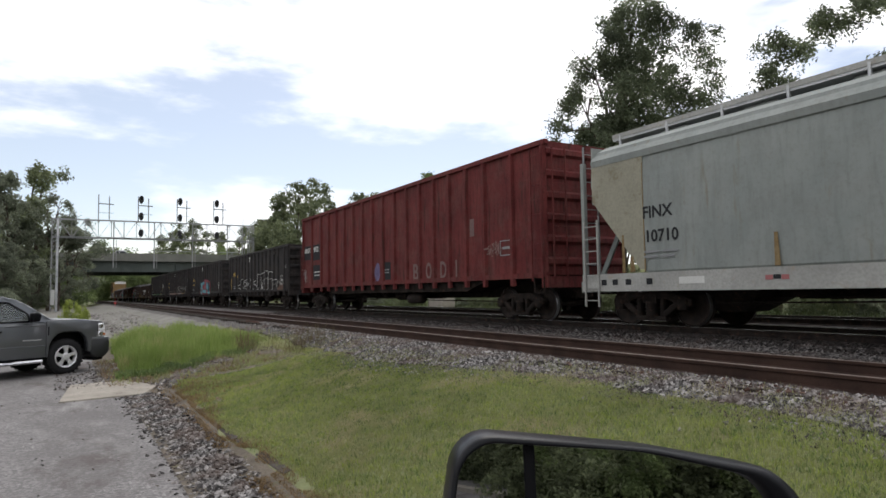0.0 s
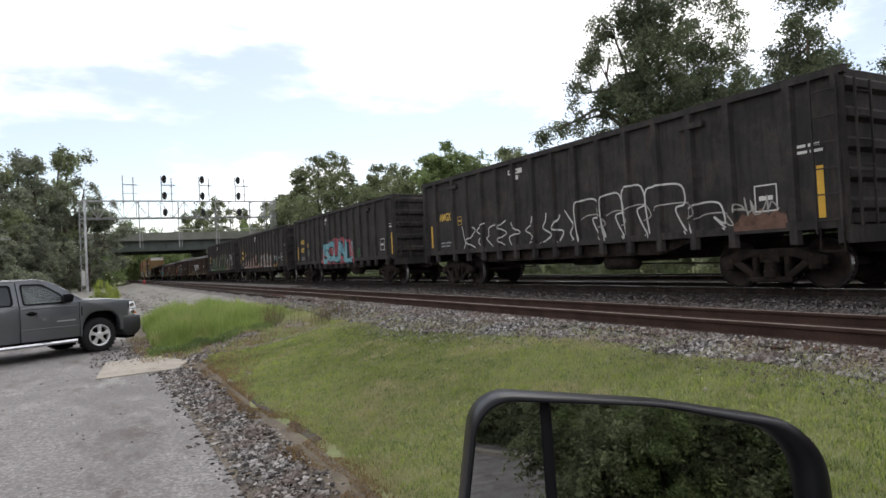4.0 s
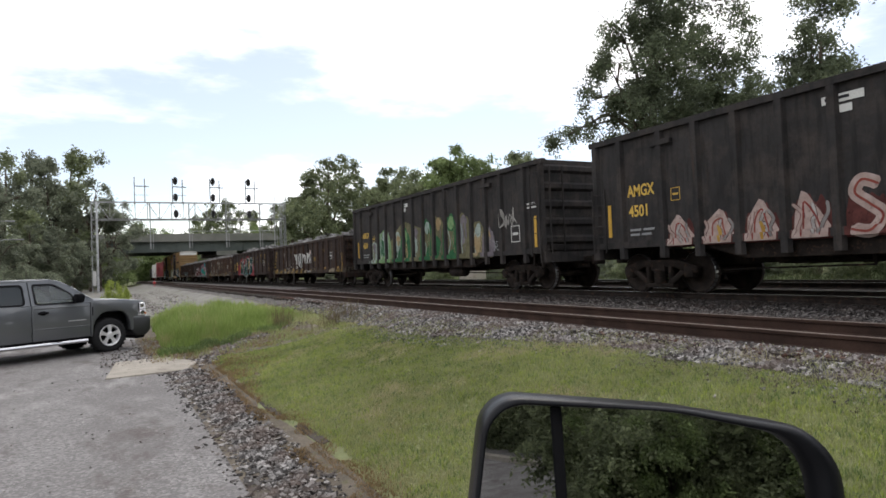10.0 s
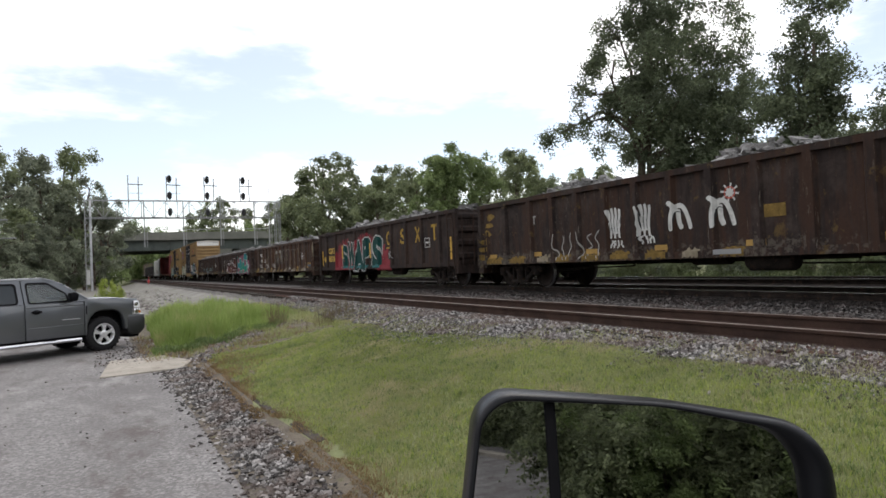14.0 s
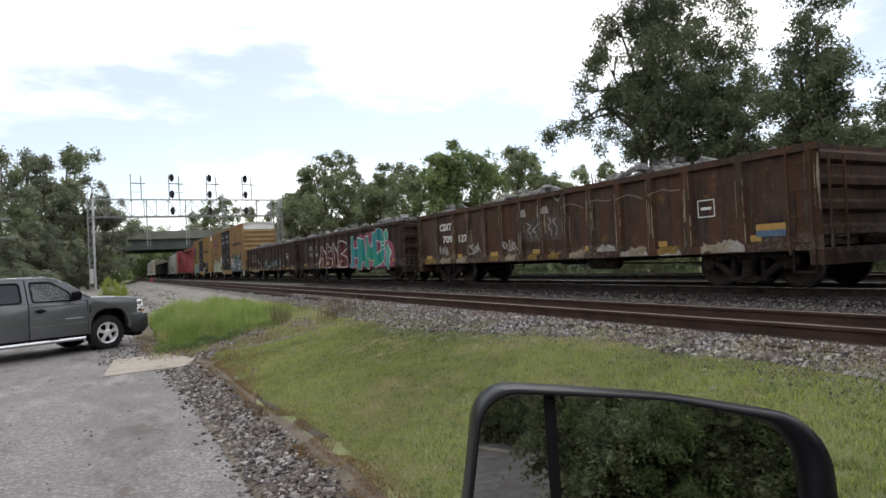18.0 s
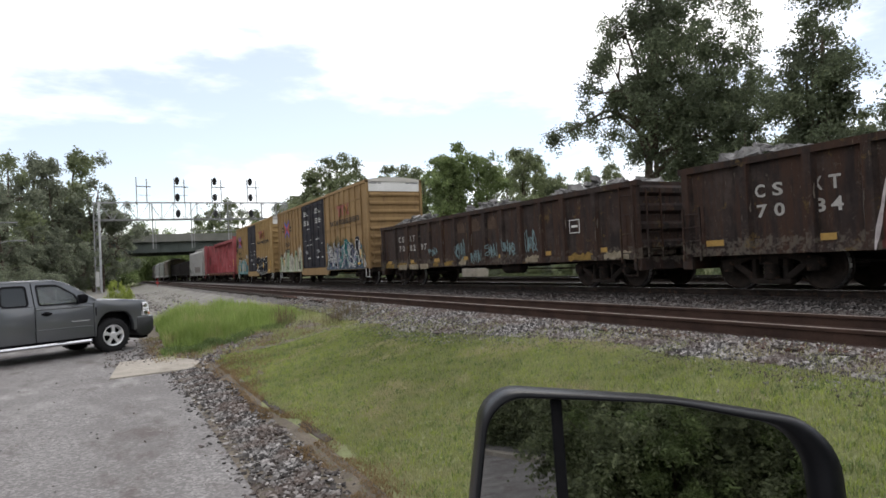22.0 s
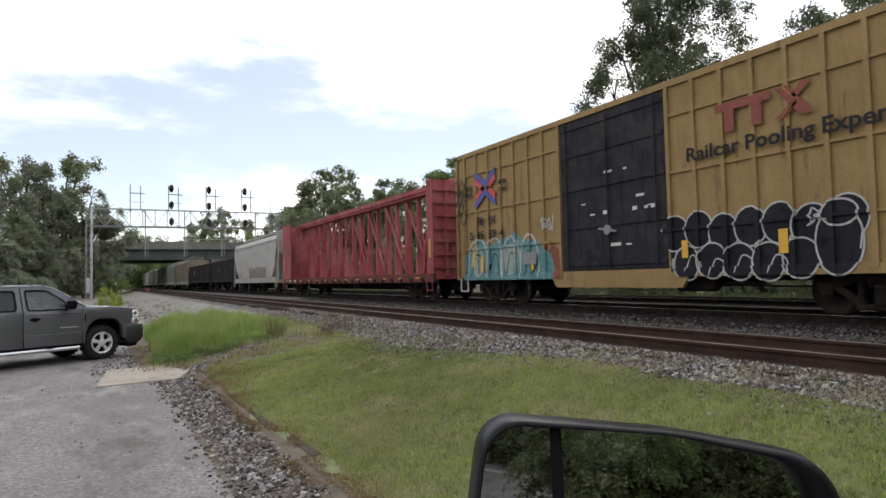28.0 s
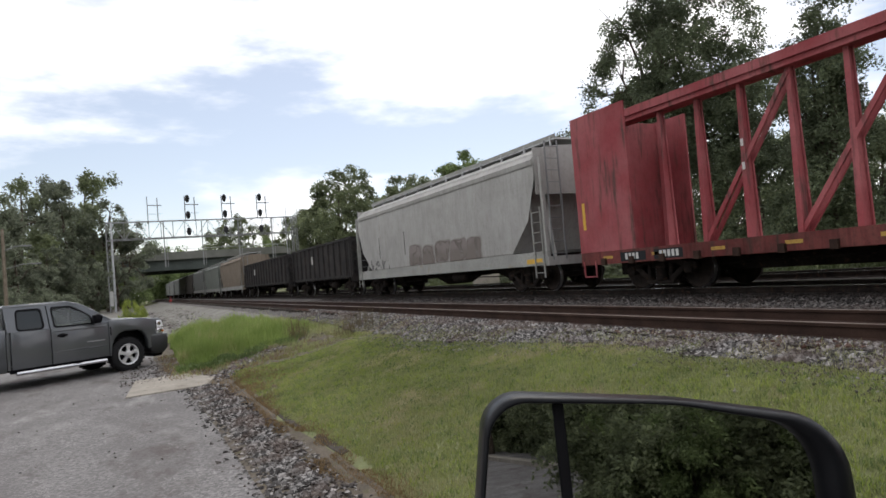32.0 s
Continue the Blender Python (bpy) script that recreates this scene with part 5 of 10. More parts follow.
def side_frame_mesh():
    g = Geo()
    outer = [(-1.06, 0.40), (-1.06, 0.58), (-0.88, 0.66), (-0.5, 0.74), (0.5, 0.74), (0.88, 0.66), (1.06, 0.58), (1.06, 0.40), (0.72, 0.40), (0.66, 0.47)]
    top = [(-1.08, 0.43), (-1.08, 0.60), (-0.55, 0.76), (0.55, 0.76), (1.08, 0.60), (1.08, 0.43), (0.70, 0.50), (0.45, 0.60), (-0.45, 0.60), (-0.70, 0.50)]
    g.prism(top, -0.09, 0.09, "x")
    for s in (-1, 1):
        g.bar((0, s * 0.75, 0.52), (0, s * 0.30, 0.20), 0.17, 0.13)
        g.bar((0, s * 0.33, 0.18), (0, s * 0.33, 0.62), 0.17, 0.10)
        g.box(-0.13, 0.13, s * 0.89 - 0.12, s * 0.89 + 0.12, 0.36, 0.60)
    g.box(-0.10, 0.10, -0.42, 0.42, 0.12, 0.22)
    return bevelled(g, 0.012, 1)


def spring_mesh():
    g = Geo()
    g.lathe([(0.20 + 0.035 * k, 0.17 if k % 2 else 0.13) for k in range(11)], "z", 14)
    return g.mesh("springs", True)


WHEELS, FRAME, SPRINGS = wheel_set_mesh(), side_frame_mesh(), spring_mesh()
TREAD = Geo().lathe([(-0.717, 0.4575), (-0.808, 0.4545), (-0.811, 0.450)], "x", 28).mesh("wheel_tread", True)
BOLSTER = Geo().box(-1.1, 1.1, -0.2, 0.2, 0.50, 0.72).box(-0.35, 0.35, -0.35, 0.35, 0.6, 0.8).mesh("bolster")
COUPLER = bevelled(Geo().box(-0.09, 0.09, 0, 0.55, 0.76, 0.94).box(-0.16, 0.14, 0.5, 0.74, 0.70, 0.98).box(0.02, 0.17, 0.68, 0.84, 0.72, 0.96), 0.02, 1)


def add_bogies(car, ys, spin=True):
    for y in ys:
        b = part("bogie", BOLSTER, M["grime"], car, "dark cast steel bogie")
        b.location = (0, y, 0)
        for s in (-1, 1):
            part("side_frame", FRAME, M["grime"], b).location = (s * 1.0, 0, 0)
            part("bogie_spring", SPRINGS, M["grime"], b).location = (s * 1.0, 0, 0)
            w = part("wheelset", WHEELS, M["wheel"], b, "worn steel wheels on an axle")
            w.location = (0, s * 0.89, 0.457)
            part("wheel_tread", TREAD, M["tread"], b, "polished tread").location = (0, s * 0.89, 0.457)
            if spin:
                AXLES.append((w, s * 0.89))


def add_running_gear(car, ln, inset=1.75, under=0.62, top=1.0, spin=True):
    h = ln / 2
    add_bogies(car, (-h + inset, h - inset), spin)
    part("centre_sill", Geo().box(-0.22, 0.22, -h + 0.1, h - 0.1, under, top), M["grime"], car)
    for s in (-1, 1):
        c = part("coupler", COUPLER, M["grime"], car)
        if s > 0:
            c.location = (0, h - 0.12, 0)
        else:
            c.matrix_basis = pose(0, -h + 0.12, 0, 0, 0, 180)
    for s in (-1, 1):
        part("brake_rod", Geo().bar((-0.95, s * 1.6, 0.56), (-0.55, s * (h - inset - 1.2), 0.50), 0.035).bar((-0.95, s * 1.6, 0.56), (-0.95, s * 1.6, 0.86), 0.04), M["grime"], car)
    for y in (-1.9, -0.95, 0.95, 2.1, 3.1):
        part("cross_bearer", Geo().prism([(-1.3, 0.90), (1.3, 0.90), (0.3, 0.58), (-0.3, 0.58)], y - 0.05, y + 0.05, "y"), M["grime"], car)
    part("air_reservoir", Geo().lathe([(0.0, 0.0), (0.04, 0.14), (0.10, 0.19), (1.0, 0.19), (1.06, 0.14), (1.10, 0.0)], "y", 14).move(-1.0, -2.6, 0.60), M["grime"], car, smooth=True)
    g = Geo()
    g.rod((-0.7, -0.9, 0.72), (-0.7, 0.0, 0.72), 0.18, 12).rod((-0.75, 0.8, 0.78), (-0.75, 1.3, 0.78), 0.13, 12).bar((-0.7, -3.5, 0.62), (-0.7, 3.5, 0.62), 0.04)
    g.bar((0.3, -h + 1, 0.70), (0.3, h - 1, 0.70), 0.05)
    part("brake_gear", g, M["grime"], car)


def ladder_geo(x, y0, y1, z0, z1, n, r=0.013):
    g = Geo()
    for y in (y0, y1):
        g.bar((x, y, z0), (x, y, z1), 0.035)
    for i in range(n):
        z = z0 + (z1 - z0) * (i + 0.5) / n
        g.rod((x, y0, z), (x, y1, z), r, 6)
    return g


def end_ladder_geo(y, x0, x1, z0, z1, n):
    g = Geo()
    for x in (x0, x1):
        g.bar((x, y, z0), (x, y, z1), 0.035)
    for i in range(n):
        z = z0 + (z1 - z0) * (i + 0.5) / n
        g.rod((x0, y, z), (x1, y, z), 0.013, 6)
    return g


def new_car(name, y0, y1, label, group="freight train cars", category="freight car"):
    """A car between y0 and y1 along the train; the train's y = 0 lies abreast of the camera at 24 s."""
    mid = (y0 + y1) / 2
    car = thing(name, pose(TRACK_X, mid + 24 * SPEED, RAIL), label, category, group)
    KEYED.append((car, mid))
    return car, y1 - y0


def gondola(y0, y1, top, low, posts, paint, label, tags=(), rust=0.4, colours=None, ends=5, foot=0.12, gaps=(), name="gondola_car", spin=True, load=None, post_w=0.17, ladder=True):
    car, ln = new_car(name, y0, y1, label)
    h = ln / 2
    c0, c1, rc = colours
    mat = car_paint(paint, car, c0, c1, rc, rust, tags)
    sx = HALF - 0.095
    for s in (-1, 1):
        part("side_sheet", Geo().box(*sorted((s * sx, s * (sx - 0.02))), -h + 0.05, h - 0.05, low, top), mat, car)
        part("top_chord", Geo().box(*sorted((s * (HALF - 0.005), s * (sx - 0.06))), -h, h, top - 0.11, top + 0.02), mat, car)
        part("side_sill", Geo().box(*sorted((s * (HALF - 0.02), s * (sx - 0.05))), -h + 0.05, h - 0.05, low - 0.02, low + 0.13), mat, car)
        w = post_w / 2
        pm = Geo().add([(0, -w * 1.35, low - foot), (0, w * 1.35, low - foot), (-0.088, w * 0.8, low - foot), (-0.088, -w * 0.8, low - foot), (0, -w * 1.35, top - 0.11), (0, w * 1.35, top - 0.11), (-0.088, w * 0.8, top - 0.11), (-0.088, -w * 0.8, top - 0.11)],
                       [(3, 2, 1, 0), (4, 5, 6, 7), (0, 1, 5, 4), (1, 2, 6, 5), (2, 3, 7, 6), (3, 0, 4, 7)]).mesh("side_post")
        lead = sum(gaps)
        spots = [(-h + 0.16 + lead) + (ln - 0.32 - 2 * lead) * i / (posts - 1) for i in range(posts)]
        for i in range(len(gaps)):
            spots += [-h + 0.16 + sum(gaps[:i]), h - 0.16 - sum(gaps[:i])]
        RELIEF[car.name] = (-sx, spots, 0.8 * w + 0.003, 1.35 * w + 0.003, 0.088, [(low - 0.02, low + 0.13, 0.077), (top - 0.11, top + 0.02, 0.092)])
        for y in spots:
            p = part("side_post", pm, mat, car)
            p.matrix_basis = pose(s * sx, y, 0, 0, 0, 0 if s < 0 else 180)
    for s in (-1, 1):
        e = part("end_wall", Geo().box(-sx, sx, *sorted((s * (h - 0.10), s * (h - 0.12))), low, top), mat, car)
        for k in range(ends):
            z = low + (top - low) * (k + 0.7) / (ends + 0.2)
            part("end_rib", Geo().prism([(s * (h - 0.10), z - 0.13), (s * (h - 0.01), z - 0.06), (s * (h - 0.01), z + 0.06), (s * (h - 0.10), z + 0.13)], -sx, sx, "x"), mat, e)
        part("end_sill", Geo().box(-HALF + 0.03, HALF - 0.03, *sorted((s * (h - 0.25), s * h)), low - 0.28, low + 0.02), mat, car)
    part("floor", Geo().box(-sx, sx, -h + 0.1, h - 0.1, low, low + 0.06), M["grime"], car)
    if low > 1.02:
        part("slope_sheet", Geo().prism([(-h + 3.0, low), (h - 3.0, low), (h - 4.2, low - 0.34), (-h + 4.2, low - 0.34)], -1.28, 1.28, "x"), M["grime"], car)
    if ladder:
        n = max(4, int((top - low) / 0.38))
        for s in (-1, 1):
            part("ladder", ladder_geo(-HALF - 0.045, s * (h - 0.12), s * (h - 0.55), low - 0.1, low + (top - low) * (0.95 if s < 0 else 0.55), n), mat, car)
            part("end_ladder", end_ladder_geo(s * (h + 0.05), -1.25, -0.80, low, top - 0.2, n), mat, car)
        part("step", Geo().bar((-HALF, -h + 0.12, low), (-HALF, -h + 0.12, low - 0.42), 0.03).bar((-HALF, -h + 0.52, low), (-HALF, -h + 0.52, low - 0.42), 0.03).bar((-HALF, -h + 0.12, low - 0.4), (-HALF, -h + 0.52, low - 0.4), 0.03), M["grime"], car)
    part("brake_wheel", Geo().lathe([(0, 0.26), (0.03, 0.28), (0.05, 0.26), (0.03, 0.24), (0, 0.26)], "y", 16).bar((-0.25, 0.02, 0), (0.25, 0.02, 0), 0.03).bar((0, 0.02, -0.25), (0, 0.02, 0.25), 0.03).move(0.75, -h - 0.1, low + 0.55 * (top - low)), M["grime"], car)
    add_running_gear(car, ln, spin=spin)
    if load:
        rubble(car, y0, y1, top, load)
    return car, mat


def rubble(car, y0, y1, top, seed):
    """A heap of broken concrete and scrap in a gondola: it moves with the car but is a thing of its own."""
    rng = random.Random(seed)
    ln = y1 - y0
    mid = (y0 + y1) / 2
    spots = []
    for _ in range(1700):
        y = rng.uniform(-ln / 2 + 0.6, ln / 2 - 0.6)
        x = rng.uniform(-1.2, 1.2)
        hump = 0.60 * (0.5 + 0.5 * math.sin(1.1 * y + seed)) * (1 - (x / 1.5) ** 2)
        s = 0.05 + 0.17 * rng.random() ** 3
        spots.append((x, y, top - 0.12 + hump * rng.random(), s))
    for _ in range(9):
        y = rng.uniform(-ln / 2 + 1, ln / 2 - 1)
        spots.append((rng.uniform(-0.7, 0.5), y, top + 0.06, rng.uniform(0.14, 0.24)))
    ob = rock_cloud("rubble_load", spots, M["rubble"], "heap of grey broken concrete filling a gondola car", "rubble", seed, 0.55, True)
    ob.location = (TRACK_X, mid + 24 * SPEED, RAIL)
    part("fill", Geo().box(-1.3, 1.3, -ln / 2 + 0.2, ln / 2 - 0.2, top - 0.9, top - 0.12), M["rubble"], ob)
    KEYED.append((ob, mid))


def panel(car, name, y0, y1, z0, z1, material, x=-HALF + 0.092, label=""):
    """A thin painted patch on the near side."""
    return part(name, Geo().box(x - 0.006, x, y0, y1, z0, z1), material, car, label)


def bar_word(car, y, z, size, count, material, x=-HALF + 0.088, gap=0.25):
    """A row of plain bars in place of a mark."""
    for i in range(count):
        a = y - i * size * (0.55 + gap)
        part("mark", Geo().box(x - 0.006, x, a - size * 0.5, a, z, z + size), material, car)


def stencil(car, y, z, w, hgt, material, x=-HALF + 0.088):
    """A small framed data box."""
    g = Geo()
    for a0, a1, b0, b1 in ((0, w, 0, 0.05 * w), (0, w, hgt - 0.05 * w, hgt), (0, 0.05 * w, 0, hgt), (w - 0.05 * w, w, 0, hgt), (w * 0.2, w * 0.8, hgt * 0.42, hgt * 0.58)):
        g.box(x - 0.006, x, y + a0, y + a1, z + b0, z + b1)
    part("stencil", g, material, car)


def lines(car, y, z, w, rows, material, x=-HALF + 0.088, pitch=0.11):
    """Small lettering too fine to read: plain bars."""
    for i in range(rows):
        ww = w * (0.75 + 0.25 * math.sin(5.3 * i + z))
        part("small_print", Geo().box(x - 0.006, x, y - ww, y - ww * 0.55, z - i * pitch, z - i * pitch + 0.05).box(x - 0.006, x, y - ww * 0.45, y, z - i * pitch, z - i * pitch + 0.05), material, car)


# ---- sprayed pieces: flat coats of paint that follow the sheet, the posts and the rails of a car's side ----
LAYERS = []  # one entry for each sprayed background so far
RELIEF = {}  # a car's name: sheet's x, post places, half a post's width at its face and foot, its depth, bands (z0, z1, depth)


def cut(poly, axis, lo, hi):
    """A convex polygon cut down to lo..hi along one axis."""
    for edge, sign in ((lo, 1), (hi, -1)):
        out = []
        for p, q in zip(poly, poly[1:] + poly[:1]):
            a, b = sign * (p[axis] - edge), sign * (q[axis] - edge)
            if a >= 0:
                out.append(p)
            if (a > 0 > b) or (a < 0 < b):
                t = a / (a - b)
                out.append(tuple(u + t * (v - u) for u, v in zip(p, q)))
        poly = out
        if len(poly) < 3:
            return []
    return poly


def coat(car, name, polys, material, lift=0.004, parent=None, label="", posts=True):
    """Lays polygons (y, z, thickness) on the near side of a car as one coat of paint, over posts and rails."""
    sheet, spots, half, foot, deep, bands = RELIEF[car.name]
    g = Geo()
    known = {}
    steps = sorted((y + s * d, y) for y in spots for s, d in ((-1, foot), (-1, half), (1, half), (1, foot)))
    rows = [-9.0] + [z for z0, z1, d in bands for z in (z0 - 0.004, z0 - 0.002, z1 + 0.002, z1 + 0.004)] + [9.0]

    def depth(y, z):
        d = 0.0
        for p in spots:
            d = max(d, deep * min(1.0, max(0.0, (foot - abs(y - p)) / (foot - half))))
        for z0, z1, e in bands:
            d = max(d, e * min(1.0, max(0.0, min((z - z0 + 0.004) / 0.002, (z1 + 0.004 - z) / 0.002))))
        return d

    for poly in polys:
        poly = [p if len(p) == 3 else (p[0], p[1], 0.0) for p in poly]
        lo, hi = min(p[0] for p in poly), max(p[0] for p in poly)
        bot, top = min(p[1] for p in poly), max(p[1] for p in poly)
        cuts = [lo - 1.0] + [y for y, _ in steps if lo < y < hi] + [hi + 1.0]
        zs = [bot - 1.0] + [z for z in rows if bot < z < top] + [top + 1.0]
        for k in range(len(cuts) - 1):
            strip = cut(poly, 0, cuts[k], cuts[k + 1])
            if not strip:
                continue
            if not posts:
                mid = sum(p[0] for p in strip) / len(strip)
                if any(abs(mid - y) < foot for y in spots):
                    continue
            for j in range(len(zs) - 1):
                q = cut(strip, 1, zs[j], zs[j + 1])
                ids = []
                for y, z, e in q:
                    key = (round(y, 4), round(z, 4), round(e, 5))
                    if key not in known:
                        known[key] = len(g.v)
                        g.v.append((sheet - depth(y, z) - lift - e, y, z))
                    if known[key] not in ids:
                        ids.append(known[key])
                if len(ids) > 2:
                    g.f.append(tuple(ids))
    return part(name, g, material, parent or car, label) if g.f else None


def ribbon(pts, w, taper=0.0):
    """A strip along a line of points, w to each side, that rises by a hair along its way."""
    n = len(pts)
    rim = []
    for k, (y, z) in enumerate(pts):
        (ya, za), (yb, zb) = pts[max(0, k - 1)], pts[min(n - 1, k + 1)]
        d = math.hypot(yb - ya, zb - za) or 1e-6
        a = w * (1 - taper * k / n) * (0.6 if k in (0, n - 1) else 1.0)
        ny, nz = -(zb - za) / d * a, (yb - ya) / d * a
        rim.append(((y + ny, z + nz, 0.00010 * k), (y - ny, z - nz, 0.00010 * k)))
    return [[p[0], p[1], q[1], q[0]] for p, q in zip(rim, rim[1:])]


def curve_through(pts, steps=6):
    """A smooth line through the points."""
    out = []
    for i in range(len(pts) - 1):
        p0, p1, p2, p3 = pts[max(0, i - 1)], pts[i], pts[i + 1], pts[min(len(pts) - 1, i + 2)]
        for k in range(steps):
            t = k / steps
            out.append(tuple(0.5 * (2 * b + (c - a) * t + (2 * a - 5 * b + 4 * c - d) * t * t + (3 * b - a - 3 * c + d) * t**3) for a, b, c, d in zip(p0, p1, p2, p3)))
    return out + [pts[-1]]


def disc(y, z, ry, rz, n=18, wob=0.0, seed=0):
    return [(y + ry * (1 + wob * math.sin(3 * a + seed)) * math.cos(a), z + rz * (1 + wob * math.sin(2 * a + 2 * seed)) * math.sin(a)) for a in [2 * math.pi * i / n for i in range(n)]]


def glyph_polys(ch, grow):
    """Triangles of one letter in a unit box, fattened by grow."""
    cu = bpy.data.curves.new("letters", "FONT")
    cu.body, cu.size, cu.resolution_u, cu.offset = ch, 1.0, 4, grow
    tmp = bpy.data.objects.new("letters", cu)
    me = bpy.data.meshes.new_from_object(tmp)
    bpy.data.objects.remove(tmp)
    return [[(me.vertices[i].co.x, me.vertices[i].co.y) for i in p.vertices] for p in me.polygons]


def block_letters(car, word, spans, fill, line, grow=0.045, edge=0.035, sway=0.05, seed=0, posts=True):
    """Sprayed block letters that can be read: spans holds each letter's start, end, foot and top."""
    for i, (ch, (y0, y1, z0, z1)) in enumerate(zip(word, spans)):
        inner, outer = glyph_polys(ch, grow), glyph_polys(ch, grow + edge)
        xs = [p[0] for q in inner for p in q]
        zs = [p[1] for q in inner for p in q]
        x0, x1, b0, b1 = min(xs), max(xs), min(zs), max(zs)
        lean = 0.10 * math.sin(2.1 * i + seed)

        def lay(polys):
            out = []
            for q in polys:
                row = []
                for x, z in q:
                    u, v = (x - x0) / (x1 - x0), (z - b0) / (b1 - b0)
                    row.append((y0 + (y1 - y0) * (u + lean * (v - 0.5) + sway * math.sin(5 * v + i)), z0 + (z1 - z0) * (v + sway * math.sin(4 * u + 1.7 * i + seed))))
                out.append(row)
            return out

        lt = coat(car, "sprayed_letter", lay(outer), line, 0.004 + 0.0006 * i, posts=posts)
        if lt:
            coat(car, "letter_fill", lay(inner), fill, 0.007 + 0.0006 * i, lt, posts=posts)


def wild_strokes(car, y0, y1, z0, z1, count, fills, line, w, edge, seed, posts=True, bends=5):
    """A row of fat sprayed strokes with an outline; none of them is a letter."""
    rng = random.Random(seed)
    slot = (y1 - y0) / count
    for i in range(count):
        c = y0 + slot * (i + 0.5)
        pts = [(c + slot * rng.uniform(-0.5, 0.5), z0 + (z1 - z0) * (0.08 + 0.84 * ((k + 0.5 * (k % 2)) / (bends - 0.5) if i % 2 else 1 - k / (bends - 1)))) for k in range(bends)]
        path = curve_through(pts, 4)
        ob = coat(car, "sprayed_stroke", ribbon(path, w + edge), line, 0.004 + 0.0009 * (i % 5), posts=posts) if line else None
        if fills:
            coat(car, "stroke_fill", ribbon(path, w), fills[i % len(fills)], 0.007 + 0.0009 * (i % 5), ob, posts=posts)


def tag(car, y0, y1, z0, z1, count, material, seed, w=0.016, posts=True):
    """A quick handwritten tag: one thin looping line."""
    rng = random.Random(seed)
    pts = []
    slot = (y1 - y0) / count
    for k in range(count):
        forms = ((0.1, 0.0), (0.2, 1.0), (0.6, 0.6), (0.3, 0.45), (0.9, 0.05)), ((0.8, 0.9), (0.1, 0.7), (0.8, 0.35), (0.2, 0.0), (1.0, 0.1)), ((0.1, 1.0), (0.3, 0.05), (0.8, 0.2), (0.75, 1.0)), ((0.2, 0.1), (0.3, 1.1), (0.4, 0.2), (0.7, 0.55), (0.95, 0.1))
        for u, v in forms[rng.randrange(4)]:
            pts.append((y0 + slot * (0.9 * k + 1.5 * u + rng.uniform(-0.35, 0.35)), z0 + (z1 - z0) * (v + rng.uniform(-0.3, 0.3))))
    coat(car, "sprayed_tag", ribbon(curve_through(pts, 5), w), material, 0.010, posts=posts)


def cloud(car, y0, y1, z0, z1, jag, material, seed, spikes=False, label="", posts=True, lift=0.002):
    """A sprayed background with an uneven or spiked outline."""
    n = 44
    polys = []
    edge = []
    for k in range(n + 1):
        u = k / n
        bow = math.sin(math.pi * min(1, max(0, u))) ** 0.35
        if spikes:
            top = z1 - jag * (0.5 + 0.5 * math.cos(1.9 * k + seed)) * (k % 2)
        else:
            top = z1 + jag * noise.noise((7.0 * u, seed, 0.3)) * 1.4
        edge.append((y0 + (y1 - y0) * u, z0 + (top - z0) * (0.25 + 0.75 * bow)))
    for (ya, za), (yb, zb) in zip(edge, edge[1:]):
        polys.append([(ya, z0), (yb, z0), (yb, zb), (ya, za)])
    LAYERS.append(1)
    return coat(car, "sprayed_cloud", polys, material, lift + 0.00025 * (len(LAYERS) % 6), label=label, posts=posts)


def spray(name, c0, c1, scale=1.2):
    """Matt spray paint, uneven in its coat, dulled by road dirt."""
    if name not in M:
        M[name] = mottled(name, c0, c1, scale, 9, 0.8, 0, 0.1, 0.004, tuple(0.62 * a for a in c0), 0.38, 0.62)
    return M[name]


TEAL, AQUA, PINK, CREAM, GREEN, PALE, WHITE, ORANGE, BLUE = (0.10, 0.36, 0.36), (0.16, 0.46, 0.50), (0.48, 0.10, 0.12), (0.52, 0.44, 0.30), (0.08, 0.27, 0.12), (0.42, 0.48, 0.40), (0.60, 0.60, 0.58), (0.55, 0.30, 0.08), (0.10, 0.16, 0.30)
SOOT = ((0.020, 0.019, 0.0195), (0.033, 0.031, 0.031), (0.045, 0.032, 0.026))
OXIDE = ((0.092, 0.0165, 0.0165), (0.135, 0.029, 0.027), (0.042, 0.017, 0.0145))
RUSTED = ((0.022, 0.0145, 0.012), (0.046, 0.029, 0.0225), (0.060, 0.029, 0.017))
BROWN = ((0.0138, 0.0102, 0.0098), (0.0285, 0.0195, 0.0172), (0.036, 0.0190, 0.0128))


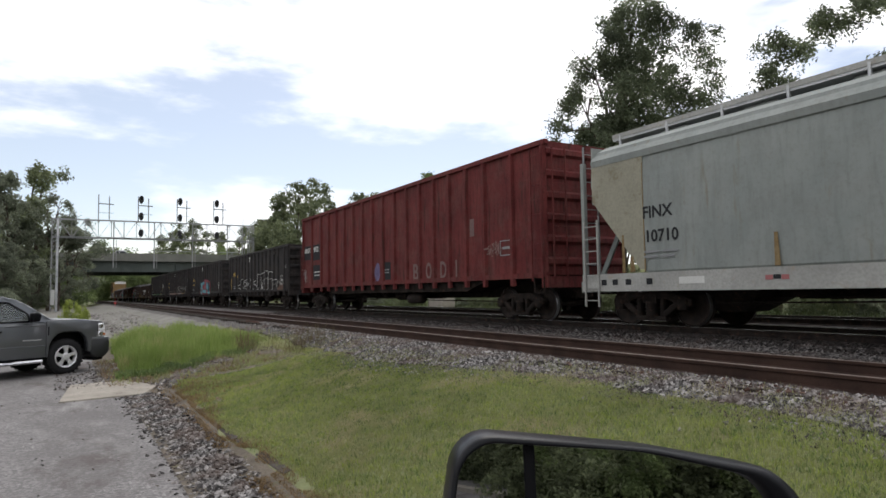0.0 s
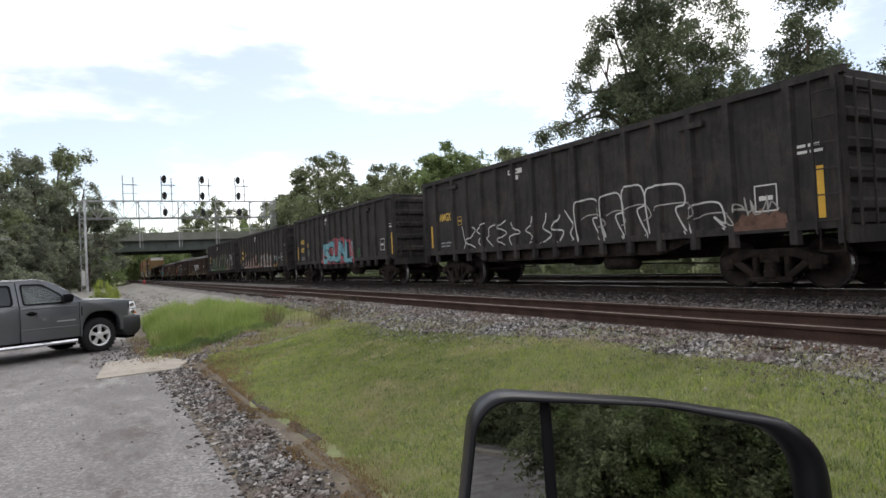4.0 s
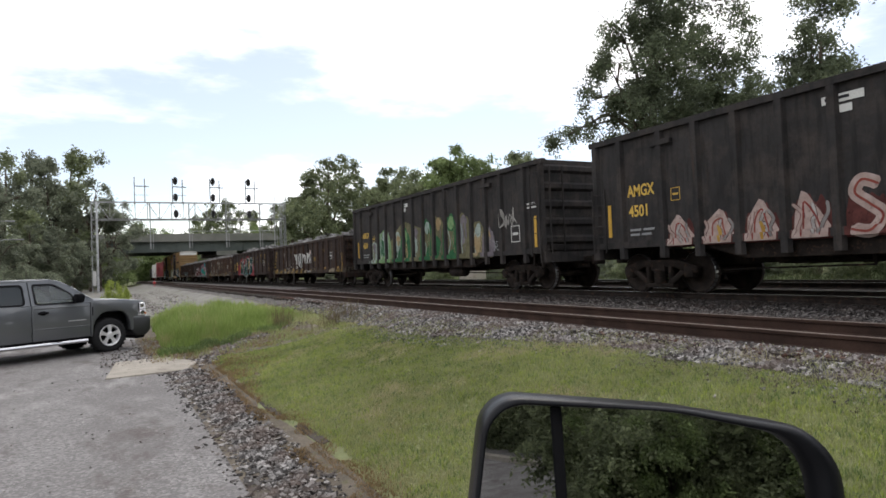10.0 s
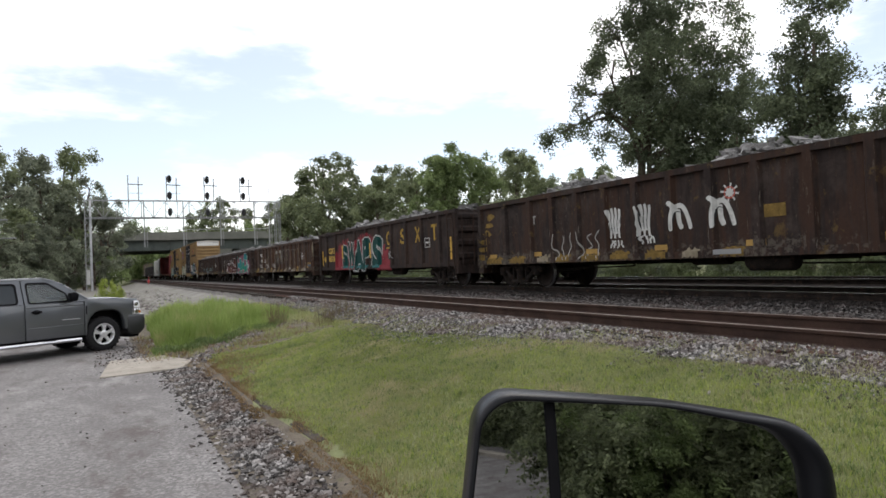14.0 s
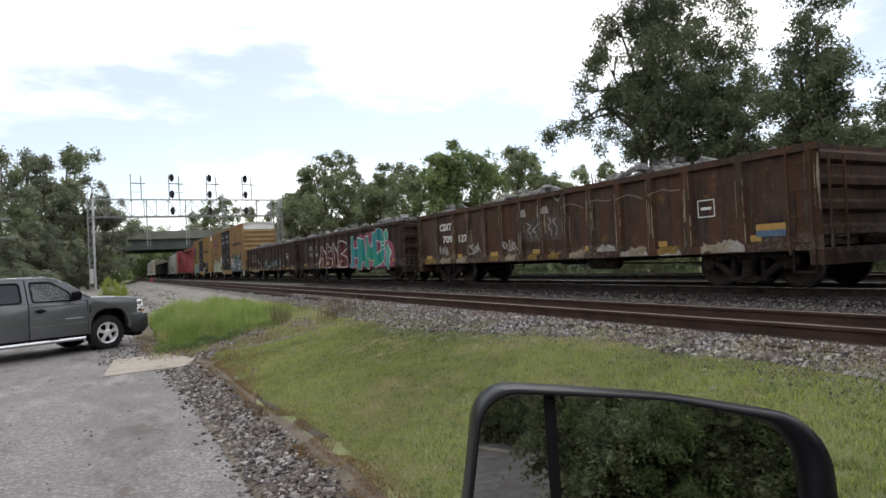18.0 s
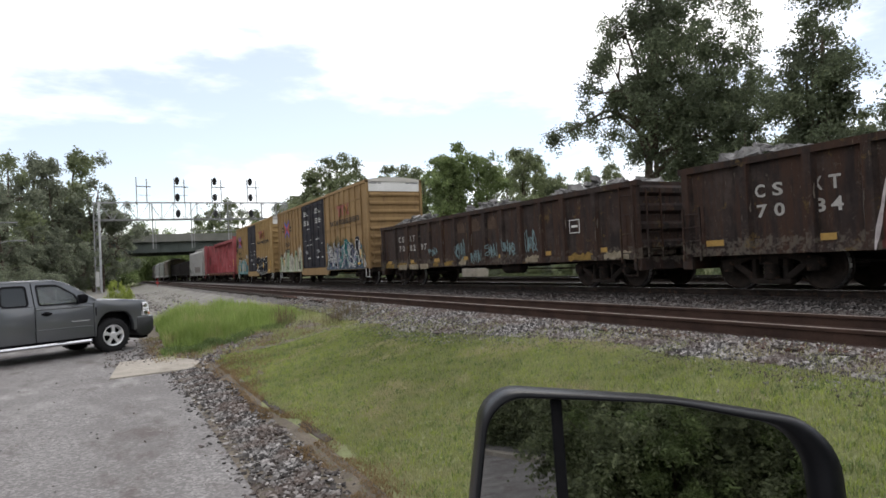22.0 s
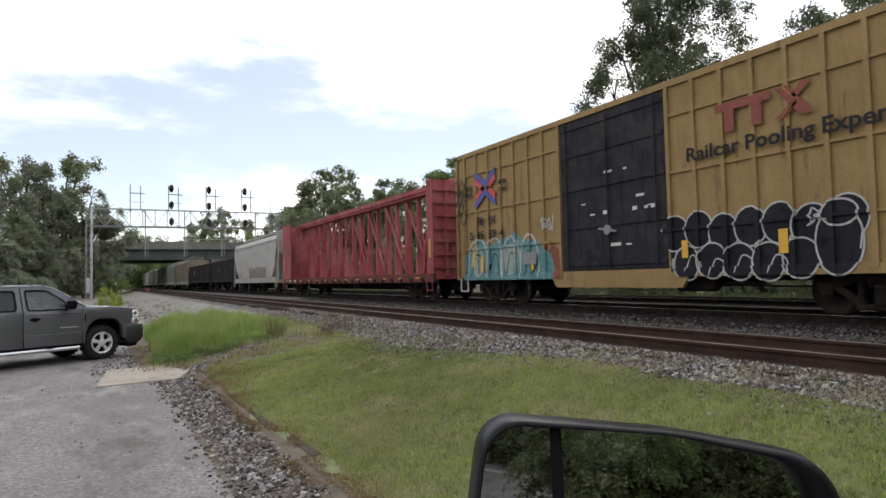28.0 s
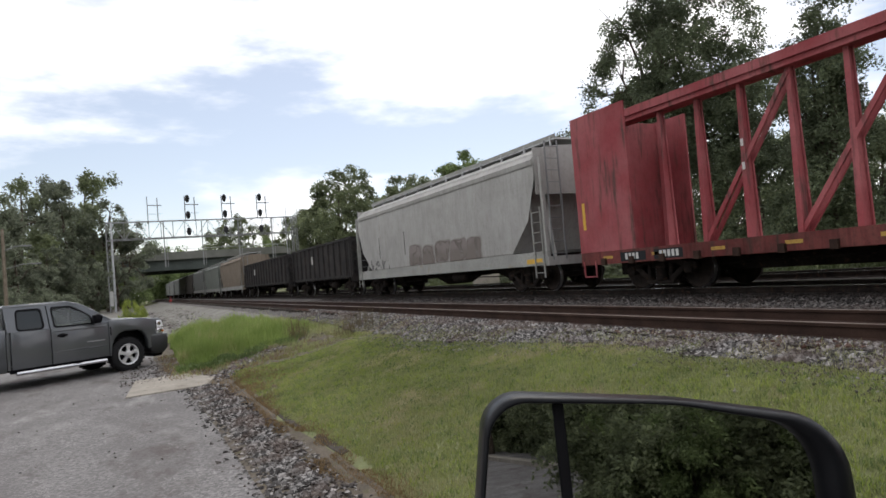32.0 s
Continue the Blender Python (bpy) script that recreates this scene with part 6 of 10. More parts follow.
def build_gondolas():
    white, grey_line = spray("white_spray", (0.40, 0.40, 0.385), (0.50, 0.50, 0.48)), spray("pale_grey_spray", (0.25, 0.24, 0.225), (0.36, 0.35, 0.33))
    # the tall red one
    c, m = gondola(-166.05, -145.65, 4.84, 1.18, 15, "red_gondola_paint", "tall red-brown gondola car with grimy ribbed sides", (), 0.35, OXIDE, 6, 0.22, gaps=(1.4, 1.4), post_w=0.15)
    h = 10.2
    panel(c, "black_patch", h - 1.3, h - 0.28, 2.62, 3.35, M["dark_letters"], label="black painted patch behind a number")
    panel(c, "black_patch", h - 2.72, h - 1.68, 2.55, 3.35, M["dark_letters"])
    panel(c, "black_patch", h - 2.72, h - 1.68, 1.55, 2.3, M["dark_letters"])
    lettering("number", "AMGX", 0.36, c, h - 0.36, 2.98, -HALF + 0.080, M["white"], 0.85)
    lettering("number", "9972", 0.36, c, h - 1.78, 2.98, -HALF + 0.080, M["white"])
    lines(c, h - 1.9, 1.92, 0.8, 2, M["white"], -HALF + 0.080, 0.16)
    for i, ch in enumerate("BODI"):
        lettering("sprayed_letter", ch, 0.80, c, -2.50 - 0.99 * i, 1.30, -HALF + 0.08, M["faded"], width=0.09 if ch == "I" else 0.40)
    tag(c, h - 0.18, h - 0.75, 1.55, 2.05, 3, white, 5, 0.013)
    tag(c, -7.3, -8.1, 1.95, 2.25, 6, spray("faded_white_spray", (0.19, 0.12, 0.11), (0.25, 0.17, 0.155)), 8, 0.012)
    blue = spray("faded_blue_spray", (0.10, 0.085, 0.16), (0.13, 0.11, 0.19), 3.0)
    coat(c, "sprayed_shape", [disc(0.62, 1.68, 0.27, 0.36, 18, 0.10, 2)], blue, 0.003, label="faded blue sprayed shape")
    panel(c, "black_patch", -0.62, 0.10, 1.35, 2.05, M["dark_letters"], -HALF + 0.094)
    lines(c, 0.0, 1.72, 0.5, 2, M["mast"], -HALF + 0.086)
    panel(c, "sign", -6.62, -6.38, 2.55, 3.1, M["faded"])
    for y in (2.8, -2.9, -5.75, 6.6, -9.2, 9.4):
        panel(c, "yellow_reflector", y - 0.35, y + 0.05, 1.20, 1.30, M["yellow"])
    stencil(c, -8.6, 1.85, 0.6, 0.45, M["mast"])
    # four black ones
    specs = [(-143.3, -127.8, None, "with white outlined sprayed strokes"),
             (-125.2, -109.9, "4502", "with a turquoise and pink sprayed piece"),
             (-108.0, -92.0, "4501", "with cream, grey and yellow sprayed shapes"),
             (-90.0, -74.25, "4501", "with a faded green and olive sprayed piece")]
    for i, (a, b, num, note) in enumerate(specs):
        c, m = gondola(a, b, 3.72, 1.08, 13, "black_gondola_paint", "black high-sided gondola car " + note, (), 0.25, SOOT, 5, 0.27, gaps=(0.85, 1.25))
        h = (b - a) / 2
        x = -HALF + 0.090
        lettering("number", "AMGX", 0.37, c, h - 1.20, 2.26, x, M["gold"], width=0.84)
        if num:
            lettering("number", num, 0.37, c, h - 1.22, 1.79, x, M["gold"], width=0.58)
        lines(c, h - 1.24, 1.45, 0.75, 2, M["mast"], x)
        stencil(c, h - 2.75, 2.04, 0.25, 0.28, M["gold"], x)
        panel(c, "yellow_stripe", h - 0.62, h - 0.51, 1.34, 2.13, M["yellow"], x)
        panel(c, "yellow_stripe", -h + 0.46, -h + 0.58, 1.25, 2.15, M["yellow"], x)
        panel(c, "data_plate", 1.40, 2.10, 3.30, 3.44, M["white"], x)
        panel(c, "data_plate", 1.60, 1.95, 3.12, 3.25, M["white"], x)
        lines(c, 2.04, 3.35, 0.58, 1, M["dark_letters"], x - 0.008)
        stencil(c, -h + 1.32, 1.45, 0.46, 0.5, M["white"], x)
        lines(c, -h + 0.95, 2.5, 0.5, 2, M["white"], x)
        for y in (h - 2.5, -h + 2.9):
            part("side_gusset", Geo().box(-HALF - 0.004, -HALF + 0.1, y - 0.1, y + 0.5, 3.3, 3.42), m, c)
        if i == 0:
            rust = spray("brown_spray", (0.10, 0.06, 0.045), (0.15, 0.09, 0.07))
            wild_strokes(c, 5.4, 0.9, 1.15, 2.05, 7, None, white, 0.0, 0.020, 5)
            wild_strokes(c, 0.6, -0.9, 1.12, 2.1, 3, None, white, 0.0, 0.022, 9)
            for k, (ya, yb, za, zb) in enumerate(((-1.0, -1.75, 1.15, 2.2), (-1.95, -2.55, 1.12, 2.25), (-2.62, -3.25, 1.15, 2.35), (-3.35, -4.35, 1.12, 2.25), (-4.55, -5.3, 1.15, 1.75))):
                pts = [(ya, za), (ya + 0.10, zb - 0.15), (ya - 0.2, zb), (yb + 0.1, zb - 0.05), (yb, zb - 0.45), (yb + 0.25, (za + zb) / 2), (yb - 0.05, za + 0.02)]
                coat(c, "sprayed_outline", ribbon(curve_through(pts, 5), 0.020), white, 0.006)
                coat(c, "sprayed_outline", ribbon(curve_through([(p[0] - 0.30 * (0.5 - (p[1] - za) / (zb - za)) * 0.5 + (ya - yb) * -0.28, za + (p[1] - za) * 0.62) for p in pts[1:6]], 4), 0.014), grey_line, 0.006)
            cloud(c, -5.55, -6.6, 1.12, 1.5, 0.15, rust, 4)
            tag(c, -5.5, -6.4, 1.45, 1.68, 4, grey_line, 14, 0.014)
        if i == 1:
            pink, sky_blue = spray("pink_spray", (0.30, 0.085, 0.10), (0.22, 0.06, 0.075), 2.0), spray("turquoise_spray", (0.115, 0.25, 0.30), (0.16, 0.31, 0.34), 2.2)
            ink, pale = spray("dark_teal_spray", (0.012, 0.04, 0.05), (0.02, 0.06, 0.07)), spray("pale_aqua_spray", (0.27, 0.36, 0.36), (0.32, 0.40, 0.40))
            cloud(c, 2.35, -2.75, 0.98, 2.33, 0.18, pink, 7, label="pink sprayed cloud behind a piece")
            block_letters(c, "SCUNL", ((2.05, 1.12, 1.04, 2.12), (1.20, 0.30, 1.08, 2.12), (0.40, -0.62, 1.02, 2.10), (-0.55, -1.60, 1.08, 2.22), (-1.50, -2.45, 1.00, 2.02)), sky_blue, ink, 0.055, 0.045, 0.06, 3)
            for k in range(10):
                y = 1.95 - 0.46 * k
                coat(c, "sprayed_highlight", ribbon(curve_through([(y, 1.15 + 0.1 * (k % 3)), (y - 0.10, 1.45), (y + 0.04, 1.75 + 0.1 * (k % 2))], 4), 0.028, 0.6), pale, 0.014)
            tag(c, -2.25, -2.62, 1.66, 1.98, 3, sky_blue, 21, 0.022)
            tag(c, -3.0, -3.6, 1.28, 1.58, 3, spray("green_spray", (0.04, 0.15, 0.06), (0.06, 0.2, 0.09)), 23, 0.018)
            tag(c, 5.1, 4.7, 1.45, 2.0, 2, M["mast"], 27, 0.016)
        if i == 2:
            cols = [spray(*q) for q in (("dull_grey_spray", (0.17, 0.16, 0.155), (0.25, 0.24, 0.23)), ("ochre_spray", (0.30, 0.17, 0.035), (0.36, 0.23, 0.06)), ("dull_red_spray", (0.17, 0.035, 0.03), (0.22, 0.06, 0.045)), ("cream_spray", (0.34, 0.27, 0.20), (0.40, 0.33, 0.26)))]
            backing = spray("brown_red_spray", (0.060, 0.020, 0.018), (0.10, 0.034, 0.030), 3.0)
            chalk = spray("chalk_grey_spray", (0.25, 0.235, 0.225), (0.36, 0.345, 0.33), 5.0)
            rosy = spray("rosy_cream_spray", (0.30, 0.225, 0.20), (0.38, 0.30, 0.275), 5.0)
            posts_at = sorted(RELIEF[c.name][1], reverse=True)
            bays = [((p + q) / 2, (p - q) / 2 - 0.08) for p, q in zip(posts_at, posts_at[1:]) if p - q > 0.5 and (p + q) / 2 < 5.95]
            for k, (y, w) in enumerate(bays[:10]):
                tall = (1.78, 1.80, 1.90, 1.95, 2.0, 1.7, 2.05, 2.15, 2.12, 1.98)[k]
                cloud(c, y + w, y - w, 1.03, tall - (0.25 if k < 6 else -0.05), 0.22, backing, 90 + k, posts=False)
                if k < 4:  # a leaning wedge with red lines
                    lean = (0.10, -0.02, 0.04, 0.16)[k]
                    f = coat(c, "sprayed_shape", [[(y + 0.85 * w, 1.06), (y + 0.75 * w, 1.5), (y + lean, tall - 0.05), (y + lean - 0.10, tall - 0.10), (y - 0.85 * w, 1.25), (y - 0.80 * w, 1.06)]], rosy, 0.004, posts=False)
                    coat(c, "red_line", ribbon(curve_through([(y + 0.4 * w, 1.08), (y + 0.35 * w, 1.45), (y + lean - 0.05, tall - 0.25), (y - 0.25 * w, 1.40), (y - 0.45 * w, 1.10)], 4), 0.017), cols[2], 0.008, f, posts=False)
                    if k in (1, 2):
                        coat(c, "yellow_stroke", ribbon([(y - 0.05, 1.08), (y - 0.02, 1.30), (y + 0.03, 1.42)], 0.045), cols[1], 0.010, f, posts=False)
                    wild_strokes(c, y + 0.9 * w, y - 0.9 * w, 1.07, tall - 0.22, 3, [rosy, chalk, cols[0]], backing, 0.030, 0.012, 200 + k, False, 4)
                elif k == 4:
                    path = curve_through([(y - 0.18, 1.86), (y + 0.08, 1.96), (y + 0.20, 1.76), (y - 0.02, 1.56), (y - 0.22, 1.36), (y - 0.05, 1.12), (y + 0.25, 1.16)], 5)
                    f = coat(c, "sprayed_shape", ribbon(path, 0.11), rosy, 0.004, posts=False)
                    coat(c, "red_line", ribbon(path, 0.020), cols[2], 0.009, f, posts=False)
                elif k == 5:
                    f = coat(c, "sprayed_shape", [disc(y + 0.15, 1.22, 0.20, 0.15, 14, 0.1, 3)], rosy, 0.004, posts=False)
                    coat(c, "yellow_stroke", ribbon(curve_through([(y - 0.1, 1.08), (y - 0.02, 1.35), (y - 0.12, 1.62)], 4), 0.07), cols[1], 0.007, f, posts=False)
                elif k == 6:  # a wheel
                    f = coat(c, "sprayed_shape", [disc(y, 1.54, w, 0.46, 24, 0.06, 4)], chalk, 0.004, posts=False)
                    coat(c, "dark_disc", [disc(y - 0.04, 1.52, 0.6 * w, 0.27, 20, 0.05, 5)], backing, 0.007, f, posts=False)
                    for q in range(6):
                        a = math.pi * q / 3 + 0.2
                        coat(c, "white_stroke", ribbon([(y - 0.04, 1.52), (y - 0.04 + 0.55 * w * math.cos(a), 1.52 + 0.25 * math.sin(a))], 0.026), chalk, 0.0095 + 0.0004 * q, f, posts=False)
                else:  # angular slabs
                    f = coat(c, "sprayed_shape", [[(y + w, 1.05), (y + 0.9 * w, tall - 0.2), (y + 0.2 * w, tall), (y + 0.05 * w, 1.55)], [(y + 0.05 * w, 1.55), (y + 0.2 * w, tall - 0.25), (y - 0.9 * w, tall - 0.35 * (k % 2) - 0.1), (y - 0.5 * w, 1.45)], [(y + 0.3 * w, 1.06), (y + 0.05 * w, 1.55), (y - 0.5 * w, 1.45), (y - w, 1.06)]], chalk, 0.004, posts=False)
                    coat(c, "yellow_stroke", ribbon([(y - 0.1, 1.10), (y - 0.03, 1.36), (y - 0.06, 1.55)], 0.06), cols[1], 0.007, f, posts=False)
                    coat(c, "red_line", ribbon(curve_through([(y + 0.7 * w, 1.15), (y + 0.3 * w, 1.6), (y - 0.2 * w, 1.35), (y - 0.7 * w, 1.7)], 4), 0.022), cols[2], 0.0095, f, posts=False)
                    coat(c, "white_stroke", ribbon(curve_through([(y + 0.9 * w, 1.1), (y + 0.6 * w, tall - 0.1), (y, 1.5), (y - 0.6 * w, tall)], 4), 0.016), white, 0.012, f, posts=False)
                    wild_strokes(c, y + 0.9 * w, y - 0.9 * w, 1.08, tall - 0.15, 3, [cols[0], chalk, cols[3]], M["dark_letters"], 0.040, 0.010, 210 + k, False, 5)
            cloud(c, -4.42, -5.12, 1.06, 1.50, 0.1, cols[1], 12, posts=False)
            cloud(c, -4.45, -5.05, 1.42, 1.72, 0.1, spray("sky_blue_spray", (0.06, 0.18, 0.22), (0.09, 0.24, 0.28)), 13, posts=False)
            tag(c, -4.40, -5.10, 1.60, 1.84, 6, white, 31, 0.012)
            tag(c, -5.40, -6.2, 1.55, 1.75, 6, M["mast"], 33, 0.008)
        if i == 3:
            cols = {q[0]: spray("faded_" + q[0], q[1], q[2], 2.5) for q in (("green", (0.018, 0.085, 0.035), (0.03, 0.12, 0.05)), ("olive", (0.095, 0.092, 0.05), (0.14, 0.13, 0.075)), ("light_green", (0.12, 0.22, 0.09), (0.17, 0.27, 0.13)), ("pale", (0.22, 0.28, 0.25), (0.30, 0.35, 0.32)), ("mauve", (0.12, 0.105, 0.12), (0.17, 0.15, 0.165)), ("tan", (0.26, 0.19, 0.10), (0.32, 0.25, 0.15)))}
            bays = ((5.55, 4.95, 2.05, "pale", "olive"), (4.75, 3.45, 2.50, "light_green", "green"), (2.90, 2.15, 2.25, "green", "pale"), (2.05, 1.45, 2.40, "green", "tan"), (1.05, 0.45, 2.45, "olive", "pale"), (0.15, -0.66, 2.60, "green", "olive"), (-0.82, -1.58, 2.68, "olive", "green"), (-1.75, -2.58, 2.65, "green", "olive"), (-2.66, -3.50, 2.62, "olive", "mauve"), (-3.72, -4.42, 2.25, "olive", "tan"), (-4.52, -4.95, 2.0, "mauve", "pale"))
            cloud(c, 5.6, -5.0, 1.02, 2.28, 0.45, cols["olive"], 18, posts=False)
            for k, (ya, yb, zt, c1, c2) in enumerate(bays):
                mid, half = (ya + yb) / 2, (ya - yb) / 2
                cloud(c, ya + 0.2, yb - 0.2, 1.06, zt, 0.10, cols[c1], 20 + k, posts=False, lift=0.0035)
                coat(c, "sprayed_shape", [disc(mid + 0.05, 1.52 + 0.20 * (k % 3), half * 0.9, 0.40, 16, 0.12, k)], cols[c2], 0.005, posts=False)
                coat(c, "sprayed_shape", [disc(mid - 0.2 * half, zt - 0.30, half * 0.55, 0.22, 14, 0.15, 3 * k)], cols[("mauve", "pale", "tan", "light_green")[k % 4]], 0.006, posts=False)
                wild_strokes(c, ya - 0.06, yb + 0.06, 1.12, zt - 0.25, 2, [cols["pale"], cols[c1]], cols["tan" if k % 2 else "mauve"], 0.03, 0.014, 60 + k, False, 4)
            for k in range(6):
                y = 4.68 - 0.23 * k
                coat(c, "sprayed_stripe", ribbon([(y, 1.15), (y + 0.05, 2.0), (y - 0.02, 2.38)], 0.045, 0.5), cols["pale" if k % 2 else "green"], 0.009, posts=False)
            tag(c, -5.45, -6.4, 1.98, 2.38, 5, grey_line, 35, 0.022)
            wild_strokes(c, -4.9, -5.4, 1.2, 1.6, 2, None, M["mast"], 0.0, 0.014, 36)
    # loaded brown ones
    specs = [(-72.8, -56.8, 2.60, "with white sprayed figures and flaking paint"), (-55.4, -39.5, 2.68, "with a teal, white and red sprayed piece"), (-38.2, -22.3, 2.55, "with patched paint and white tags"), (-20.9, -5.2, 2.55, "with a green and pink sprayed piece"), (-4.0, 11.9, 2.52, "with a row of small pale blue tags")]
    nums = [None, None, None, "7084", "708297"]
    faint = spray("faint_grey_paint", (0.07, 0.06, 0.05), (0.14, 0.12, 0.10), 6.0)
    cream, ochre = spray("worn_cream_paint", (0.17, 0.145, 0.10), (0.25, 0.215, 0.16), 5.0), spray("worn_ochre_paint", (0.13, 0.085, 0.025), (0.19, 0.125, 0.035), 5.0)
    for i, (a, b, top, note) in enumerate(specs):
        c, m = gondola(a, b, top, 0.72, 10 if i == 1 else 11, "brown_gondola_paint", "rusty brown gondola car " + note, (), 0.75 if i != 1 else 0.6, RUSTED if i == 2 else BROWN, 4, 0.02, gaps=(1.2,) if i == 1 else (1.4, 1.28), load=60 + i, post_w=0.2)
        h = (b - a) / 2
        x = -HALF + 0.090
        spots = sorted(RELIEF[c.name][1])
        if i == 2:
            for yy, zz, word, w in ((6.24, 1.90, "CSXT", 0.88), (6.02, 1.46, "709", 0.70), (4.92, 1.44, "127", 0.58)):
                lettering("number", word, 0.34, c, yy, zz, x, M["white"], width=w)
        if i == 1:
            for yy, zz, word, w in ((6.42, 1.58, "CSXT", 1.05), (7.25, 1.16, "48", 0.50), (6.40, 1.16, "8018", 0.95)):
                lettering("number", word, 0.42, c, yy, zz, x, M["gold"], width=w)
        if nums[i]:
            for yy, zz, word in ((6.10, 1.78, "C"), (5.74, 1.78, "S"), (4.99, 1.78, "X"), (4.68, 1.78, "T"), *((yy, 1.40, d) for yy, d in zip((6.08, 5.72, 4.97, 4.66, 3.95, 3.64), nums[i]))):
                lettering("number", word, 0.33, c, yy, zz, x, grey_line, width=0.21)
        for k in range(0 if i == 1 else 7):
            y = -h + 1.2 + (2 * h - 2.2) * k / 6
            panel(c, "yellow_reflector", y, y + 0.42, 0.90, 1.02, M["yellow" if i == 1 else "old_yellow"])
        panel(c, "yellow_stripe", h - 0.55, h - 0.44, 0.95, 1.75, M["yellow"] if i == 1 else M["rail"], x)
        panel(c, "yellow_stripe", -h + 0.5, -h + 0.61, 0.95, 1.75, M["yellow"] if i in (0, 1) else M["rail"], x)
        stencil(c, -h + 2.2, 1.45, 0.42, 0.36, M["white"], x)
        rng = random.Random(300 + i)
        if i != 1:  # old paint left on the sill between the posts, and thin white runs beside them
            for p, q in zip(spots, spots[1:]):
                if q - p > 0.5 and rng.random() < (0.8 if i in (0, 2) else 0.5) and not (i == 3 and q < 0.2):
                    lo, hi = p + 0.14 + 0.2 * rng.random(), q - 0.14 - 0.2 * rng.random()
                    n = 9
                    tops = [0.86 + 0.10 * rng.random() for _ in range(n + 1)]
                    coat(c, "worn_paint", [[(lo + (hi - lo) * k / n, 0.70 + 0.06 * rng.random()), (lo + (hi - lo) * (k + 1) / n, 0.70 + 0.06 * rng.random()), (lo + (hi - lo) * (k + 1) / n, tops[k + 1]), (lo + (hi - lo) * k / n, tops[k])] for k in range(n)], cream if rng.random() < (0.75 if i == 2 else 0.4) else ochre, 0.004)
                for _ in range((0, 1, 1, 2)[rng.randrange(4)] if i == 0 else (2, 3, 4, 5)[rng.randrange(4)] if i == 2 else (1, 1, 2, 3)[rng.randrange(4)]):
                    y = p + rng.uniform(-0.16, 0.16)
                    z = rng.uniform(0.8, 1.7)
                    long = 0.7 if i == 2 else 0.12 + 0.3 * rng.random()
                    coat(c, "paint_run", ribbon([(y, z), (y + 0.006, z + 0.45 * long), (y - 0.004, z + long)], rng.uniform(0.006, 0.020 if i == 2 else 0.012), 0.6), cream if i == 2 else faint, rng.uniform(0.005, 0.008))
        if i == 0:
            for k, yy in enumerate((1.75, 0.80, -0.23, -1.28)):
                zc = 1.60
                if k < 2:  # upright, like a raised fist with fingers
                    f = coat(c, "sprayed_shape", [disc(yy, zc - 0.06, 0.19, 0.20, 18, 0.10, k)], white, 0.005, label="white sprayed shape with dark lines")
                    for q in (-0.155, -0.05, 0.055, 0.155):
                        coat(c, "white_stroke", ribbon(curve_through([(yy + q * 0.8, zc - 0.02), (yy + q * 1.1, zc + 0.2), (yy + q * 1.25 + 0.03, zc + 0.33 + 0.05 * math.cos(9 * q))], 4), 0.040), white, 0.0055, f)
                    for q in (-0.13, 0.0, 0.12):
                        coat(c, "white_stroke", ribbon([(yy + q, zc - 0.12), (yy + q * 1.15, zc - 0.36)], 0.055), white, 0.0055, f)
                        coat(c, "dark_line", ribbon(curve_through([(yy + q * 0.7, zc - 0.2), (yy + q * 0.8 + 0.02, zc), (yy + q, zc + 0.2)], 3), 0.011), M["dark_letters"], 0.010, f)
                else:  # four-legged, arched back
                    arch = [(yy + 0.20, zc - 0.30), (yy + 0.19, zc + 0.02), (yy + 0.08, zc + 0.22), (yy - 0.08, zc + 0.20), (yy - 0.20, zc - 0.02), (yy - 0.27, zc - 0.28)]
                    f = coat(c, "sprayed_shape", ribbon(curve_through(arch, 5), 0.052), white, 0.005, label="white sprayed shape with dark lines")
                    coat(c, "white_stroke", ribbon(curve_through([(yy + 0.04, zc + 0.16), (yy + 0.03, zc - 0.1), (yy - 0.04, zc - 0.26)], 4), 0.060), white, 0.0055, f)
                    coat(c, "white_stroke", ribbon(curve_through([(yy + 0.10, zc + 0.14), (yy + 0.20, zc + 0.30), (yy + 0.27, zc + 0.27)], 4), 0.050), white, 0.0055, f)
                    coat(c, "dark_line", ribbon(curve_through([(yy + 0.13, zc - 0.1), (yy + 0.1, zc + 0.1), (yy - 0.08, zc + 0.08)], 4), 0.010), M["dark_letters"], 0.010, f)
            for yy, zz in ((1.70, 1.10), (0.69, 1.16)):
                wild_strokes(c, yy + 0.24, yy - 0.24, zz - 0.11, zz + 0.11, 4, None, white, 0.0, 0.022, int(100 * yy))
            rays = [math.pi * k / 4 + 0.2 for k in range(8)]
            f = coat(c, "sprayed_shape", [disc(-1.47, 1.97, 0.085, 0.08, 12, 0.1, 3)], white, 0.004, label="ragged white star with red lines")
            for q in rays:
                coat(c, "white_ray", ribbon([(-1.47 + 0.06 * math.cos(q), 1.97 + 0.06 * math.sin(q)), (-1.47 + 0.21 * math.cos(q), 1.97 + 0.19 * math.sin(q))], 0.032), white, 0.0048, f)
            coat(c, "red_line", ribbon(curve_through([(-1.47 + 0.12 * math.cos(q), 1.97 + 0.11 * math.sin(q)) for q in rays + rays[:1]], 3), 0.012), M["red_letters"], 0.007, f)
            for ya, yb in ((4.15, 3.35), (3.1, 2.2)):
                wild_strokes(c, ya, yb, 0.70, 1.55, 3, None, grey_line, 0.0, 0.017, int(10 * ya), True, 5)
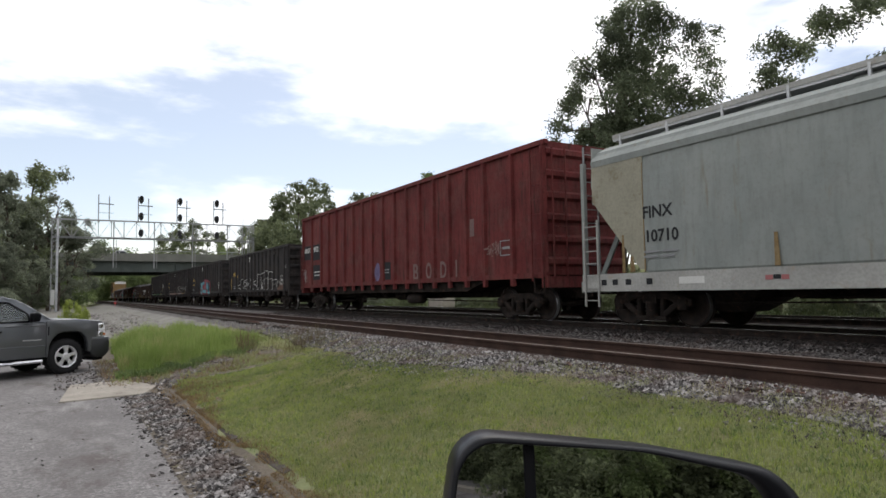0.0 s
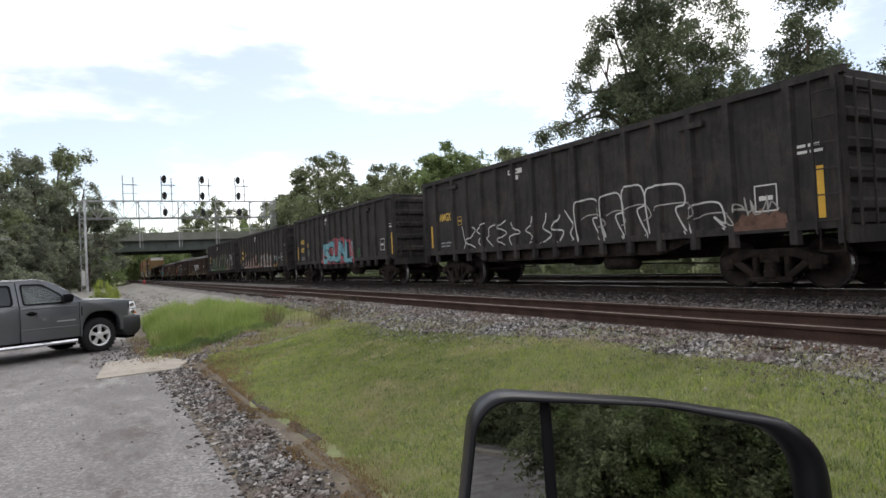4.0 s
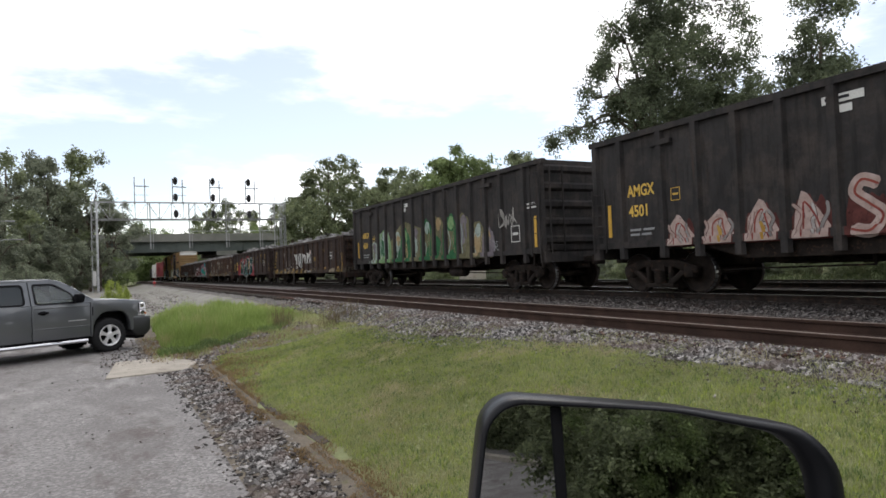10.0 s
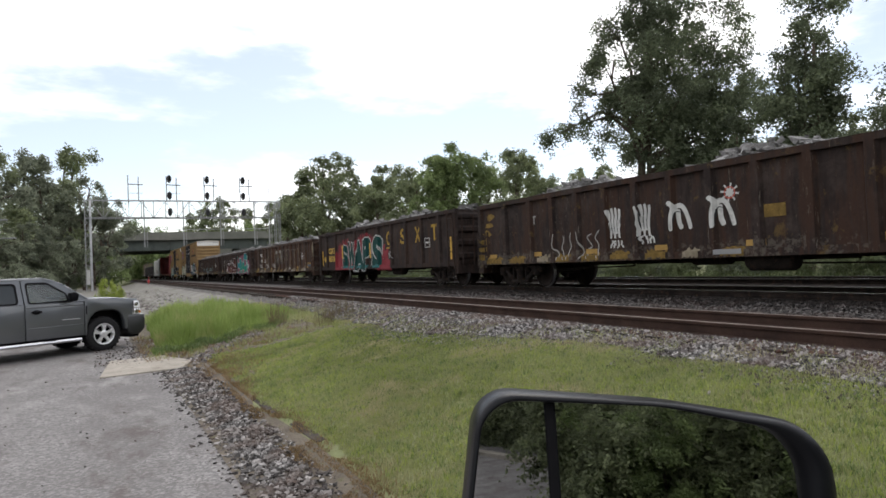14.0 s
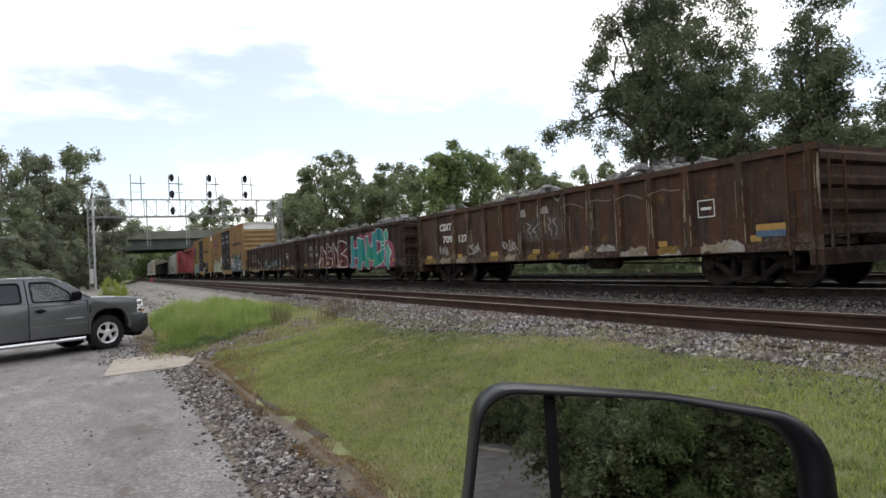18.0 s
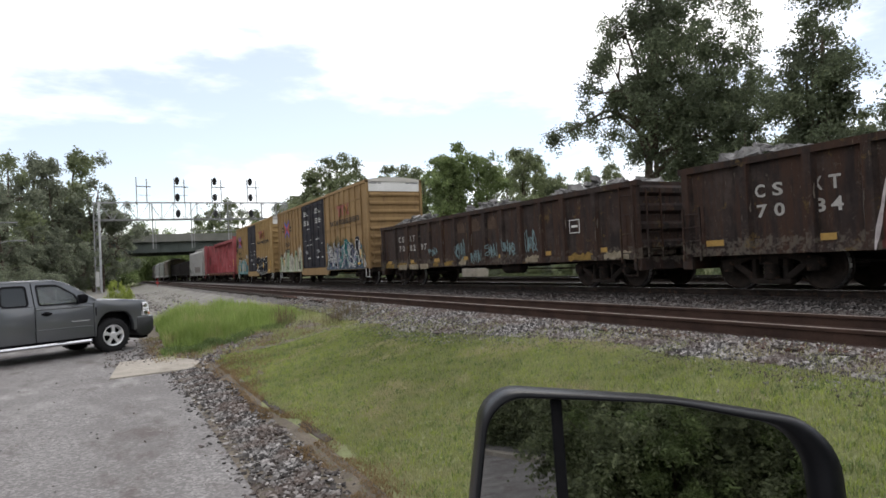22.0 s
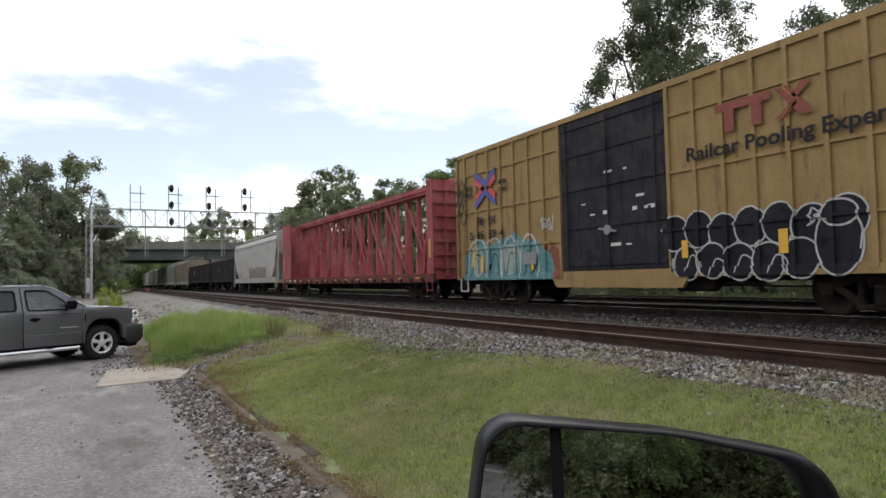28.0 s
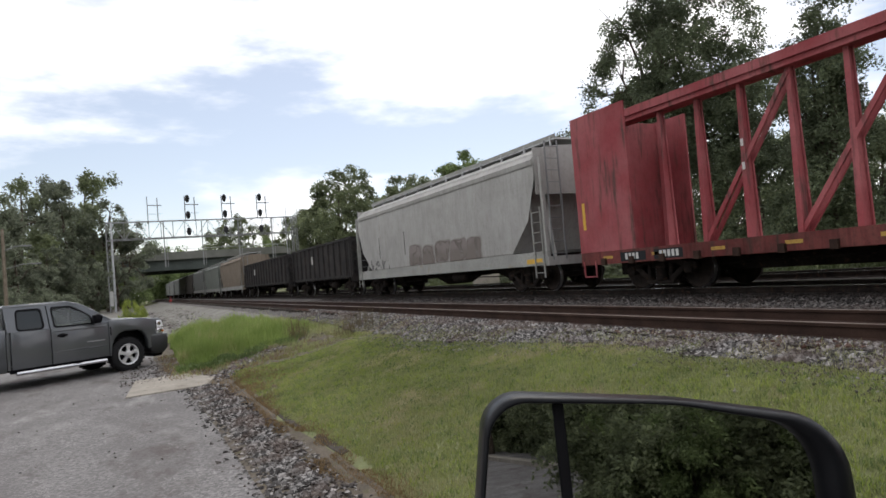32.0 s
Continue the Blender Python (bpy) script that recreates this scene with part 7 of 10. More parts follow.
            panel(c, "painted_patch", -2.62, -2.12, 1.42, 1.66, ochre, x, "faded yellow painted patch")
            panel(c, "painted_patch", -1.72, -1.08, 0.76, 0.86, M["mast"], x - 0.08)
            for k in range(6):
                coat(c, "worn_paint", [disc(7.8 - 0.1 * k, 0.95 + 0.25 * k, 0.22, 0.10, 9, 0.3, k)], ochre, 0.004)
            lettering("number", "XT", 0.33, c, 5.30, 1.82, x, grey_line, width=0.42)
        if i == 1:
            red, teal, light = spray("red_spray", (0.17, 0.022, 0.03), (0.22, 0.04, 0.05), 2.0), spray("deep_teal_spray", (0.008, 0.040, 0.037), (0.012, 0.056, 0.050), 1.0), spray("chalk_spray", (0.30, 0.31, 0.30), (0.42, 0.43, 0.42), 4.0)
            low_teal = spray("light_teal_spray", (0.03, 0.12, 0.13), (0.045, 0.16, 0.165))
            cloud(c, 5.15, 2.2, 0.70, 2.28, 0.9, red, 2, True, "spiked red sprayed background")
            cloud(c, 2.3, -0.3, 1.4, 2.42, 0.5, red, 4, True)
            fan = [(-0.4, 0.66), (-0.45, 2.12), (-0.98, 2.10), (-1.02, 1.66), (-1.45, 1.78), (-1.35, 1.45), (-1.80, 1.62), (-1.72, 1.10), (-2.02, 1.05), (-1.95, 0.86), (-2.28, 0.62)]
            coat(c, "sprayed_cloud", [[(-0.4, 0.64), fan[k], fan[k + 1]] for k in range(1, len(fan) - 1)], red, 0.003)
            spans = ((4.18, 3.30, 0.72, 1.92), (3.35, 2.25, 0.70, 2.02), (2.36, 1.28, 0.68, 2.12), (1.30, 0.20, 0.68, 2.12), (0.10, -1.12, 0.68, 2.14))
            block_letters(c, "SWAPS", spans, teal, light, 0.065, 0.036, 0.04, 6)
            for k, (ya, yb) in enumerate(((3.9, 3.2), (3.0, 2.4), (1.95, 1.35), (0.85, 0.55), (-0.05, -0.9))):
                coat(c, "sprayed_shade", ribbon(curve_through([(ya, 0.80), ((ya + yb) / 2, 0.84), (yb, 0.80)], 4), 0.06), low_teal, 0.013)
            for ya, za in ((4.12, 1.25), (0.30, 1.20)):
                panel(c, "yellow_stripe", ya - 0.06, ya + 0.06, za, za + 0.68, M["yellow"], -HALF + 0.070)
            for ch, yy in (("C", -1.58), ("S", -3.05), ("X", -4.5), ("T", -5.9)):
                lettering("number", ch, 0.84, c, yy, 1.70, x, M["worn_gold"], width=0.50)
            panel(c, "yellow_bar", -2.08, -1.58, 1.55, 1.61, M["worn_gold"], x)
            tag(c, -1.75, -2.3, 1.15, 1.45, 3, M["mast"], 55, 0.018)
        if i == 2:
            for y in spots:
                for side in (-1, 1):
                    z = 0.86
                    while z < top - 0.35:
                        long = 0.12 + 0.42 * rng.random()
                        if rng.random() < 0.62:
                            ye = y + side * (0.072 + 0.012 * rng.random())
                            coat(c, "flaked_edge", ribbon([(ye, z), (ye + 0.006 * rng.random(), z + long / 2), (ye, min(top - 0.15, z + long))], 0.004 + 0.010 * rng.random(), 0.3), cream, 0.005)
                        z += long + 0.08
            worn = spray("worn_white_paint", (0.20, 0.19, 0.175), (0.30, 0.29, 0.27), 4.0)
            for ya, yb, za, zb in ((0.95, 0.80, 1.98, 2.2), (0.24, 0.16, 1.9, 2.3), (-0.04, -0.28, 2.0, 2.2), (-3.1, -3.95, 0.72, 0.86), (-4.3, -4.9, 0.70, 0.84), (-5.7, -6.45, 0.72, 0.96), (-2.2, -2.85, 0.86, 1.02)):
                cloud(c, ya, yb, za, zb, 0.05, worn, int(9 * ya) % 17)
            for ya, yb, zb in ((0.95, 0.1, 1.95), (-0.1, -0.85, 2.05)):
                cloud(c, ya, yb, 1.25, zb, 0.25, spray("dull_brown_grey", (0.045, 0.036, 0.032), (0.075, 0.062, 0.055), 4.0), int(30 * zb))
                wild_strokes(c, ya - 0.1, yb + 0.1, 1.3, zb - 0.1, 2, None, worn, 0.0, 0.016, int(50 * zb))
            panel(c, "painted_patch", -7.25, -6.65, 1.10, 1.22, M["old_yellow"], x, "faded yellow painted patch")
            panel(c, "painted_patch", -7.25, -6.65, 0.98, 1.10, M["old_blue"], x, "faded blue painted patch")
            for k, yy in enumerate((5.9, 3.75, 1.62)):
                tag(c, yy + 0.35, yy - 0.35, 1.05, 1.28, 5, grey_line, 70 + k, 0.016)
            for k in range(4):
                y = -0.9 - 1.05 * k
                coat(c, "sprayed_line", ribbon(curve_through([(y, 2.05), (y - 0.3, 2.16), (y - 0.6, 2.1), (y - 0.85, 2.0 + 0.1 * (k % 2))], 4), 0.006), worn, 0.006, label="thin pale sprayed line")
        if i == 3:
            green, jade, pink = spray("bright_green_spray", (0.022, 0.20, 0.13), (0.03, 0.16, 0.20), 0.9), spray("jade_spray", (0.04, 0.27, 0.17), (0.03, 0.22, 0.2), 1.5), spray("magenta_spray", (0.16, 0.05, 0.085), (0.22, 0.08, 0.12), 1.6)
            pale = spray("pale_pink_spray", (0.40, 0.36, 0.36), (0.47, 0.43, 0.43), 4.0)
            cloud(c, -1.22, -6.75, 0.64, 2.36, 0.2, pink, 5, label="magenta sprayed cloud behind a piece")
            block_letters(c, "HAND", ((-1.38, -2.72, 0.66, 2.14), (-2.55, -3.55, 0.68, 2.08), (-3.42, -4.62, 0.68, 2.18), (-4.45, -5.72, 0.68, 2.30)), green, pale, 0.085, 0.026, 0.05, 1)
            stem = [(-5.95, 1.62), (-6.15, 1.3), (-6.02, 0.95), (-6.2, 0.68)]
            lt = coat(c, "sprayed_letter", ribbon(curve_through(stem, 4), 0.29), pale, 0.0075)
            coat(c, "sprayed_dot", [disc(-5.98, 2.06, 0.34, 0.29, 22)], pale, 0.010, lt)
            coat(c, "letter_fill", ribbon(curve_through(stem, 4), 0.24), jade, 0.0105, lt)
            coat(c, "letter_fill", [disc(-5.98, 2.06, 0.29, 0.245, 22)], jade, 0.013, lt)
            dark_red = spray("dried_red_spray", (0.06, 0.016, 0.014), (0.085, 0.03, 0.026), 3.0)
            for k, (ya, yb, zb) in enumerate(((3.95, 2.75, 1.95), (2.75, 1.75, 2.02), (1.85, 0.75, 2.02), (0.75, -0.95, 2.08))):
                cloud(c, ya - 0.1, yb + 0.1, 0.72, zb - 0.2, 0.2, dark_red, 80 + k)
                mid = (ya + yb) / 2
                if k % 2:
                    pts = [(ya - 0.05, 0.72), (ya - 0.08, zb - 0.1), (mid, zb), (yb + 0.08, zb - 0.3), (mid + 0.05, 1.42), (yb + 0.02, 1.15), (yb + 0.12, 0.76), (ya - 0.25, 0.74)]
                else:
                    pts = [(ya, 0.70), (ya - 0.15, zb - 0.3), (ya - 0.32, zb), (mid, zb - 0.75), (yb + 0.35, zb), (yb + 0.12, zb - 0.4), (yb + 0.02, 0.70)]
                coat(c, "sprayed_outline", ribbon(curve_through(pts, 5), 0.024), pale, 0.008)
                pts = [(ya - 0.3, 0.95), (mid + 0.1, 1.1), (mid, 1.0)] if k % 2 else [(ya - 0.3, 0.75), (ya - 0.42, 1.35), (mid, 1.0), (yb + 0.42, 1.42), (yb + 0.3, 0.75)]
                coat(c, "sprayed_outline", ribbon(curve_through(pts, 4), 0.018), pale, 0.008)
        if i == 4:
            aqua = M["blue_tag"]
            for k, (yy, zz, hh) in enumerate(((2.8, 1.29, 0.24), (0.68, 1.28, 0.42), (-0.39, 1.02, 0.30), (-1.38, 1.17, 0.34), (-2.38, 1.22, 0.40), (-3.53, 1.33, 0.46))):
                tag(c, yy + 0.33, yy - 0.33, zz - hh / 2, zz + hh / 2, 6, aqua, 30 + k, 0.013)
            for yy in (0.68, -0.33, -1.4):
                cloud(c, yy + 0.33, yy - 0.3, 1.85, 2.25, 0.1, spray("faint_rust_patch", (0.05, 0.032, 0.022), (0.075, 0.05, 0.035), 4.0), int(40 * yy) % 23, posts=False)
            for ya, yb in ((6.0, 5.2), (4.9, 4.1), (3.9, 3.2)):
                panel(c, "painted_patch", yb, ya, 0.64, 0.84, cream, -HALF + 0.008)


def scribble(seed):
    """A looping sprayed tag, flat on the car's side."""
    rng = random.Random(seed)
    g = Geo()
    a, b, w = rng.uniform(1.5, 2.2), rng.uniform(1.1, 1.6), 0.011
    pts = []
    for k in range(67):
        t = k / 3
        pts.append((0.4 - 0.036 * t + 0.10 * math.sin(a * t + seed) + 0.02 * math.sin(5.1 * t), 0.35 + 0.24 * math.sin(b * t + seed) + 0.05 * math.sin(3.7 * t + seed)))
    for k, (y, z) in enumerate(pts):
        (y0, z0), (y1, z1) = pts[max(0, k - 1)], pts[min(66, k + 1)]
        d = math.hypot(y1 - y0, z1 - z0) or 1.0
        ny, nz = -(z1 - z0) / d * w, (y1 - y0) / d * w
        g.v += [(-0.003 - 0.00002 * k, y + ny, z + nz), (-0.003 - 0.00002 * k, y - ny, z - nz), (0, y - ny, z - nz), (0, y + ny, z + nz)]
    for k in range(66):
        i = 4 * k
        g.f += [(i, i + 1, i + 5, i + 4), (i + 1, i + 2, i + 6, i + 5), (i + 3, i, i + 4, i + 7)]
    return g


def boxcar(y0, y1, door0, door1, tags, label, seed, paint, top=5.06, low=0.80, bare=0.8, pitch=0.84):
    car, ln = new_car("boxcar", y0, y1, label)
    h, mid = ln / 2, (y0 + y1) / 2
    d0, d1 = door0 - mid, door1 - mid
    mat = car_paint("yellow_boxcar_paint", car, *paint, (0.12, 0.074, 0.046), 0.30, tags)
    dark = car_paint("black_door_paint", car, (0.015, 0.0155, 0.021), (0.025, 0.026, 0.034), (0.05, 0.036, 0.03), 0.2)
    roof = mottled("boxcar_roof", (0.42, 0.40, 0.36), (0.52, 0.50, 0.46), 1, 20, 0.5, 0.3)
    sx = HALF - 0.07
    for s in (-1, 1):
        lo, hi = sorted((s * sx, s * (sx - 0.03)))
        spots = []
        for a, b in ((-h + 0.02, d0), (d1, h - 0.02)):
            part("side_panel", Geo().box(lo, hi, a, b, low, top - 0.12), mat, car)
            plain_end = (1.0 if bare < 0.6 else bare, 0.0) if a < d0 else (0.0, bare)
            a, b = a + plain_end[0], b - plain_end[1]
            n = max(4, round((b - a) / pitch))
            pm = Geo().box(-0.065, 0, -0.045, 0.045, low + 0.05, top - 0.2).mesh("side_post")
            spots += [a + 0.05 + (b - a - 0.1) * i / n for i in range(n + 1)]
            for i in range(n + 1):
                p = part("side_post", pm, mat, car)
                p.matrix_basis = pose(s * sx, a + 0.05 + (b - a - 0.1) * i / n, 0, 0, 0, 0 if s < 0 else 180)
            for z in (1.72, 2.96, 4.20):
                part("side_rail", Geo().box(*sorted((s * sx, s * (sx + 0.045))), a, b, z, z + 0.06), mat, car)
            part("side_sill", Geo().box(*sorted((s * (sx + 0.05), s * (sx - 0.06))), a, b, low - 0.06, low + 0.12), mat, car)
        RELIEF[car.name] = (-sx, spots, 0.047, 0.049, 0.066, [(low - 0.06, low + 0.12, 0.052), (1.72, 1.78, 0.047), (2.96, 3.02, 0.047), (4.20, 4.26, 0.047)])
        part("top_rail", Geo().box(*sorted((s * (sx + 0.06), s * (sx - 0.05))), -h, h, top - 0.20, top - 0.06), mat, car)
        part("door_sill", Geo().prism([(d0 - 0.6, low + 0.12), (d1 + 0.6, low + 0.12), (d1 + 0.3, low - 0.30), (d0 - 0.3, low - 0.30)], *sorted((s * (sx + 0.03), s * (sx - 0.05))), "x"), mat, car)
        halves = 2 if d1 - d0 > 4.2 else 1
        for k in range(halves):
            a = d0 + (d1 - d0) * k / halves + 0.02
            b = d0 + (d1 - d0) * (k + 1) / halves - 0.02
            door = part("door", Geo().box(*sorted((s * (sx + 0.02), s * (sx - 0.05))), a, b, low + 0.14, top - 0.22), dark, car, "black sliding door")
            for z in (low + 0.25, low + 1.2, low + 2.2, low + 3.1, top - 0.45):
                part("door_rib", Geo().box(*sorted((s * (sx + 0.02), s * (sx + 0.055))), a + 0.05, b - 0.05, z, z + 0.08), dark, door)
            for y in (a + 0.28, b - 0.28, (a + b) / 2):
                part("locking_bar", Geo().rod((s * (sx + 0.075), y, low + 0.2), (s * (sx + 0.075), y, top - 0.3), 0.022, 8), dark, door)
            if s < 0:
                part("door_crank", Geo().bar((-(sx + 0.10), -0.3, -0.05), (-(sx + 0.10), 0.3, 0.05), 0.05).lathe([(-sx - 0.13, 0.02), (-sx - 0.13, 0.12), (-sx - 0.08, 0.12)], "x", 12).move(0, (a + b) / 2, low + 1.10), M["mast"], door)
                rng = random.Random(seed + k)
                for q in range(11):
                    y, z = rng.uniform(a + 0.2, b - 0.6), rng.choice((low + 0.7, low + 1.5, low + 1.8, low + 2.5))
                    part("small_print", Geo().box(-sx - 0.030, -sx - 0.022, y, y + rng.uniform(0.10, 0.34), z, z + rng.uniform(0.03, 0.10)), M["white"], door)
    pts = []
    for k in range(9):
        x = -sx - 0.06 + (2 * sx + 0.12) * k / 8
        pts.append((x, top - 0.07 + 0.13 * (1 - (2 * k / 8 - 1) ** 2)))
    part("roof", Geo().prism(pts + [(sx, top - 0.16), (-sx, top - 0.16)], -h + 0.02, h - 0.02, "y"), roof, car, "pale grey weathered roof")
    for s in (-1, 1):
        e = part("end_wall", Geo().box(-sx, sx, *sorted((s * (h - 0.08), s * (h - 0.12))), low, top - 0.62), mat, car)
        part("end_band", Geo().box(-sx, sx, *sorted((s * (h - 0.06), s * (h - 0.12))), top - 0.62, top - 0.08), M["white_roof"], e, "white band across the end")
        for x0, ww in ((-1.3, 0.42), (-0.82, 0.16), (0.62, 0.2), (0.86, 0.4)):
            part("small_print", Geo().box(x0, x0 + ww, *sorted((s * (h - 0.056), s * (h - 0.061))), top - 0.26, top - 0.20), M["mast"], e)
        for k in range(9):
            z = low + 0.25 + (top - 1.05 - low) * k / 8
            part("end_rib", Geo().prism([(s * (h - 0.08), z - 0.12), (s * (h - 0.005), z - 0.03), (s * (h - 0.005), z + 0.03), (s * (h - 0.08), z + 0.12)], -sx + 0.1, sx - 0.1, "x"), mat, e)
        part("corner_post", Geo().box(-sx - 0.06, -sx + 0.06, *sorted((s * h, s * (h - 0.14))), low - 0.06, top - 0.1), mat, car)
        part("corner_post", Geo().box(sx - 0.06, sx + 0.06, *sorted((s * h, s * (h - 0.14))), low - 0.06, top - 0.1), mat, car)
        part("end_sill", Geo().box(-1.3, 1.3, *sorted((s * h, s * (h - 0.3))), low - 0.22, low), M["grime"], car)
        part("ladder", ladder_geo(-sx - 0.12, s * (h - 0.15), s * (h - 0.62), low + 0.1, low + 1.9, 5), mat, car)
        part("end_ladder", end_ladder_geo(s * (h + 0.07), -1.2, -0.72, low, low + 1.9, 5), mat, car)
        part("step", Geo().bar((-sx, s * (h - 0.15), low), (-sx, s * (h - 0.15), low - 0.45), 0.03).bar((-sx, s * (h - 0.6), low), (-sx, s * (h - 0.6), low - 0.45), 0.03).bar((-sx, s * (h - 0.15), low - 0.44), (-sx, s * (h - 0.6), low - 0.44), 0.03), M["white"], car)
        part("yellow_stripe", Geo().box(-sx - 0.012, -sx - 0.003, s * h * 0.86 - 0.06, s * h * 0.86 + 0.06, low + 0.35, low + 0.95), M["yellow"], car)
    add_running_gear(car, ln, 1.9)
    return car, h, d0, d1, sx


def spray_boxcar(car, i, d0, d1, h):
    """The sprayed pieces along the foot of each yellow boxcar."""
    white, ink = spray("white_spray", (0.40, 0.40, 0.385), (0.50, 0.50, 0.48)), spray("black_spray", (0.014, 0.015, 0.020), (0.024, 0.024, 0.030))
    if i == 0:
        cols = [spray("boxcar_" + q[0], q[1], q[2], 3.0) for q in (("teal", (0.02, 0.13, 0.13), (0.03, 0.18, 0.17)), ("chrome", (0.20, 0.21, 0.22), (0.32, 0.33, 0.34)), ("violet", (0.09, 0.085, 0.19), (0.14, 0.13, 0.25)), ("slate", (0.05, 0.075, 0.10), (0.08, 0.10, 0.13)), ("navy", (0.035, 0.045, 0.075), (0.06, 0.065, 0.10)))]
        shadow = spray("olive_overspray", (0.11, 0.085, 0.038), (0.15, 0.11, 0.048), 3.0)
        cloud(car, d0 - 0.05, -8.75, 0.78, 2.22, 0.7, shadow, 3, label="dark overspray behind a sprayed piece")
        cloud(car, d0 - 0.10, -8.55, 0.76, 1.78, 0.5, cols[3], 8, lift=0.003)
        rng = random.Random(77)
        dark = (ink, cols[4], ink, cols[3])
        for k in range(40):  # angular strokes of the piece, layered
            y = d0 - 0.30 - 0.142 * k
            zt = 1.95 + 0.35 * math.sin(1.3 * k) * math.sin(0.4 * k + 1)
            lean = rng.choice((-0.5, -0.3, -0.1, 0.2, 0.4, 0.6))
            pts = [(y - lean, 0.82 + 0.25 * rng.random()), (y - 0.4 * lean + rng.uniform(-0.1, 0.1), 1.25), (y + 0.3 * lean, 1.62), (y + lean * 0.5, zt), (y + lean * 0.5 - rng.uniform(-0.3, 0.4), zt - rng.uniform(0.0, 0.4))]
            path = curve_through(pts, 2 + k % 3)
            w = rng.choice((0.07, 0.10, 0.13))
            lift = 0.0040 + 0.0011 * (k % 6)
            ob = coat(car, "sprayed_stroke", ribbon(path, w + 0.035), dark[k % 4], lift)
            coat(car, "stroke_fill", ribbon(path, w), (cols + [ink, white])[(1, 0, 5, 2, 3, 6, 0, 4, 1, 5, 2)[k % 11]], lift + 0.0024, ob)
            coat(car, "stroke_fill", ribbon([(q[0] + 0.55 * w, q[1]) for q in path], 0.018), white, lift + 0.0046, ob)
            coat(car, "stroke_fill", ribbon([(q[0] - 0.5 * w, q[1]) for q in path], 0.012), ink if k % 2 else white, lift + 0.0046, ob)
        for k in range(34):  # slanting bars and splinters between them
            y, z = d0 - 0.3 - 0.172 * k, 0.86 + 1.15 * rng.random()
            coat(car, "sprayed_bar", ribbon([(y, z), (y - 0.15 - 0.25 * rng.random(), z + rng.uniform(-0.35, 0.3))], 0.045, 0.8), (white, cols[0], ink, cols[1], cols[2])[k % 5], 0.0185 + 0.0003 * (k % 7))
        coat(car, "sprayed_shape", [[(-8.06, 1.2), (-8.24, 1.2), (-8.24, 1.72), (-8.06, 1.72)]], M["gold"], 0.022)
        panel(car, "yellow_reflector", -8.0, -7.6, 0.98, 1.07, M["yellow"], -HALF - 0.012)
        mint, cream = spray("mint_spray", (0.26, 0.33, 0.21), (0.34, 0.40, 0.27), 1.4), spray("ivory_spray", (0.42, 0.41, 0.34), (0.5, 0.49, 0.42), 2.0)
        for k in range(6):
            ya = d1 + 0.25 + 1.02 * k
            cloud(car, ya, ya + 0.98, 0.76, 2.30 - 0.12 * (k % 3), 0.25, mint if k % 2 else cream, 30 + k)
            pts = [(ya + 0.12, 0.8), (ya + 0.2, 2.0), (ya + 0.5, 1.5), (ya + 0.55, 0.9), (ya + 0.8, 1.3), (ya + 0.85, 2.1)]
            coat(car, "sprayed_outline", ribbon(curve_through(pts, 4), 0.03), ink, 0.006)
            coat(car, "sprayed_shape", [[(ya + 0.1, 0.8), (ya + 0.42, 0.8), (ya + 0.3, 1.9)]], cream if k % 2 else mint, 0.004)
    else:
        # a row of overlapping black bubbles with white edges
        tops = [(-1.85 - 0.60 * k, 1.66 + 0.06 * math.sin(2.2 * k), 0.37, 0.40) for k in range(7)]
        lows = [(-2.15 - 0.62 * k, 1.02 + 0.03 * math.sin(1.7 * k), 0.37, 0.38) for k in range(5)]
        coat(car, "sprayed_cloud", [[(-1.75, 0.85), (-5.3, 0.85), (-5.3, 1.7), (-1.75, 1.7)]], ink, 0.003, label="black sprayed piece of round letters")
        for k, (y, z, ry, rz) in enumerate(tops + lows + [(-5.30, 1.30, 0.42, 0.60), (-5.32, 1.78, 0.33, 0.24)]):
            ob = coat(car, "sprayed_ring", [disc(y, z, ry, rz, 26)], white, 0.004 + 0.0009 * k)
            coat(car, "ring_fill", [disc(y, z, ry - 0.035, rz - 0.035, 26)], ink, 0.0048 + 0.0009 * k, ob)
        for k, (y, z) in enumerate(((-2.3, 1.05), (-2.9, 0.95), (-3.5, 1.0), (-4.2, 0.98))):
            coat(car, "sprayed_line", ribbon(curve_through([(y + 0.2, z - 0.2), (y + 0.05, z + 0.12), (y - 0.15, z + 0.05), (y - 0.2, z - 0.22)], 4), 0.016), white, 0.018)
        tag(car, -5.1, -5.65, 1.05, 1.4, 3, white, 61, 0.016)
        tag(car, -4.75, -5.1, 1.65, 1.85, 3, white, 62, 0.014)
        aqua, pale, rust = spray("aqua_spray", (0.10, 0.22, 0.23), (0.16, 0.28, 0.28), 1.8), spray("pale_aqua_wash", (0.24, 0.31, 0.29), (0.30, 0.36, 0.34), 2.5), spray("rust_red_wash", (0.20, 0.07, 0.045), (0.26, 0.12, 0.075), 2.5)
        cloud(car, d1 + 0.05, d1 + 0.9, 0.72, 1.75, 0.3, rust, 4)
        cloud(car, d1 + 0.40, h - 0.45, 0.72, 2.05, 0.25, aqua, 6, label="aqua sprayed piece with white edges")
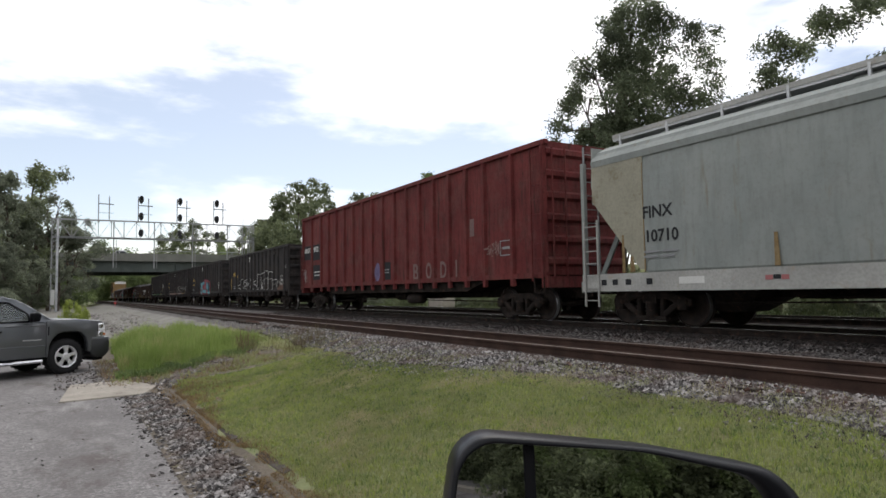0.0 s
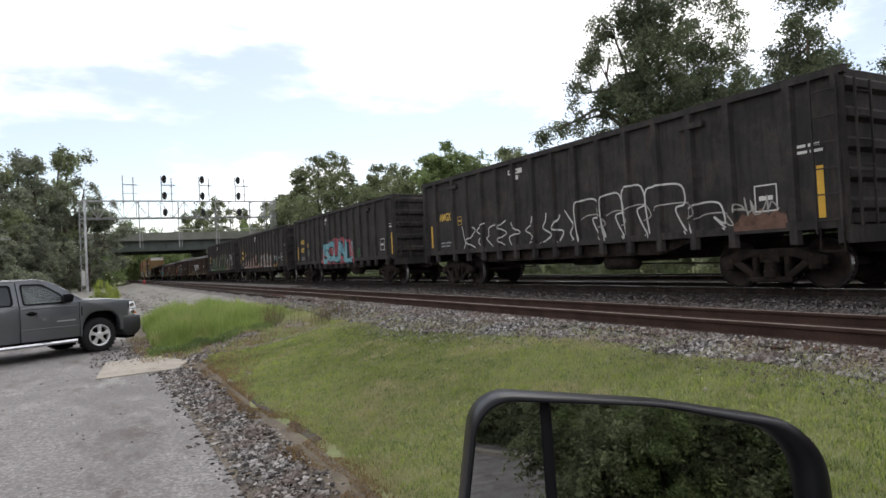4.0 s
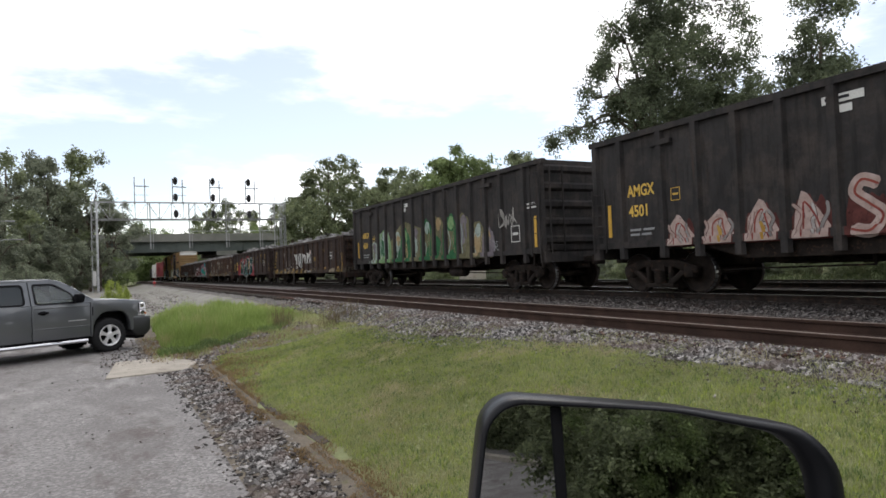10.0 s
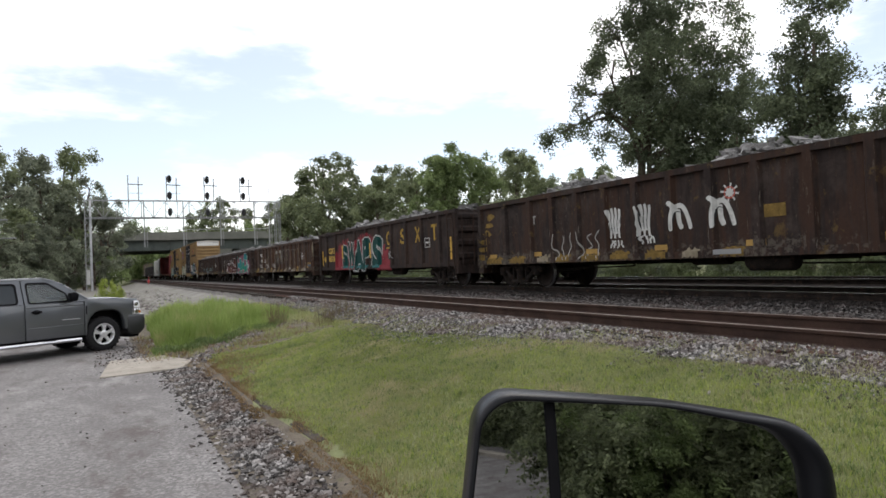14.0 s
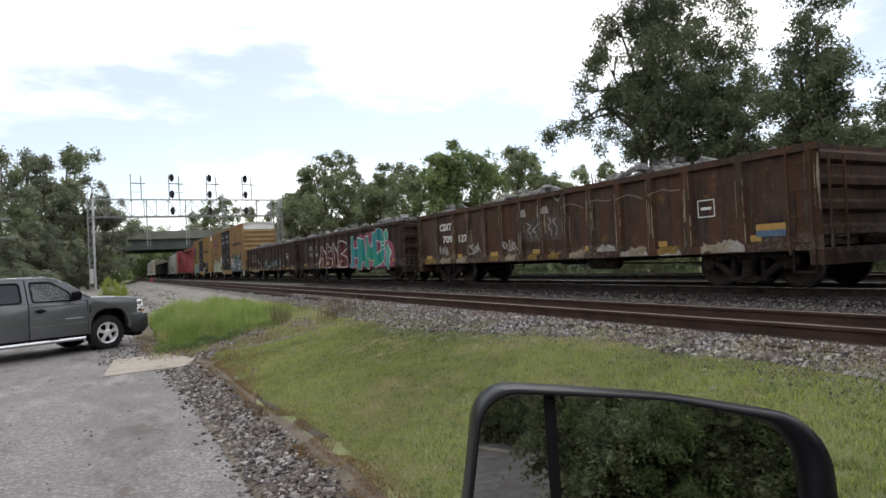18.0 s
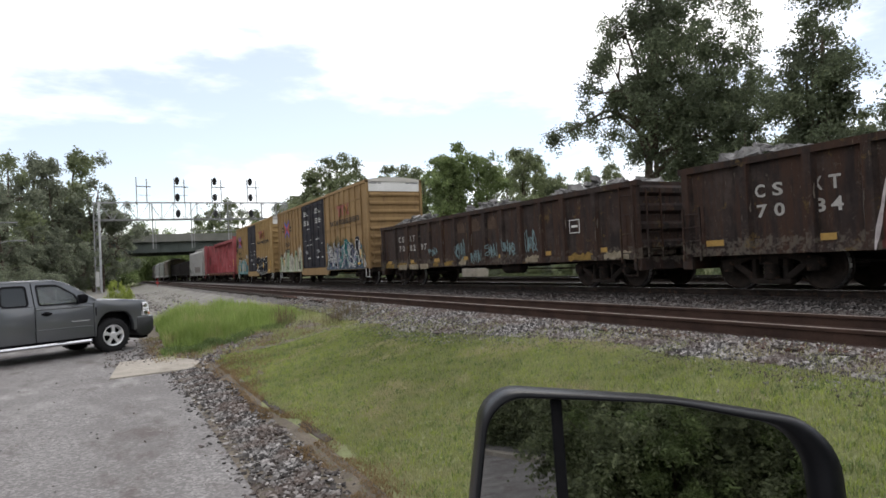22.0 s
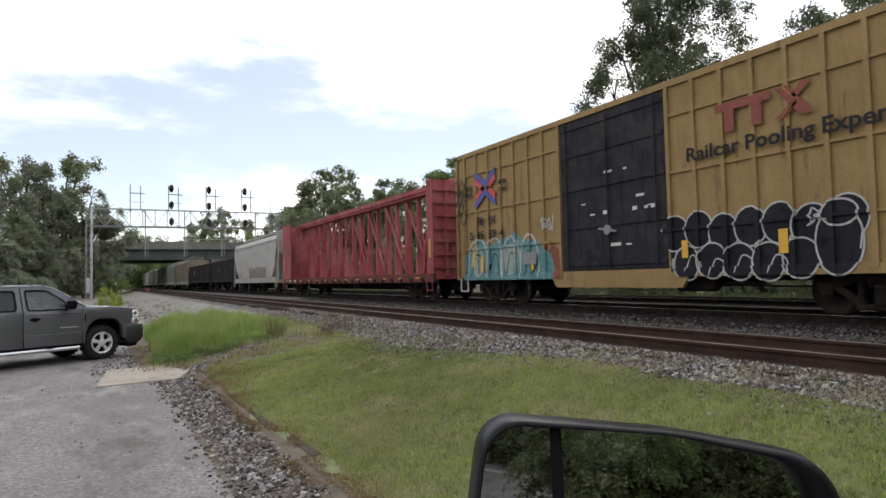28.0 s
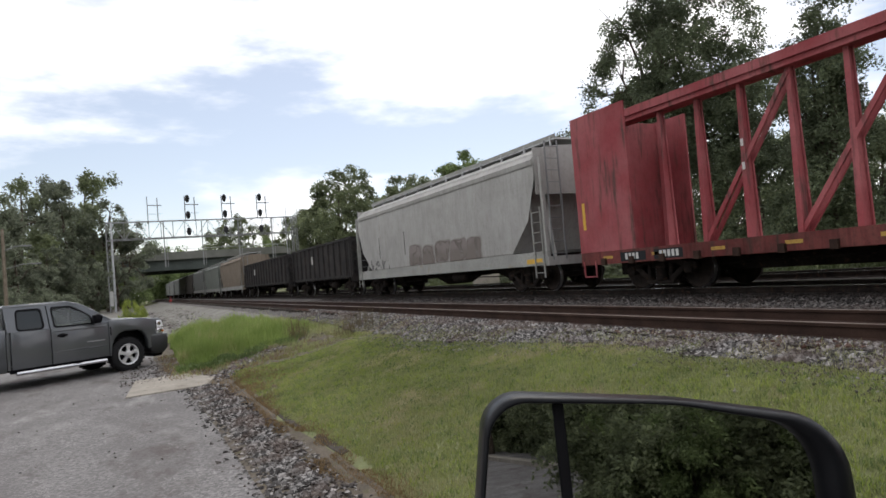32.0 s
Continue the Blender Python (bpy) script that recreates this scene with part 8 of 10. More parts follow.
        for k, (ya, yb) in enumerate(((3.05, 3.95), (3.95, 4.9), (4.85, 5.85), (5.75, 6.95))):
            coat(car, "sprayed_shape", [disc((ya + yb) / 2, 1.35, 0.42, 0.52, 20, 0.10, k)], pale if k % 2 else aqua, 0.005)
            pts = [(ya, 0.78), (ya + 0.05, 1.6), (ya + 0.35, 2.02), (yb - 0.2, 1.9), (yb - 0.02, 1.4), (yb, 0.85)]
            coat(car, "sprayed_outline", ribbon(curve_through(pts, 5), 0.030), white, 0.008)
            pts = [(ya + 0.25, 0.85), (ya + 0.3, 1.35), ((ya + yb) / 2, 1.55), (yb - 0.3, 1.2), (yb - 0.25, 0.85)]
            coat(car, "sprayed_outline", ribbon(curve_through(pts, 4), 0.020), ink, 0.008)
        tag(car, d1 + 0.35, d1 + 0.95, 2.1, 2.45, 4, white, 63, 0.018)
        for y in (5.9, 3.2):
            panel(car, "yellow_stripe", y, y + 0.12, 1.0, 1.5, M["yellow"], -HALF - 0.012)


def build_boxcars():
    for i, (a, b, c, d) in enumerate(((13.47, 31.7, 20.28, 25.24), (33.75, 49.05, 39.7, 43.36))):
        h0 = (b - a) / 2
        dd0, dd1 = c - (a + b) / 2, d - (a + b) / 2
        tags = ()
        car, h, d0, d1, sx = boxcar(a, b, c, d, tags, ("long yellow boxcar with black double doors and sprayed lettering" if i == 0 else "yellow boxcar with black door and black sprayed piece"), 70 + i, ((0.208, 0.134, 0.063), (0.256, 0.170, 0.081)) if i == 0 else ((0.255, 0.172, 0.075), (0.31, 0.212, 0.096)), bare=0.8 if i == 0 else 0.53, pitch=0.84 if i == 0 else 0.70)
        x = -sx - 0.069
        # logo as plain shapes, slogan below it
        y = -4.70 if i == 0 else -3.02
        step = 0.56 if i == 0 else 0.60
        g = Geo().box(x - 0.006, x, y - 2 * step, y, 3.98, 4.14)
        part("logo_shape", g, M["logo_rust"], car)
        for k in range(2):
            yy = y - step * k - 0.12
            part("logo_shape", Geo().prism([(yy - 0.08, 3.56), (yy - 0.30, 3.56), (yy - 0.30, 3.98), (yy - 0.08, 3.98)], x - 0.006, x, "x"), M["logo_rust"], car)
        yy = y - 2 * step - 0.02
        part("logo_shape", Geo().prism([(yy - 0.05, 4.14), (yy - 0.30, 4.14), (yy - 0.78, 3.56), (yy - 0.53, 3.56)], x - 0.006, x, "x"), M["logo_rust"], car)
        for za, zb in ((4.14, 3.90), (3.80, 3.56)):
            p0, p1 = (yy - 0.78, yy - 0.55) if za > 4 else (yy - 0.28, yy - 0.05)
            part("logo_shape", Geo().prism([(p0, za if za > 4 else zb), (p0 + 0.23, za if za > 4 else zb), (yy - 0.36, 3.80 if za < 4 else 3.90), (yy - 0.50, 3.80 if za < 4 else 3.90)], x - 0.006, x, "x"), M["logo_rust"], car)
        part("logo_shape", Geo().bar((x - 0.004, yy - 0.22, 4.14), (x - 0.004, yy - 0.46, 3.84), 0.004, 0.05, (1, 0, 0)).bar((x - 0.004, yy - 0.46, 3.84), (x - 0.004, yy - 0.22, 3.56), 0.004, 0.05, (1, 0, 0)), M["gold"], car)
        spray_boxcar(car, i, d0, d1, h)
        if i == 0:
            for yy in (d0 + 1.95, d0 + 4.45):
                lines(car, yy, 4.38, 1.15, 3, M["white"], -sx - 0.03, 0.11)
                lines(car, yy, 3.92, 1.15, 4, M["white"], -sx - 0.03, 0.11)
        start, total = (d0 - 1.10, 4.59) if i == 0 else (d0 - 0.55, 4.23)
        words = ("RAILCAR", "POOLING", "EXPERTS") if i == 0 else ("Railcar", "Pooling", "Experts")
        for k, (word, off, w) in enumerate(zip(words, (0.0, 0.33, 0.68), (0.30, 0.32, 0.32))):
            lettering("slogan", word, 0.36 if i == 0 else 0.40, car, start - off * total, 3.14, x, M["dark_letters"], width=w * total)
        yc = 5.72 if i else d1 + (h - d1) * 0.58
        for s in (-1, 1):
            for tz in (-1, 1):
                for shift, ink, deep in ((0.12, "logo_blue", 0.0), (-0.10, "logo_red", 0.12)):
                    zc = 3.67 + tz * shift
                    part("logo_shape", Geo().prism([(yc + s * deep, zc - 0.10 + tz * deep * 0.67), (yc + s * 0.60, zc - 0.10 + tz * 0.40), (yc + s * 0.60, zc + 0.10 + tz * 0.40), (yc + s * deep, zc + 0.10 + tz * deep * 0.67)], x - 0.006, x, "x"), M[ink], car)
        for yy, zz, word in ((1.29, 3.74, "next"), (1.29, 3.50, "load"), (-0.78, 3.70, "any"), (-0.78, 3.46, "road")):
            lettering("slogan", word, 0.26, car, yc + yy, zz, x, M["dark_letters"], width=0.44)
        for yy, zz, word, w in ((0.56, 2.50, "FB", 0.40), (-0.12, 2.50, "OX", 0.45)) + (((1.03, 2.06, "5", 0.2), (0.58, 2.06, "05", 0.45), (-0.13, 2.06, "59", 0.45), (-0.78, 2.06, "4", 0.22)) if i else ((0.58, 2.06, "889", 0.6), (-0.13, 2.06, "86", 0.42))):
            lettering("number", word, 0.36, car, yc + yy, zz, x, M["dark_letters"], width=w)
        if i:
            for y0, y1, z0, z1 in ((-4.44, -4.26, 1.13, 1.57), (-2.22, -2.06, 1.13, 1.50), (-6.60, -6.14, 0.90, 1.02)):
                panel(car, "yellow_stripe", y0, y1, z0, z1, M["yellow"], x)
            panel(car, "placard_board", 3.05, 3.68, 1.16, 1.52, M["mast"], x - 0.02)
            for k in range(4):
                part("sprayed_tag", scribble(90 + k), M["dark_letters"], car).location = (x, 7.3, 2.45 + 0.36 * k)


def build_centerbeam():
    car, ln = new_car("centerbeam_flatcar", 50.85, 73.1, "empty red centre-beam flatcar with open truss and end bulkheads")
    h = ln / 2
    mat = car_paint("red_flatcar_paint", car, (0.258, 0.053, 0.061), (0.345, 0.112, 0.118), (0.10, 0.055, 0.05), 0.5)
    rusty = car_paint("worn_flatcar_sill", car, (0.11, 0.028, 0.026), (0.17, 0.05, 0.045), (0.06, 0.032, 0.026), 0.6)
    low, top = 0.78, 4.60
    part("deck", Geo().box(-HALF + 0.05, HALF - 0.05, -h + 0.1, h - 0.1, low + 0.1, low + 0.2), mat, car)
    for s in (-1, 1):
        part("side_sill", Geo().box(*sorted((s * HALF, s * (HALF - 0.10))), -h, h, low - 0.10, low + 0.22), rusty, car)
        for i in range(22):
            y = -h + 0.9 + (ln - 1.8) * i / 21
            part("winch", Geo().box(*sorted((s * (HALF - 0.02), s * (HALF + 0.07))), y - 0.07, y + 0.07, low - 0.12, low + 0.05), M["rail"], car)
    part("top_beam", Geo().box(-0.30, 0.30, -h + 0.2, h - 0.2, top - 0.10, top + 0.10).box(-0.24, 0.24, -h + 0.2, h - 0.2, top - 0.22, top - 0.10), mat, car)
    posts = 17
    post = Geo()
    for s in (-1, 1):
        post.add([(s * 0.05, -0.05, top - 0.2), (s * 0.05, 0.05, top - 0.2), (s * 0.085, 0.05, top - 0.2), (s * 0.085, -0.05, top - 0.2), (s * 0.13, -0.06, low + 0.2), (s * 0.13, 0.06, low + 0.2), (s * 0.175, 0.06, low + 0.2), (s * 0.175, -0.06, low + 0.2)],
                 [(3, 2, 1, 0), (4, 5, 6, 7), (0, 1, 5, 4), (1, 2, 6, 5), (2, 3, 7, 6), (3, 0, 4, 7)])
    post.add([(-0.07, -0.02, top - 0.2), (0.07, -0.02, top - 0.2), (0.15, -0.02, low + 0.2), (-0.15, -0.02, low + 0.2), (-0.07, 0.02, top - 0.2), (0.07, 0.02, top - 0.2), (0.15, 0.02, low + 0.2), (-0.15, 0.02, low + 0.2)],
             [(0, 1, 2, 3), (7, 6, 5, 4), (0, 4, 5, 1), (3, 2, 6, 7), (0, 3, 7, 4), (1, 5, 6, 2)])
    pm = post.mesh("post")
    ys = [-h + 1.75 + (ln - 3.5) * i / (posts - 1) for i in range(posts)]
    for y in ys:
        part("post", pm, mat, car).location = (0, y, 0)
    for i in range(1, posts - 2, 2):
        a, b = (ys[i], ys[i + 2]) if i < posts / 2 else (ys[i + 2], ys[i])
        for s in (-1, 1):
            part("diagonal", Geo().bar((s * 0.12, a, low + 0.25), (s * 0.09, b, top - 0.3), 0.05, 0.10, (0, 1, 0)), mat, car)
    for s in (-1, 1):
        b = part("bulkhead", Geo().box(-HALF + 0.02, HALF - 0.02, *sorted((s * (h - 0.02), s * (h - 0.16))), low, top - 0.08), mat, car)
        for xx in (-0.9, 0.0, 0.9):
            part("rib", Geo().box(xx - 0.05, xx + 0.05, *sorted((s * (h + 0.055), s * (h - 0.02))), low + 0.1, top - 0.12), mat, b)
        for k in range(7):
            z = low + 0.4 + (top - low - 0.9) * k / 6
            part("rib", Geo().box(-HALF + 0.1, HALF - 0.1, *sorted((s * (h + 0.07), s * (h - 0.02))), z, z + 0.09), mat, b)
        for sx in (-1, 1):
            part("side_plate", Geo().box(*sorted((sx * HALF, sx * (HALF - 0.05))), *sorted((s * h, s * (h - (0.47 if s < 0 else 2.0 if sx < 0 else 1.2)))), low + 0.224, top - 0.05), mat, b)
            if s > 0:
                continue
            part("brace", Geo().bar((sx * 1.2, s * (h - 1.3), low + 0.2), (sx * 1.35, s * (h - 0.2), top - 0.4), 0.12), mat, b)
        part("yellow_stripe", Geo().box(-HALF - 0.008, -HALF + 0.002, s * (h - 0.25) - 0.05, s * (h - 0.25) + 0.05, 1.6, 2.3), M["yellow"], car)
        part("step", Geo().bar((-HALF, s * (h - 0.1), low), (-HALF, s * (h - 0.1), low - 0.42), 0.03).bar((-HALF, s * (h - 0.55), low), (-HALF, s * (h - 0.55), low - 0.42), 0.03).bar((-HALF, s * (h - 0.1), low - 0.4), (-HALF, s * (h - 0.55), low - 0.4), 0.03), mat, car)
    for i in range(13):
        y = -h + 1.2 + (ln - 2.4) * i / 12
        part("yellow_reflector", Geo().box(-HALF - 0.006, -HALF + 0.002, y, y + 0.34, low + 0.03, low + 0.10), M["worn_yellow"], car)
    for y in (h - 3.0, h - 1.9):
        panel(car, "dark_patch", y - 0.42, y + 0.42, low - 0.06, low + 0.16, M["dark_letters"], -HALF)
    bar_word(car, h - 1.65, low - 0.02, 0.15, 4, M["white"], -HALF - 0.007)
    bar_word(car, h - 2.75, low - 0.02, 0.15, 5, M["white"], -HALF - 0.007)
    rng = random.Random(9)
    for _ in range(7):
        y = ys[rng.randrange(len(ys))]
        z = rng.uniform(1.4, 3.2)
        xs = -0.085 - 0.09 * (top - 0.2 - z) / (top - low - 0.4) - 0.008
        part("strap_end", Geo().box(xs - 0.004, xs, y - 0.035, y + 0.035, z, z + 0.16), M["white"], car, "torn white strap end")
    add_running_gear(car, ln, 2.3, 0.35, 0.9)


def hopper(y0, y1, colours, label, tags=(), rust=0.2, near=True, top=4.36, low=0.92, bays=3, bright=None, bend=1.6):
    car, ln = new_car("covered_hopper_car", y0, y1, label)
    h = ln / 2
    mat = car_paint("hopper_paint", car, *colours, rust, tags)
    slope = 1.75
    prof = [(1.30, low + 0.1), (HALF - 0.03, low + 0.30), (HALF, low + 1.2), (HALF, top - 1.1), (HALF - 0.03, top - 0.55), (HALF - 0.16, top - 0.25), (0.9, top - 0.06), (0.0, top)]
    ys = []
    for x, z in prof:  # how far the body reaches towards its ends at each height
        t = min(1.0, max(0.0, (z - low - 0.1) / (top - 1.5 - low)))
        ys.append(h - 0.42 - slope * (1 - t) ** bend)
    g = Geo()
    full = [(-x, z, y) for (x, z), y in zip(prof, ys)] + [(x, z, y) for (x, z), y in list(zip(prof, ys))[-2::-1]]
    n, seg = len(full), 1
    for s in (-1, 1):
        g.v += [(x, s * y, z) for x, z, y in full]
    g.f = [(i, i + 1, n + i + 1, n + i) for i in range(n - 1)] + [tuple(range(n - 1, -1, -1)), tuple(range(n, 2 * n)), (0, n, 2 * n - 1, n - 1)]
    part("body", g, mat, car, smooth=False)
    for s in (-1, 1):
        part("side_sill", Geo().box(*sorted((s * (HALF + 0.01), s * (HALF - 0.12))), -h + 0.05, h - 0.05, low - 0.14, low + 0.26), M["sill_grey"] if near else mat, car)
        part("roof_rail", Geo().prism([(s * (HALF + 0.01), top - 0.62), (s * (HALF + 0.03), top - 0.48), (s * (HALF - 0.10), top - 0.34), (s * (HALF - 0.12), top - 0.42)][:: s], -h + 0.45, h - 0.45, "y"), mat, car)
    # running board over the roof
    wk = part("running_board", Geo().box(-0.62, 0.62, -h + 0.35, h - 0.35, top + 0.14, top + 0.19), M["steel_grey"] if bright is None else bright, car, "metal grating along the roof")
    if near:
        for s in (-1, 1):
            part("handrail", Geo().box(*sorted((s * 0.60, s * 0.64)), -h + 0.35, h - 0.35, top + 0.19, top + 0.30), M["sill_grey"], wk)
            for i in range(12):
                y = -h + 0.6 + (ln - 1.2) * i / 11
                part("bracket", Geo().bar((s * 0.62, y, top - 0.05), (s * 0.62, y, top + 0.26), 0.05), M["steel_grey"], wk)
        for i in range(1, 8):
            y = -h + ln * i / 8
            part("hatch", Geo().box(-0.5, 0.5, y - 0.35, y + 0.35, top - 0.02, top + 0.10), mat, car)
    for s in (-1, 1):
        part("end_sill", Geo().box(-HALF, HALF, *sorted((s * h, s * (h - 0.3))), low - 0.16, low + 0.10), mat, car)
        for sx in (-1, 1):
            part("end_post", Geo().box(*sorted((sx * (HALF - 0.0), sx * (HALF - 0.10))), *sorted((s * (h - 0.06), s * (h - 0.16))), low, top - 0.45), mat, car)
            if near:
                part("brace", Geo().bar((sx * 1.1, s * (h - 0.2), low), (sx * 0.7, s * (h - 1.0), top - 1.4), 0.10), mat, car)
        part("end_plate", Geo().box(-HALF + 0.05, HALF - 0.05, *sorted((s * (h - 0.40), s * (h - 0.44))), top - 1.5, top - 0.12), mat, car)
        if near:
            part("ladder", ladder_geo(-HALF - 0.04, s * (h - 0.18), s * (h - 0.62), low - 0.5, low + 1.55, 7, 0.013), M["sill_grey"], car)
            part("end_ladder", end_ladder_geo(s * (h + 0.0), -1.3, -0.85, low, top, 10), M["mast"], car)
            part("coupler_platform", Geo().box(-1.0, 1.0, *sorted((s * (h - 0.1), s * (h - 0.9))), low + 0.06, low + 0.10), M["grime"], car)
    for i in range(bays):
        y = (i - (bays - 1) / 2) * (ln - 6.6) / max(1, bays - 1)
        part("outlet_hopper", Geo().add([(-1.2, y - 1.5, low + 0.2), (1.2, y - 1.5, low + 0.2), (1.2, y + 1.5, low + 0.2), (-1.2, y + 1.5, low + 0.2), (-0.4, y - 0.3, 0.32), (0.4, y - 0.3, 0.32), (0.4, y + 0.3, 0.32), (-0.4, y + 0.3, 0.32)],
                                        [(0, 1, 2, 3), (7, 6, 5, 4), (0, 4, 5, 1), (1, 5, 6, 2), (2, 6, 7, 3), (3, 7, 4, 0)]), M["grime"], car)
    add_running_gear(car, ln, 1.75, spin=near)
    return car, mat, h


def build_hoppers():
    grey = ((0.205, 0.226, 0.217), (0.246, 0.264, 0.251), (0.19, 0.175, 0.135))
    c, m, h = hopper(-184.2, -167.35, grey, "pale grey covered hopper car with black lettering", (), 0.22, bend=1.0)
    cream = mottled("cream_hopper_paint", (0.25, 0.24, 0.188), (0.295, 0.282, 0.222), 0.9, 20, 0.75, 0, 0.1, 0.004, (0.19, 0.17, 0.12))
    part("cream_panel", Geo().prism([(h - 2.02, 1.25), (h - 2.02, 3.74), (h - 0.45, 3.74), (h - 0.45, 2.92), (h - 1.88, 1.25)], -HALF - 0.003, -HALF + 0.012, "x"), cream, c, "cream-coloured end panel")
    for y, w, z0, z1 in ((6.98, 0.09, 1.2, 2.05), (6.70, 0.14, 1.2, 1.55), (6.40, 0.03, 1.2, 3.6), (3.35, 0.11, 1.2, 1.8), (-0.5, 0.14, 1.2, 2.1), (0.1, 0.10, 3.0, 3.4), (-3.0, 0.1, 1.2, 1.7)):
        part("rust_streak", Geo().prism([(y, z0), (y + w, z0), (y + w * 0.9, z1), (y + w * 0.3, z1)], -HALF - 0.007, -HALF - 0.001, "x"), M["rust_streak"], c)
    lettering("number", "FINX", 0.36, c, h - 1.98, 2.36, -HALF - 0.006, M["dark_letters"])
    lettering("number", "10710", 0.36, c, h - 2.02, 1.84, -HALF - 0.006, M["dark_letters"])
    lines(c, h - 2.0, 1.6, 0.9, 2, M["mast"], -HALF - 0.006)
    for i, y in enumerate((h - 0.75, h - 1.1, h - 1.5, h - 2.1)):
        panel(c, "data_plate", y - 0.1, y + 0.06, 0.92, 1.05, M["dark_letters"], -HALF - 0.012)
    panel(c, "data_plate", h - 3.5, h - 2.9, 0.92, 1.06, M["white"], -HALF - 0.012)
    for k in range(2):
        panel(c, "red_plate", h - 5.22 + 0.30 * k, h - 5.08 + 0.30 * k, 0.955, 1.04, M["faded_red"], -HALF - 0.012)
    panel(c, "dark_plate", h - 5.07, h - 4.93, 0.965, 1.045, M["dark_letters"], -HALF - 0.012)
    c, m, h = hopper(74.55, 91.1, ((0.33, 0.325, 0.31), (0.39, 0.385, 0.37), (0.22, 0.18, 0.15)), "pale grey covered hopper car with worn sprayed patches", [(-4.6, 1.6, 1.15, 2.0, (0.19, 0.165, 0.15), (0.24, 0.21, 0.20), (0.14, 0.12, 0.11), 5, "letters", (0.22, 0.20, 0.185)), (4.0, 6.4, 1.0, 1.6, None, None, (0.08, 0.08, 0.08), 1.8)], 0.16)
    for y in (2.0, 5.0):
        panel(c, "streak", y - 0.02, y + 0.02, 1.7, 2.7, M["grime"], -HALF - 0.004)
    panel(c, "yellow_plate", -h + 0.3, -h + 1.1, 0.84, 0.98, M["yellow"], -HALF - 0.012)
    # the two black ones behind it
    for a, b, n in ((92.0, 105.5, 13), (106.8, 126.2, 17)):
        c, m = gondola(a, b, 3.12 if n == 13 else 3.1, 1.0, n, "black_gondola_paint", "black open hopper car with ribbed sides", (), 0.2, SOOT, 4, 0.1, name="open_hopper_car")
        panel(c, "data_plate", (b - a) / 2 - 5.5, (b - a) / 2 - 5.0, 2.0, 2.5, M["white"])
    far = [((0.19, 0.155, 0.12), (0.23, 0.19, 0.15), (0.11, 0.09, 0.07)), ((0.16, 0.175, 0.155), (0.20, 0.215, 0.195), (0.10, 0.09, 0.07)), ((0.14, 0.145, 0.14), (0.18, 0.185, 0.18), (0.09, 0.075, 0.06)), ((0.05, 0.045, 0.042), (0.08, 0.07, 0.065), (0.04, 0.035, 0.03))]
    y = 127.5
    for i, k in enumerate((0, 1, 2, 3, 3, 2, 2, 2, 1, 2, 2, 0, 2, 2, 2, 2)):
        ln = 16.6 if k != 3 else 14.5
        hopper(y, y + ln, far[k], ("tan covered hopper car", "grey-green covered hopper car", "light grey covered hopper car", "dark tank-like hopper car")[k], (), 0.2, i < 3)
        y += ln + 1.35


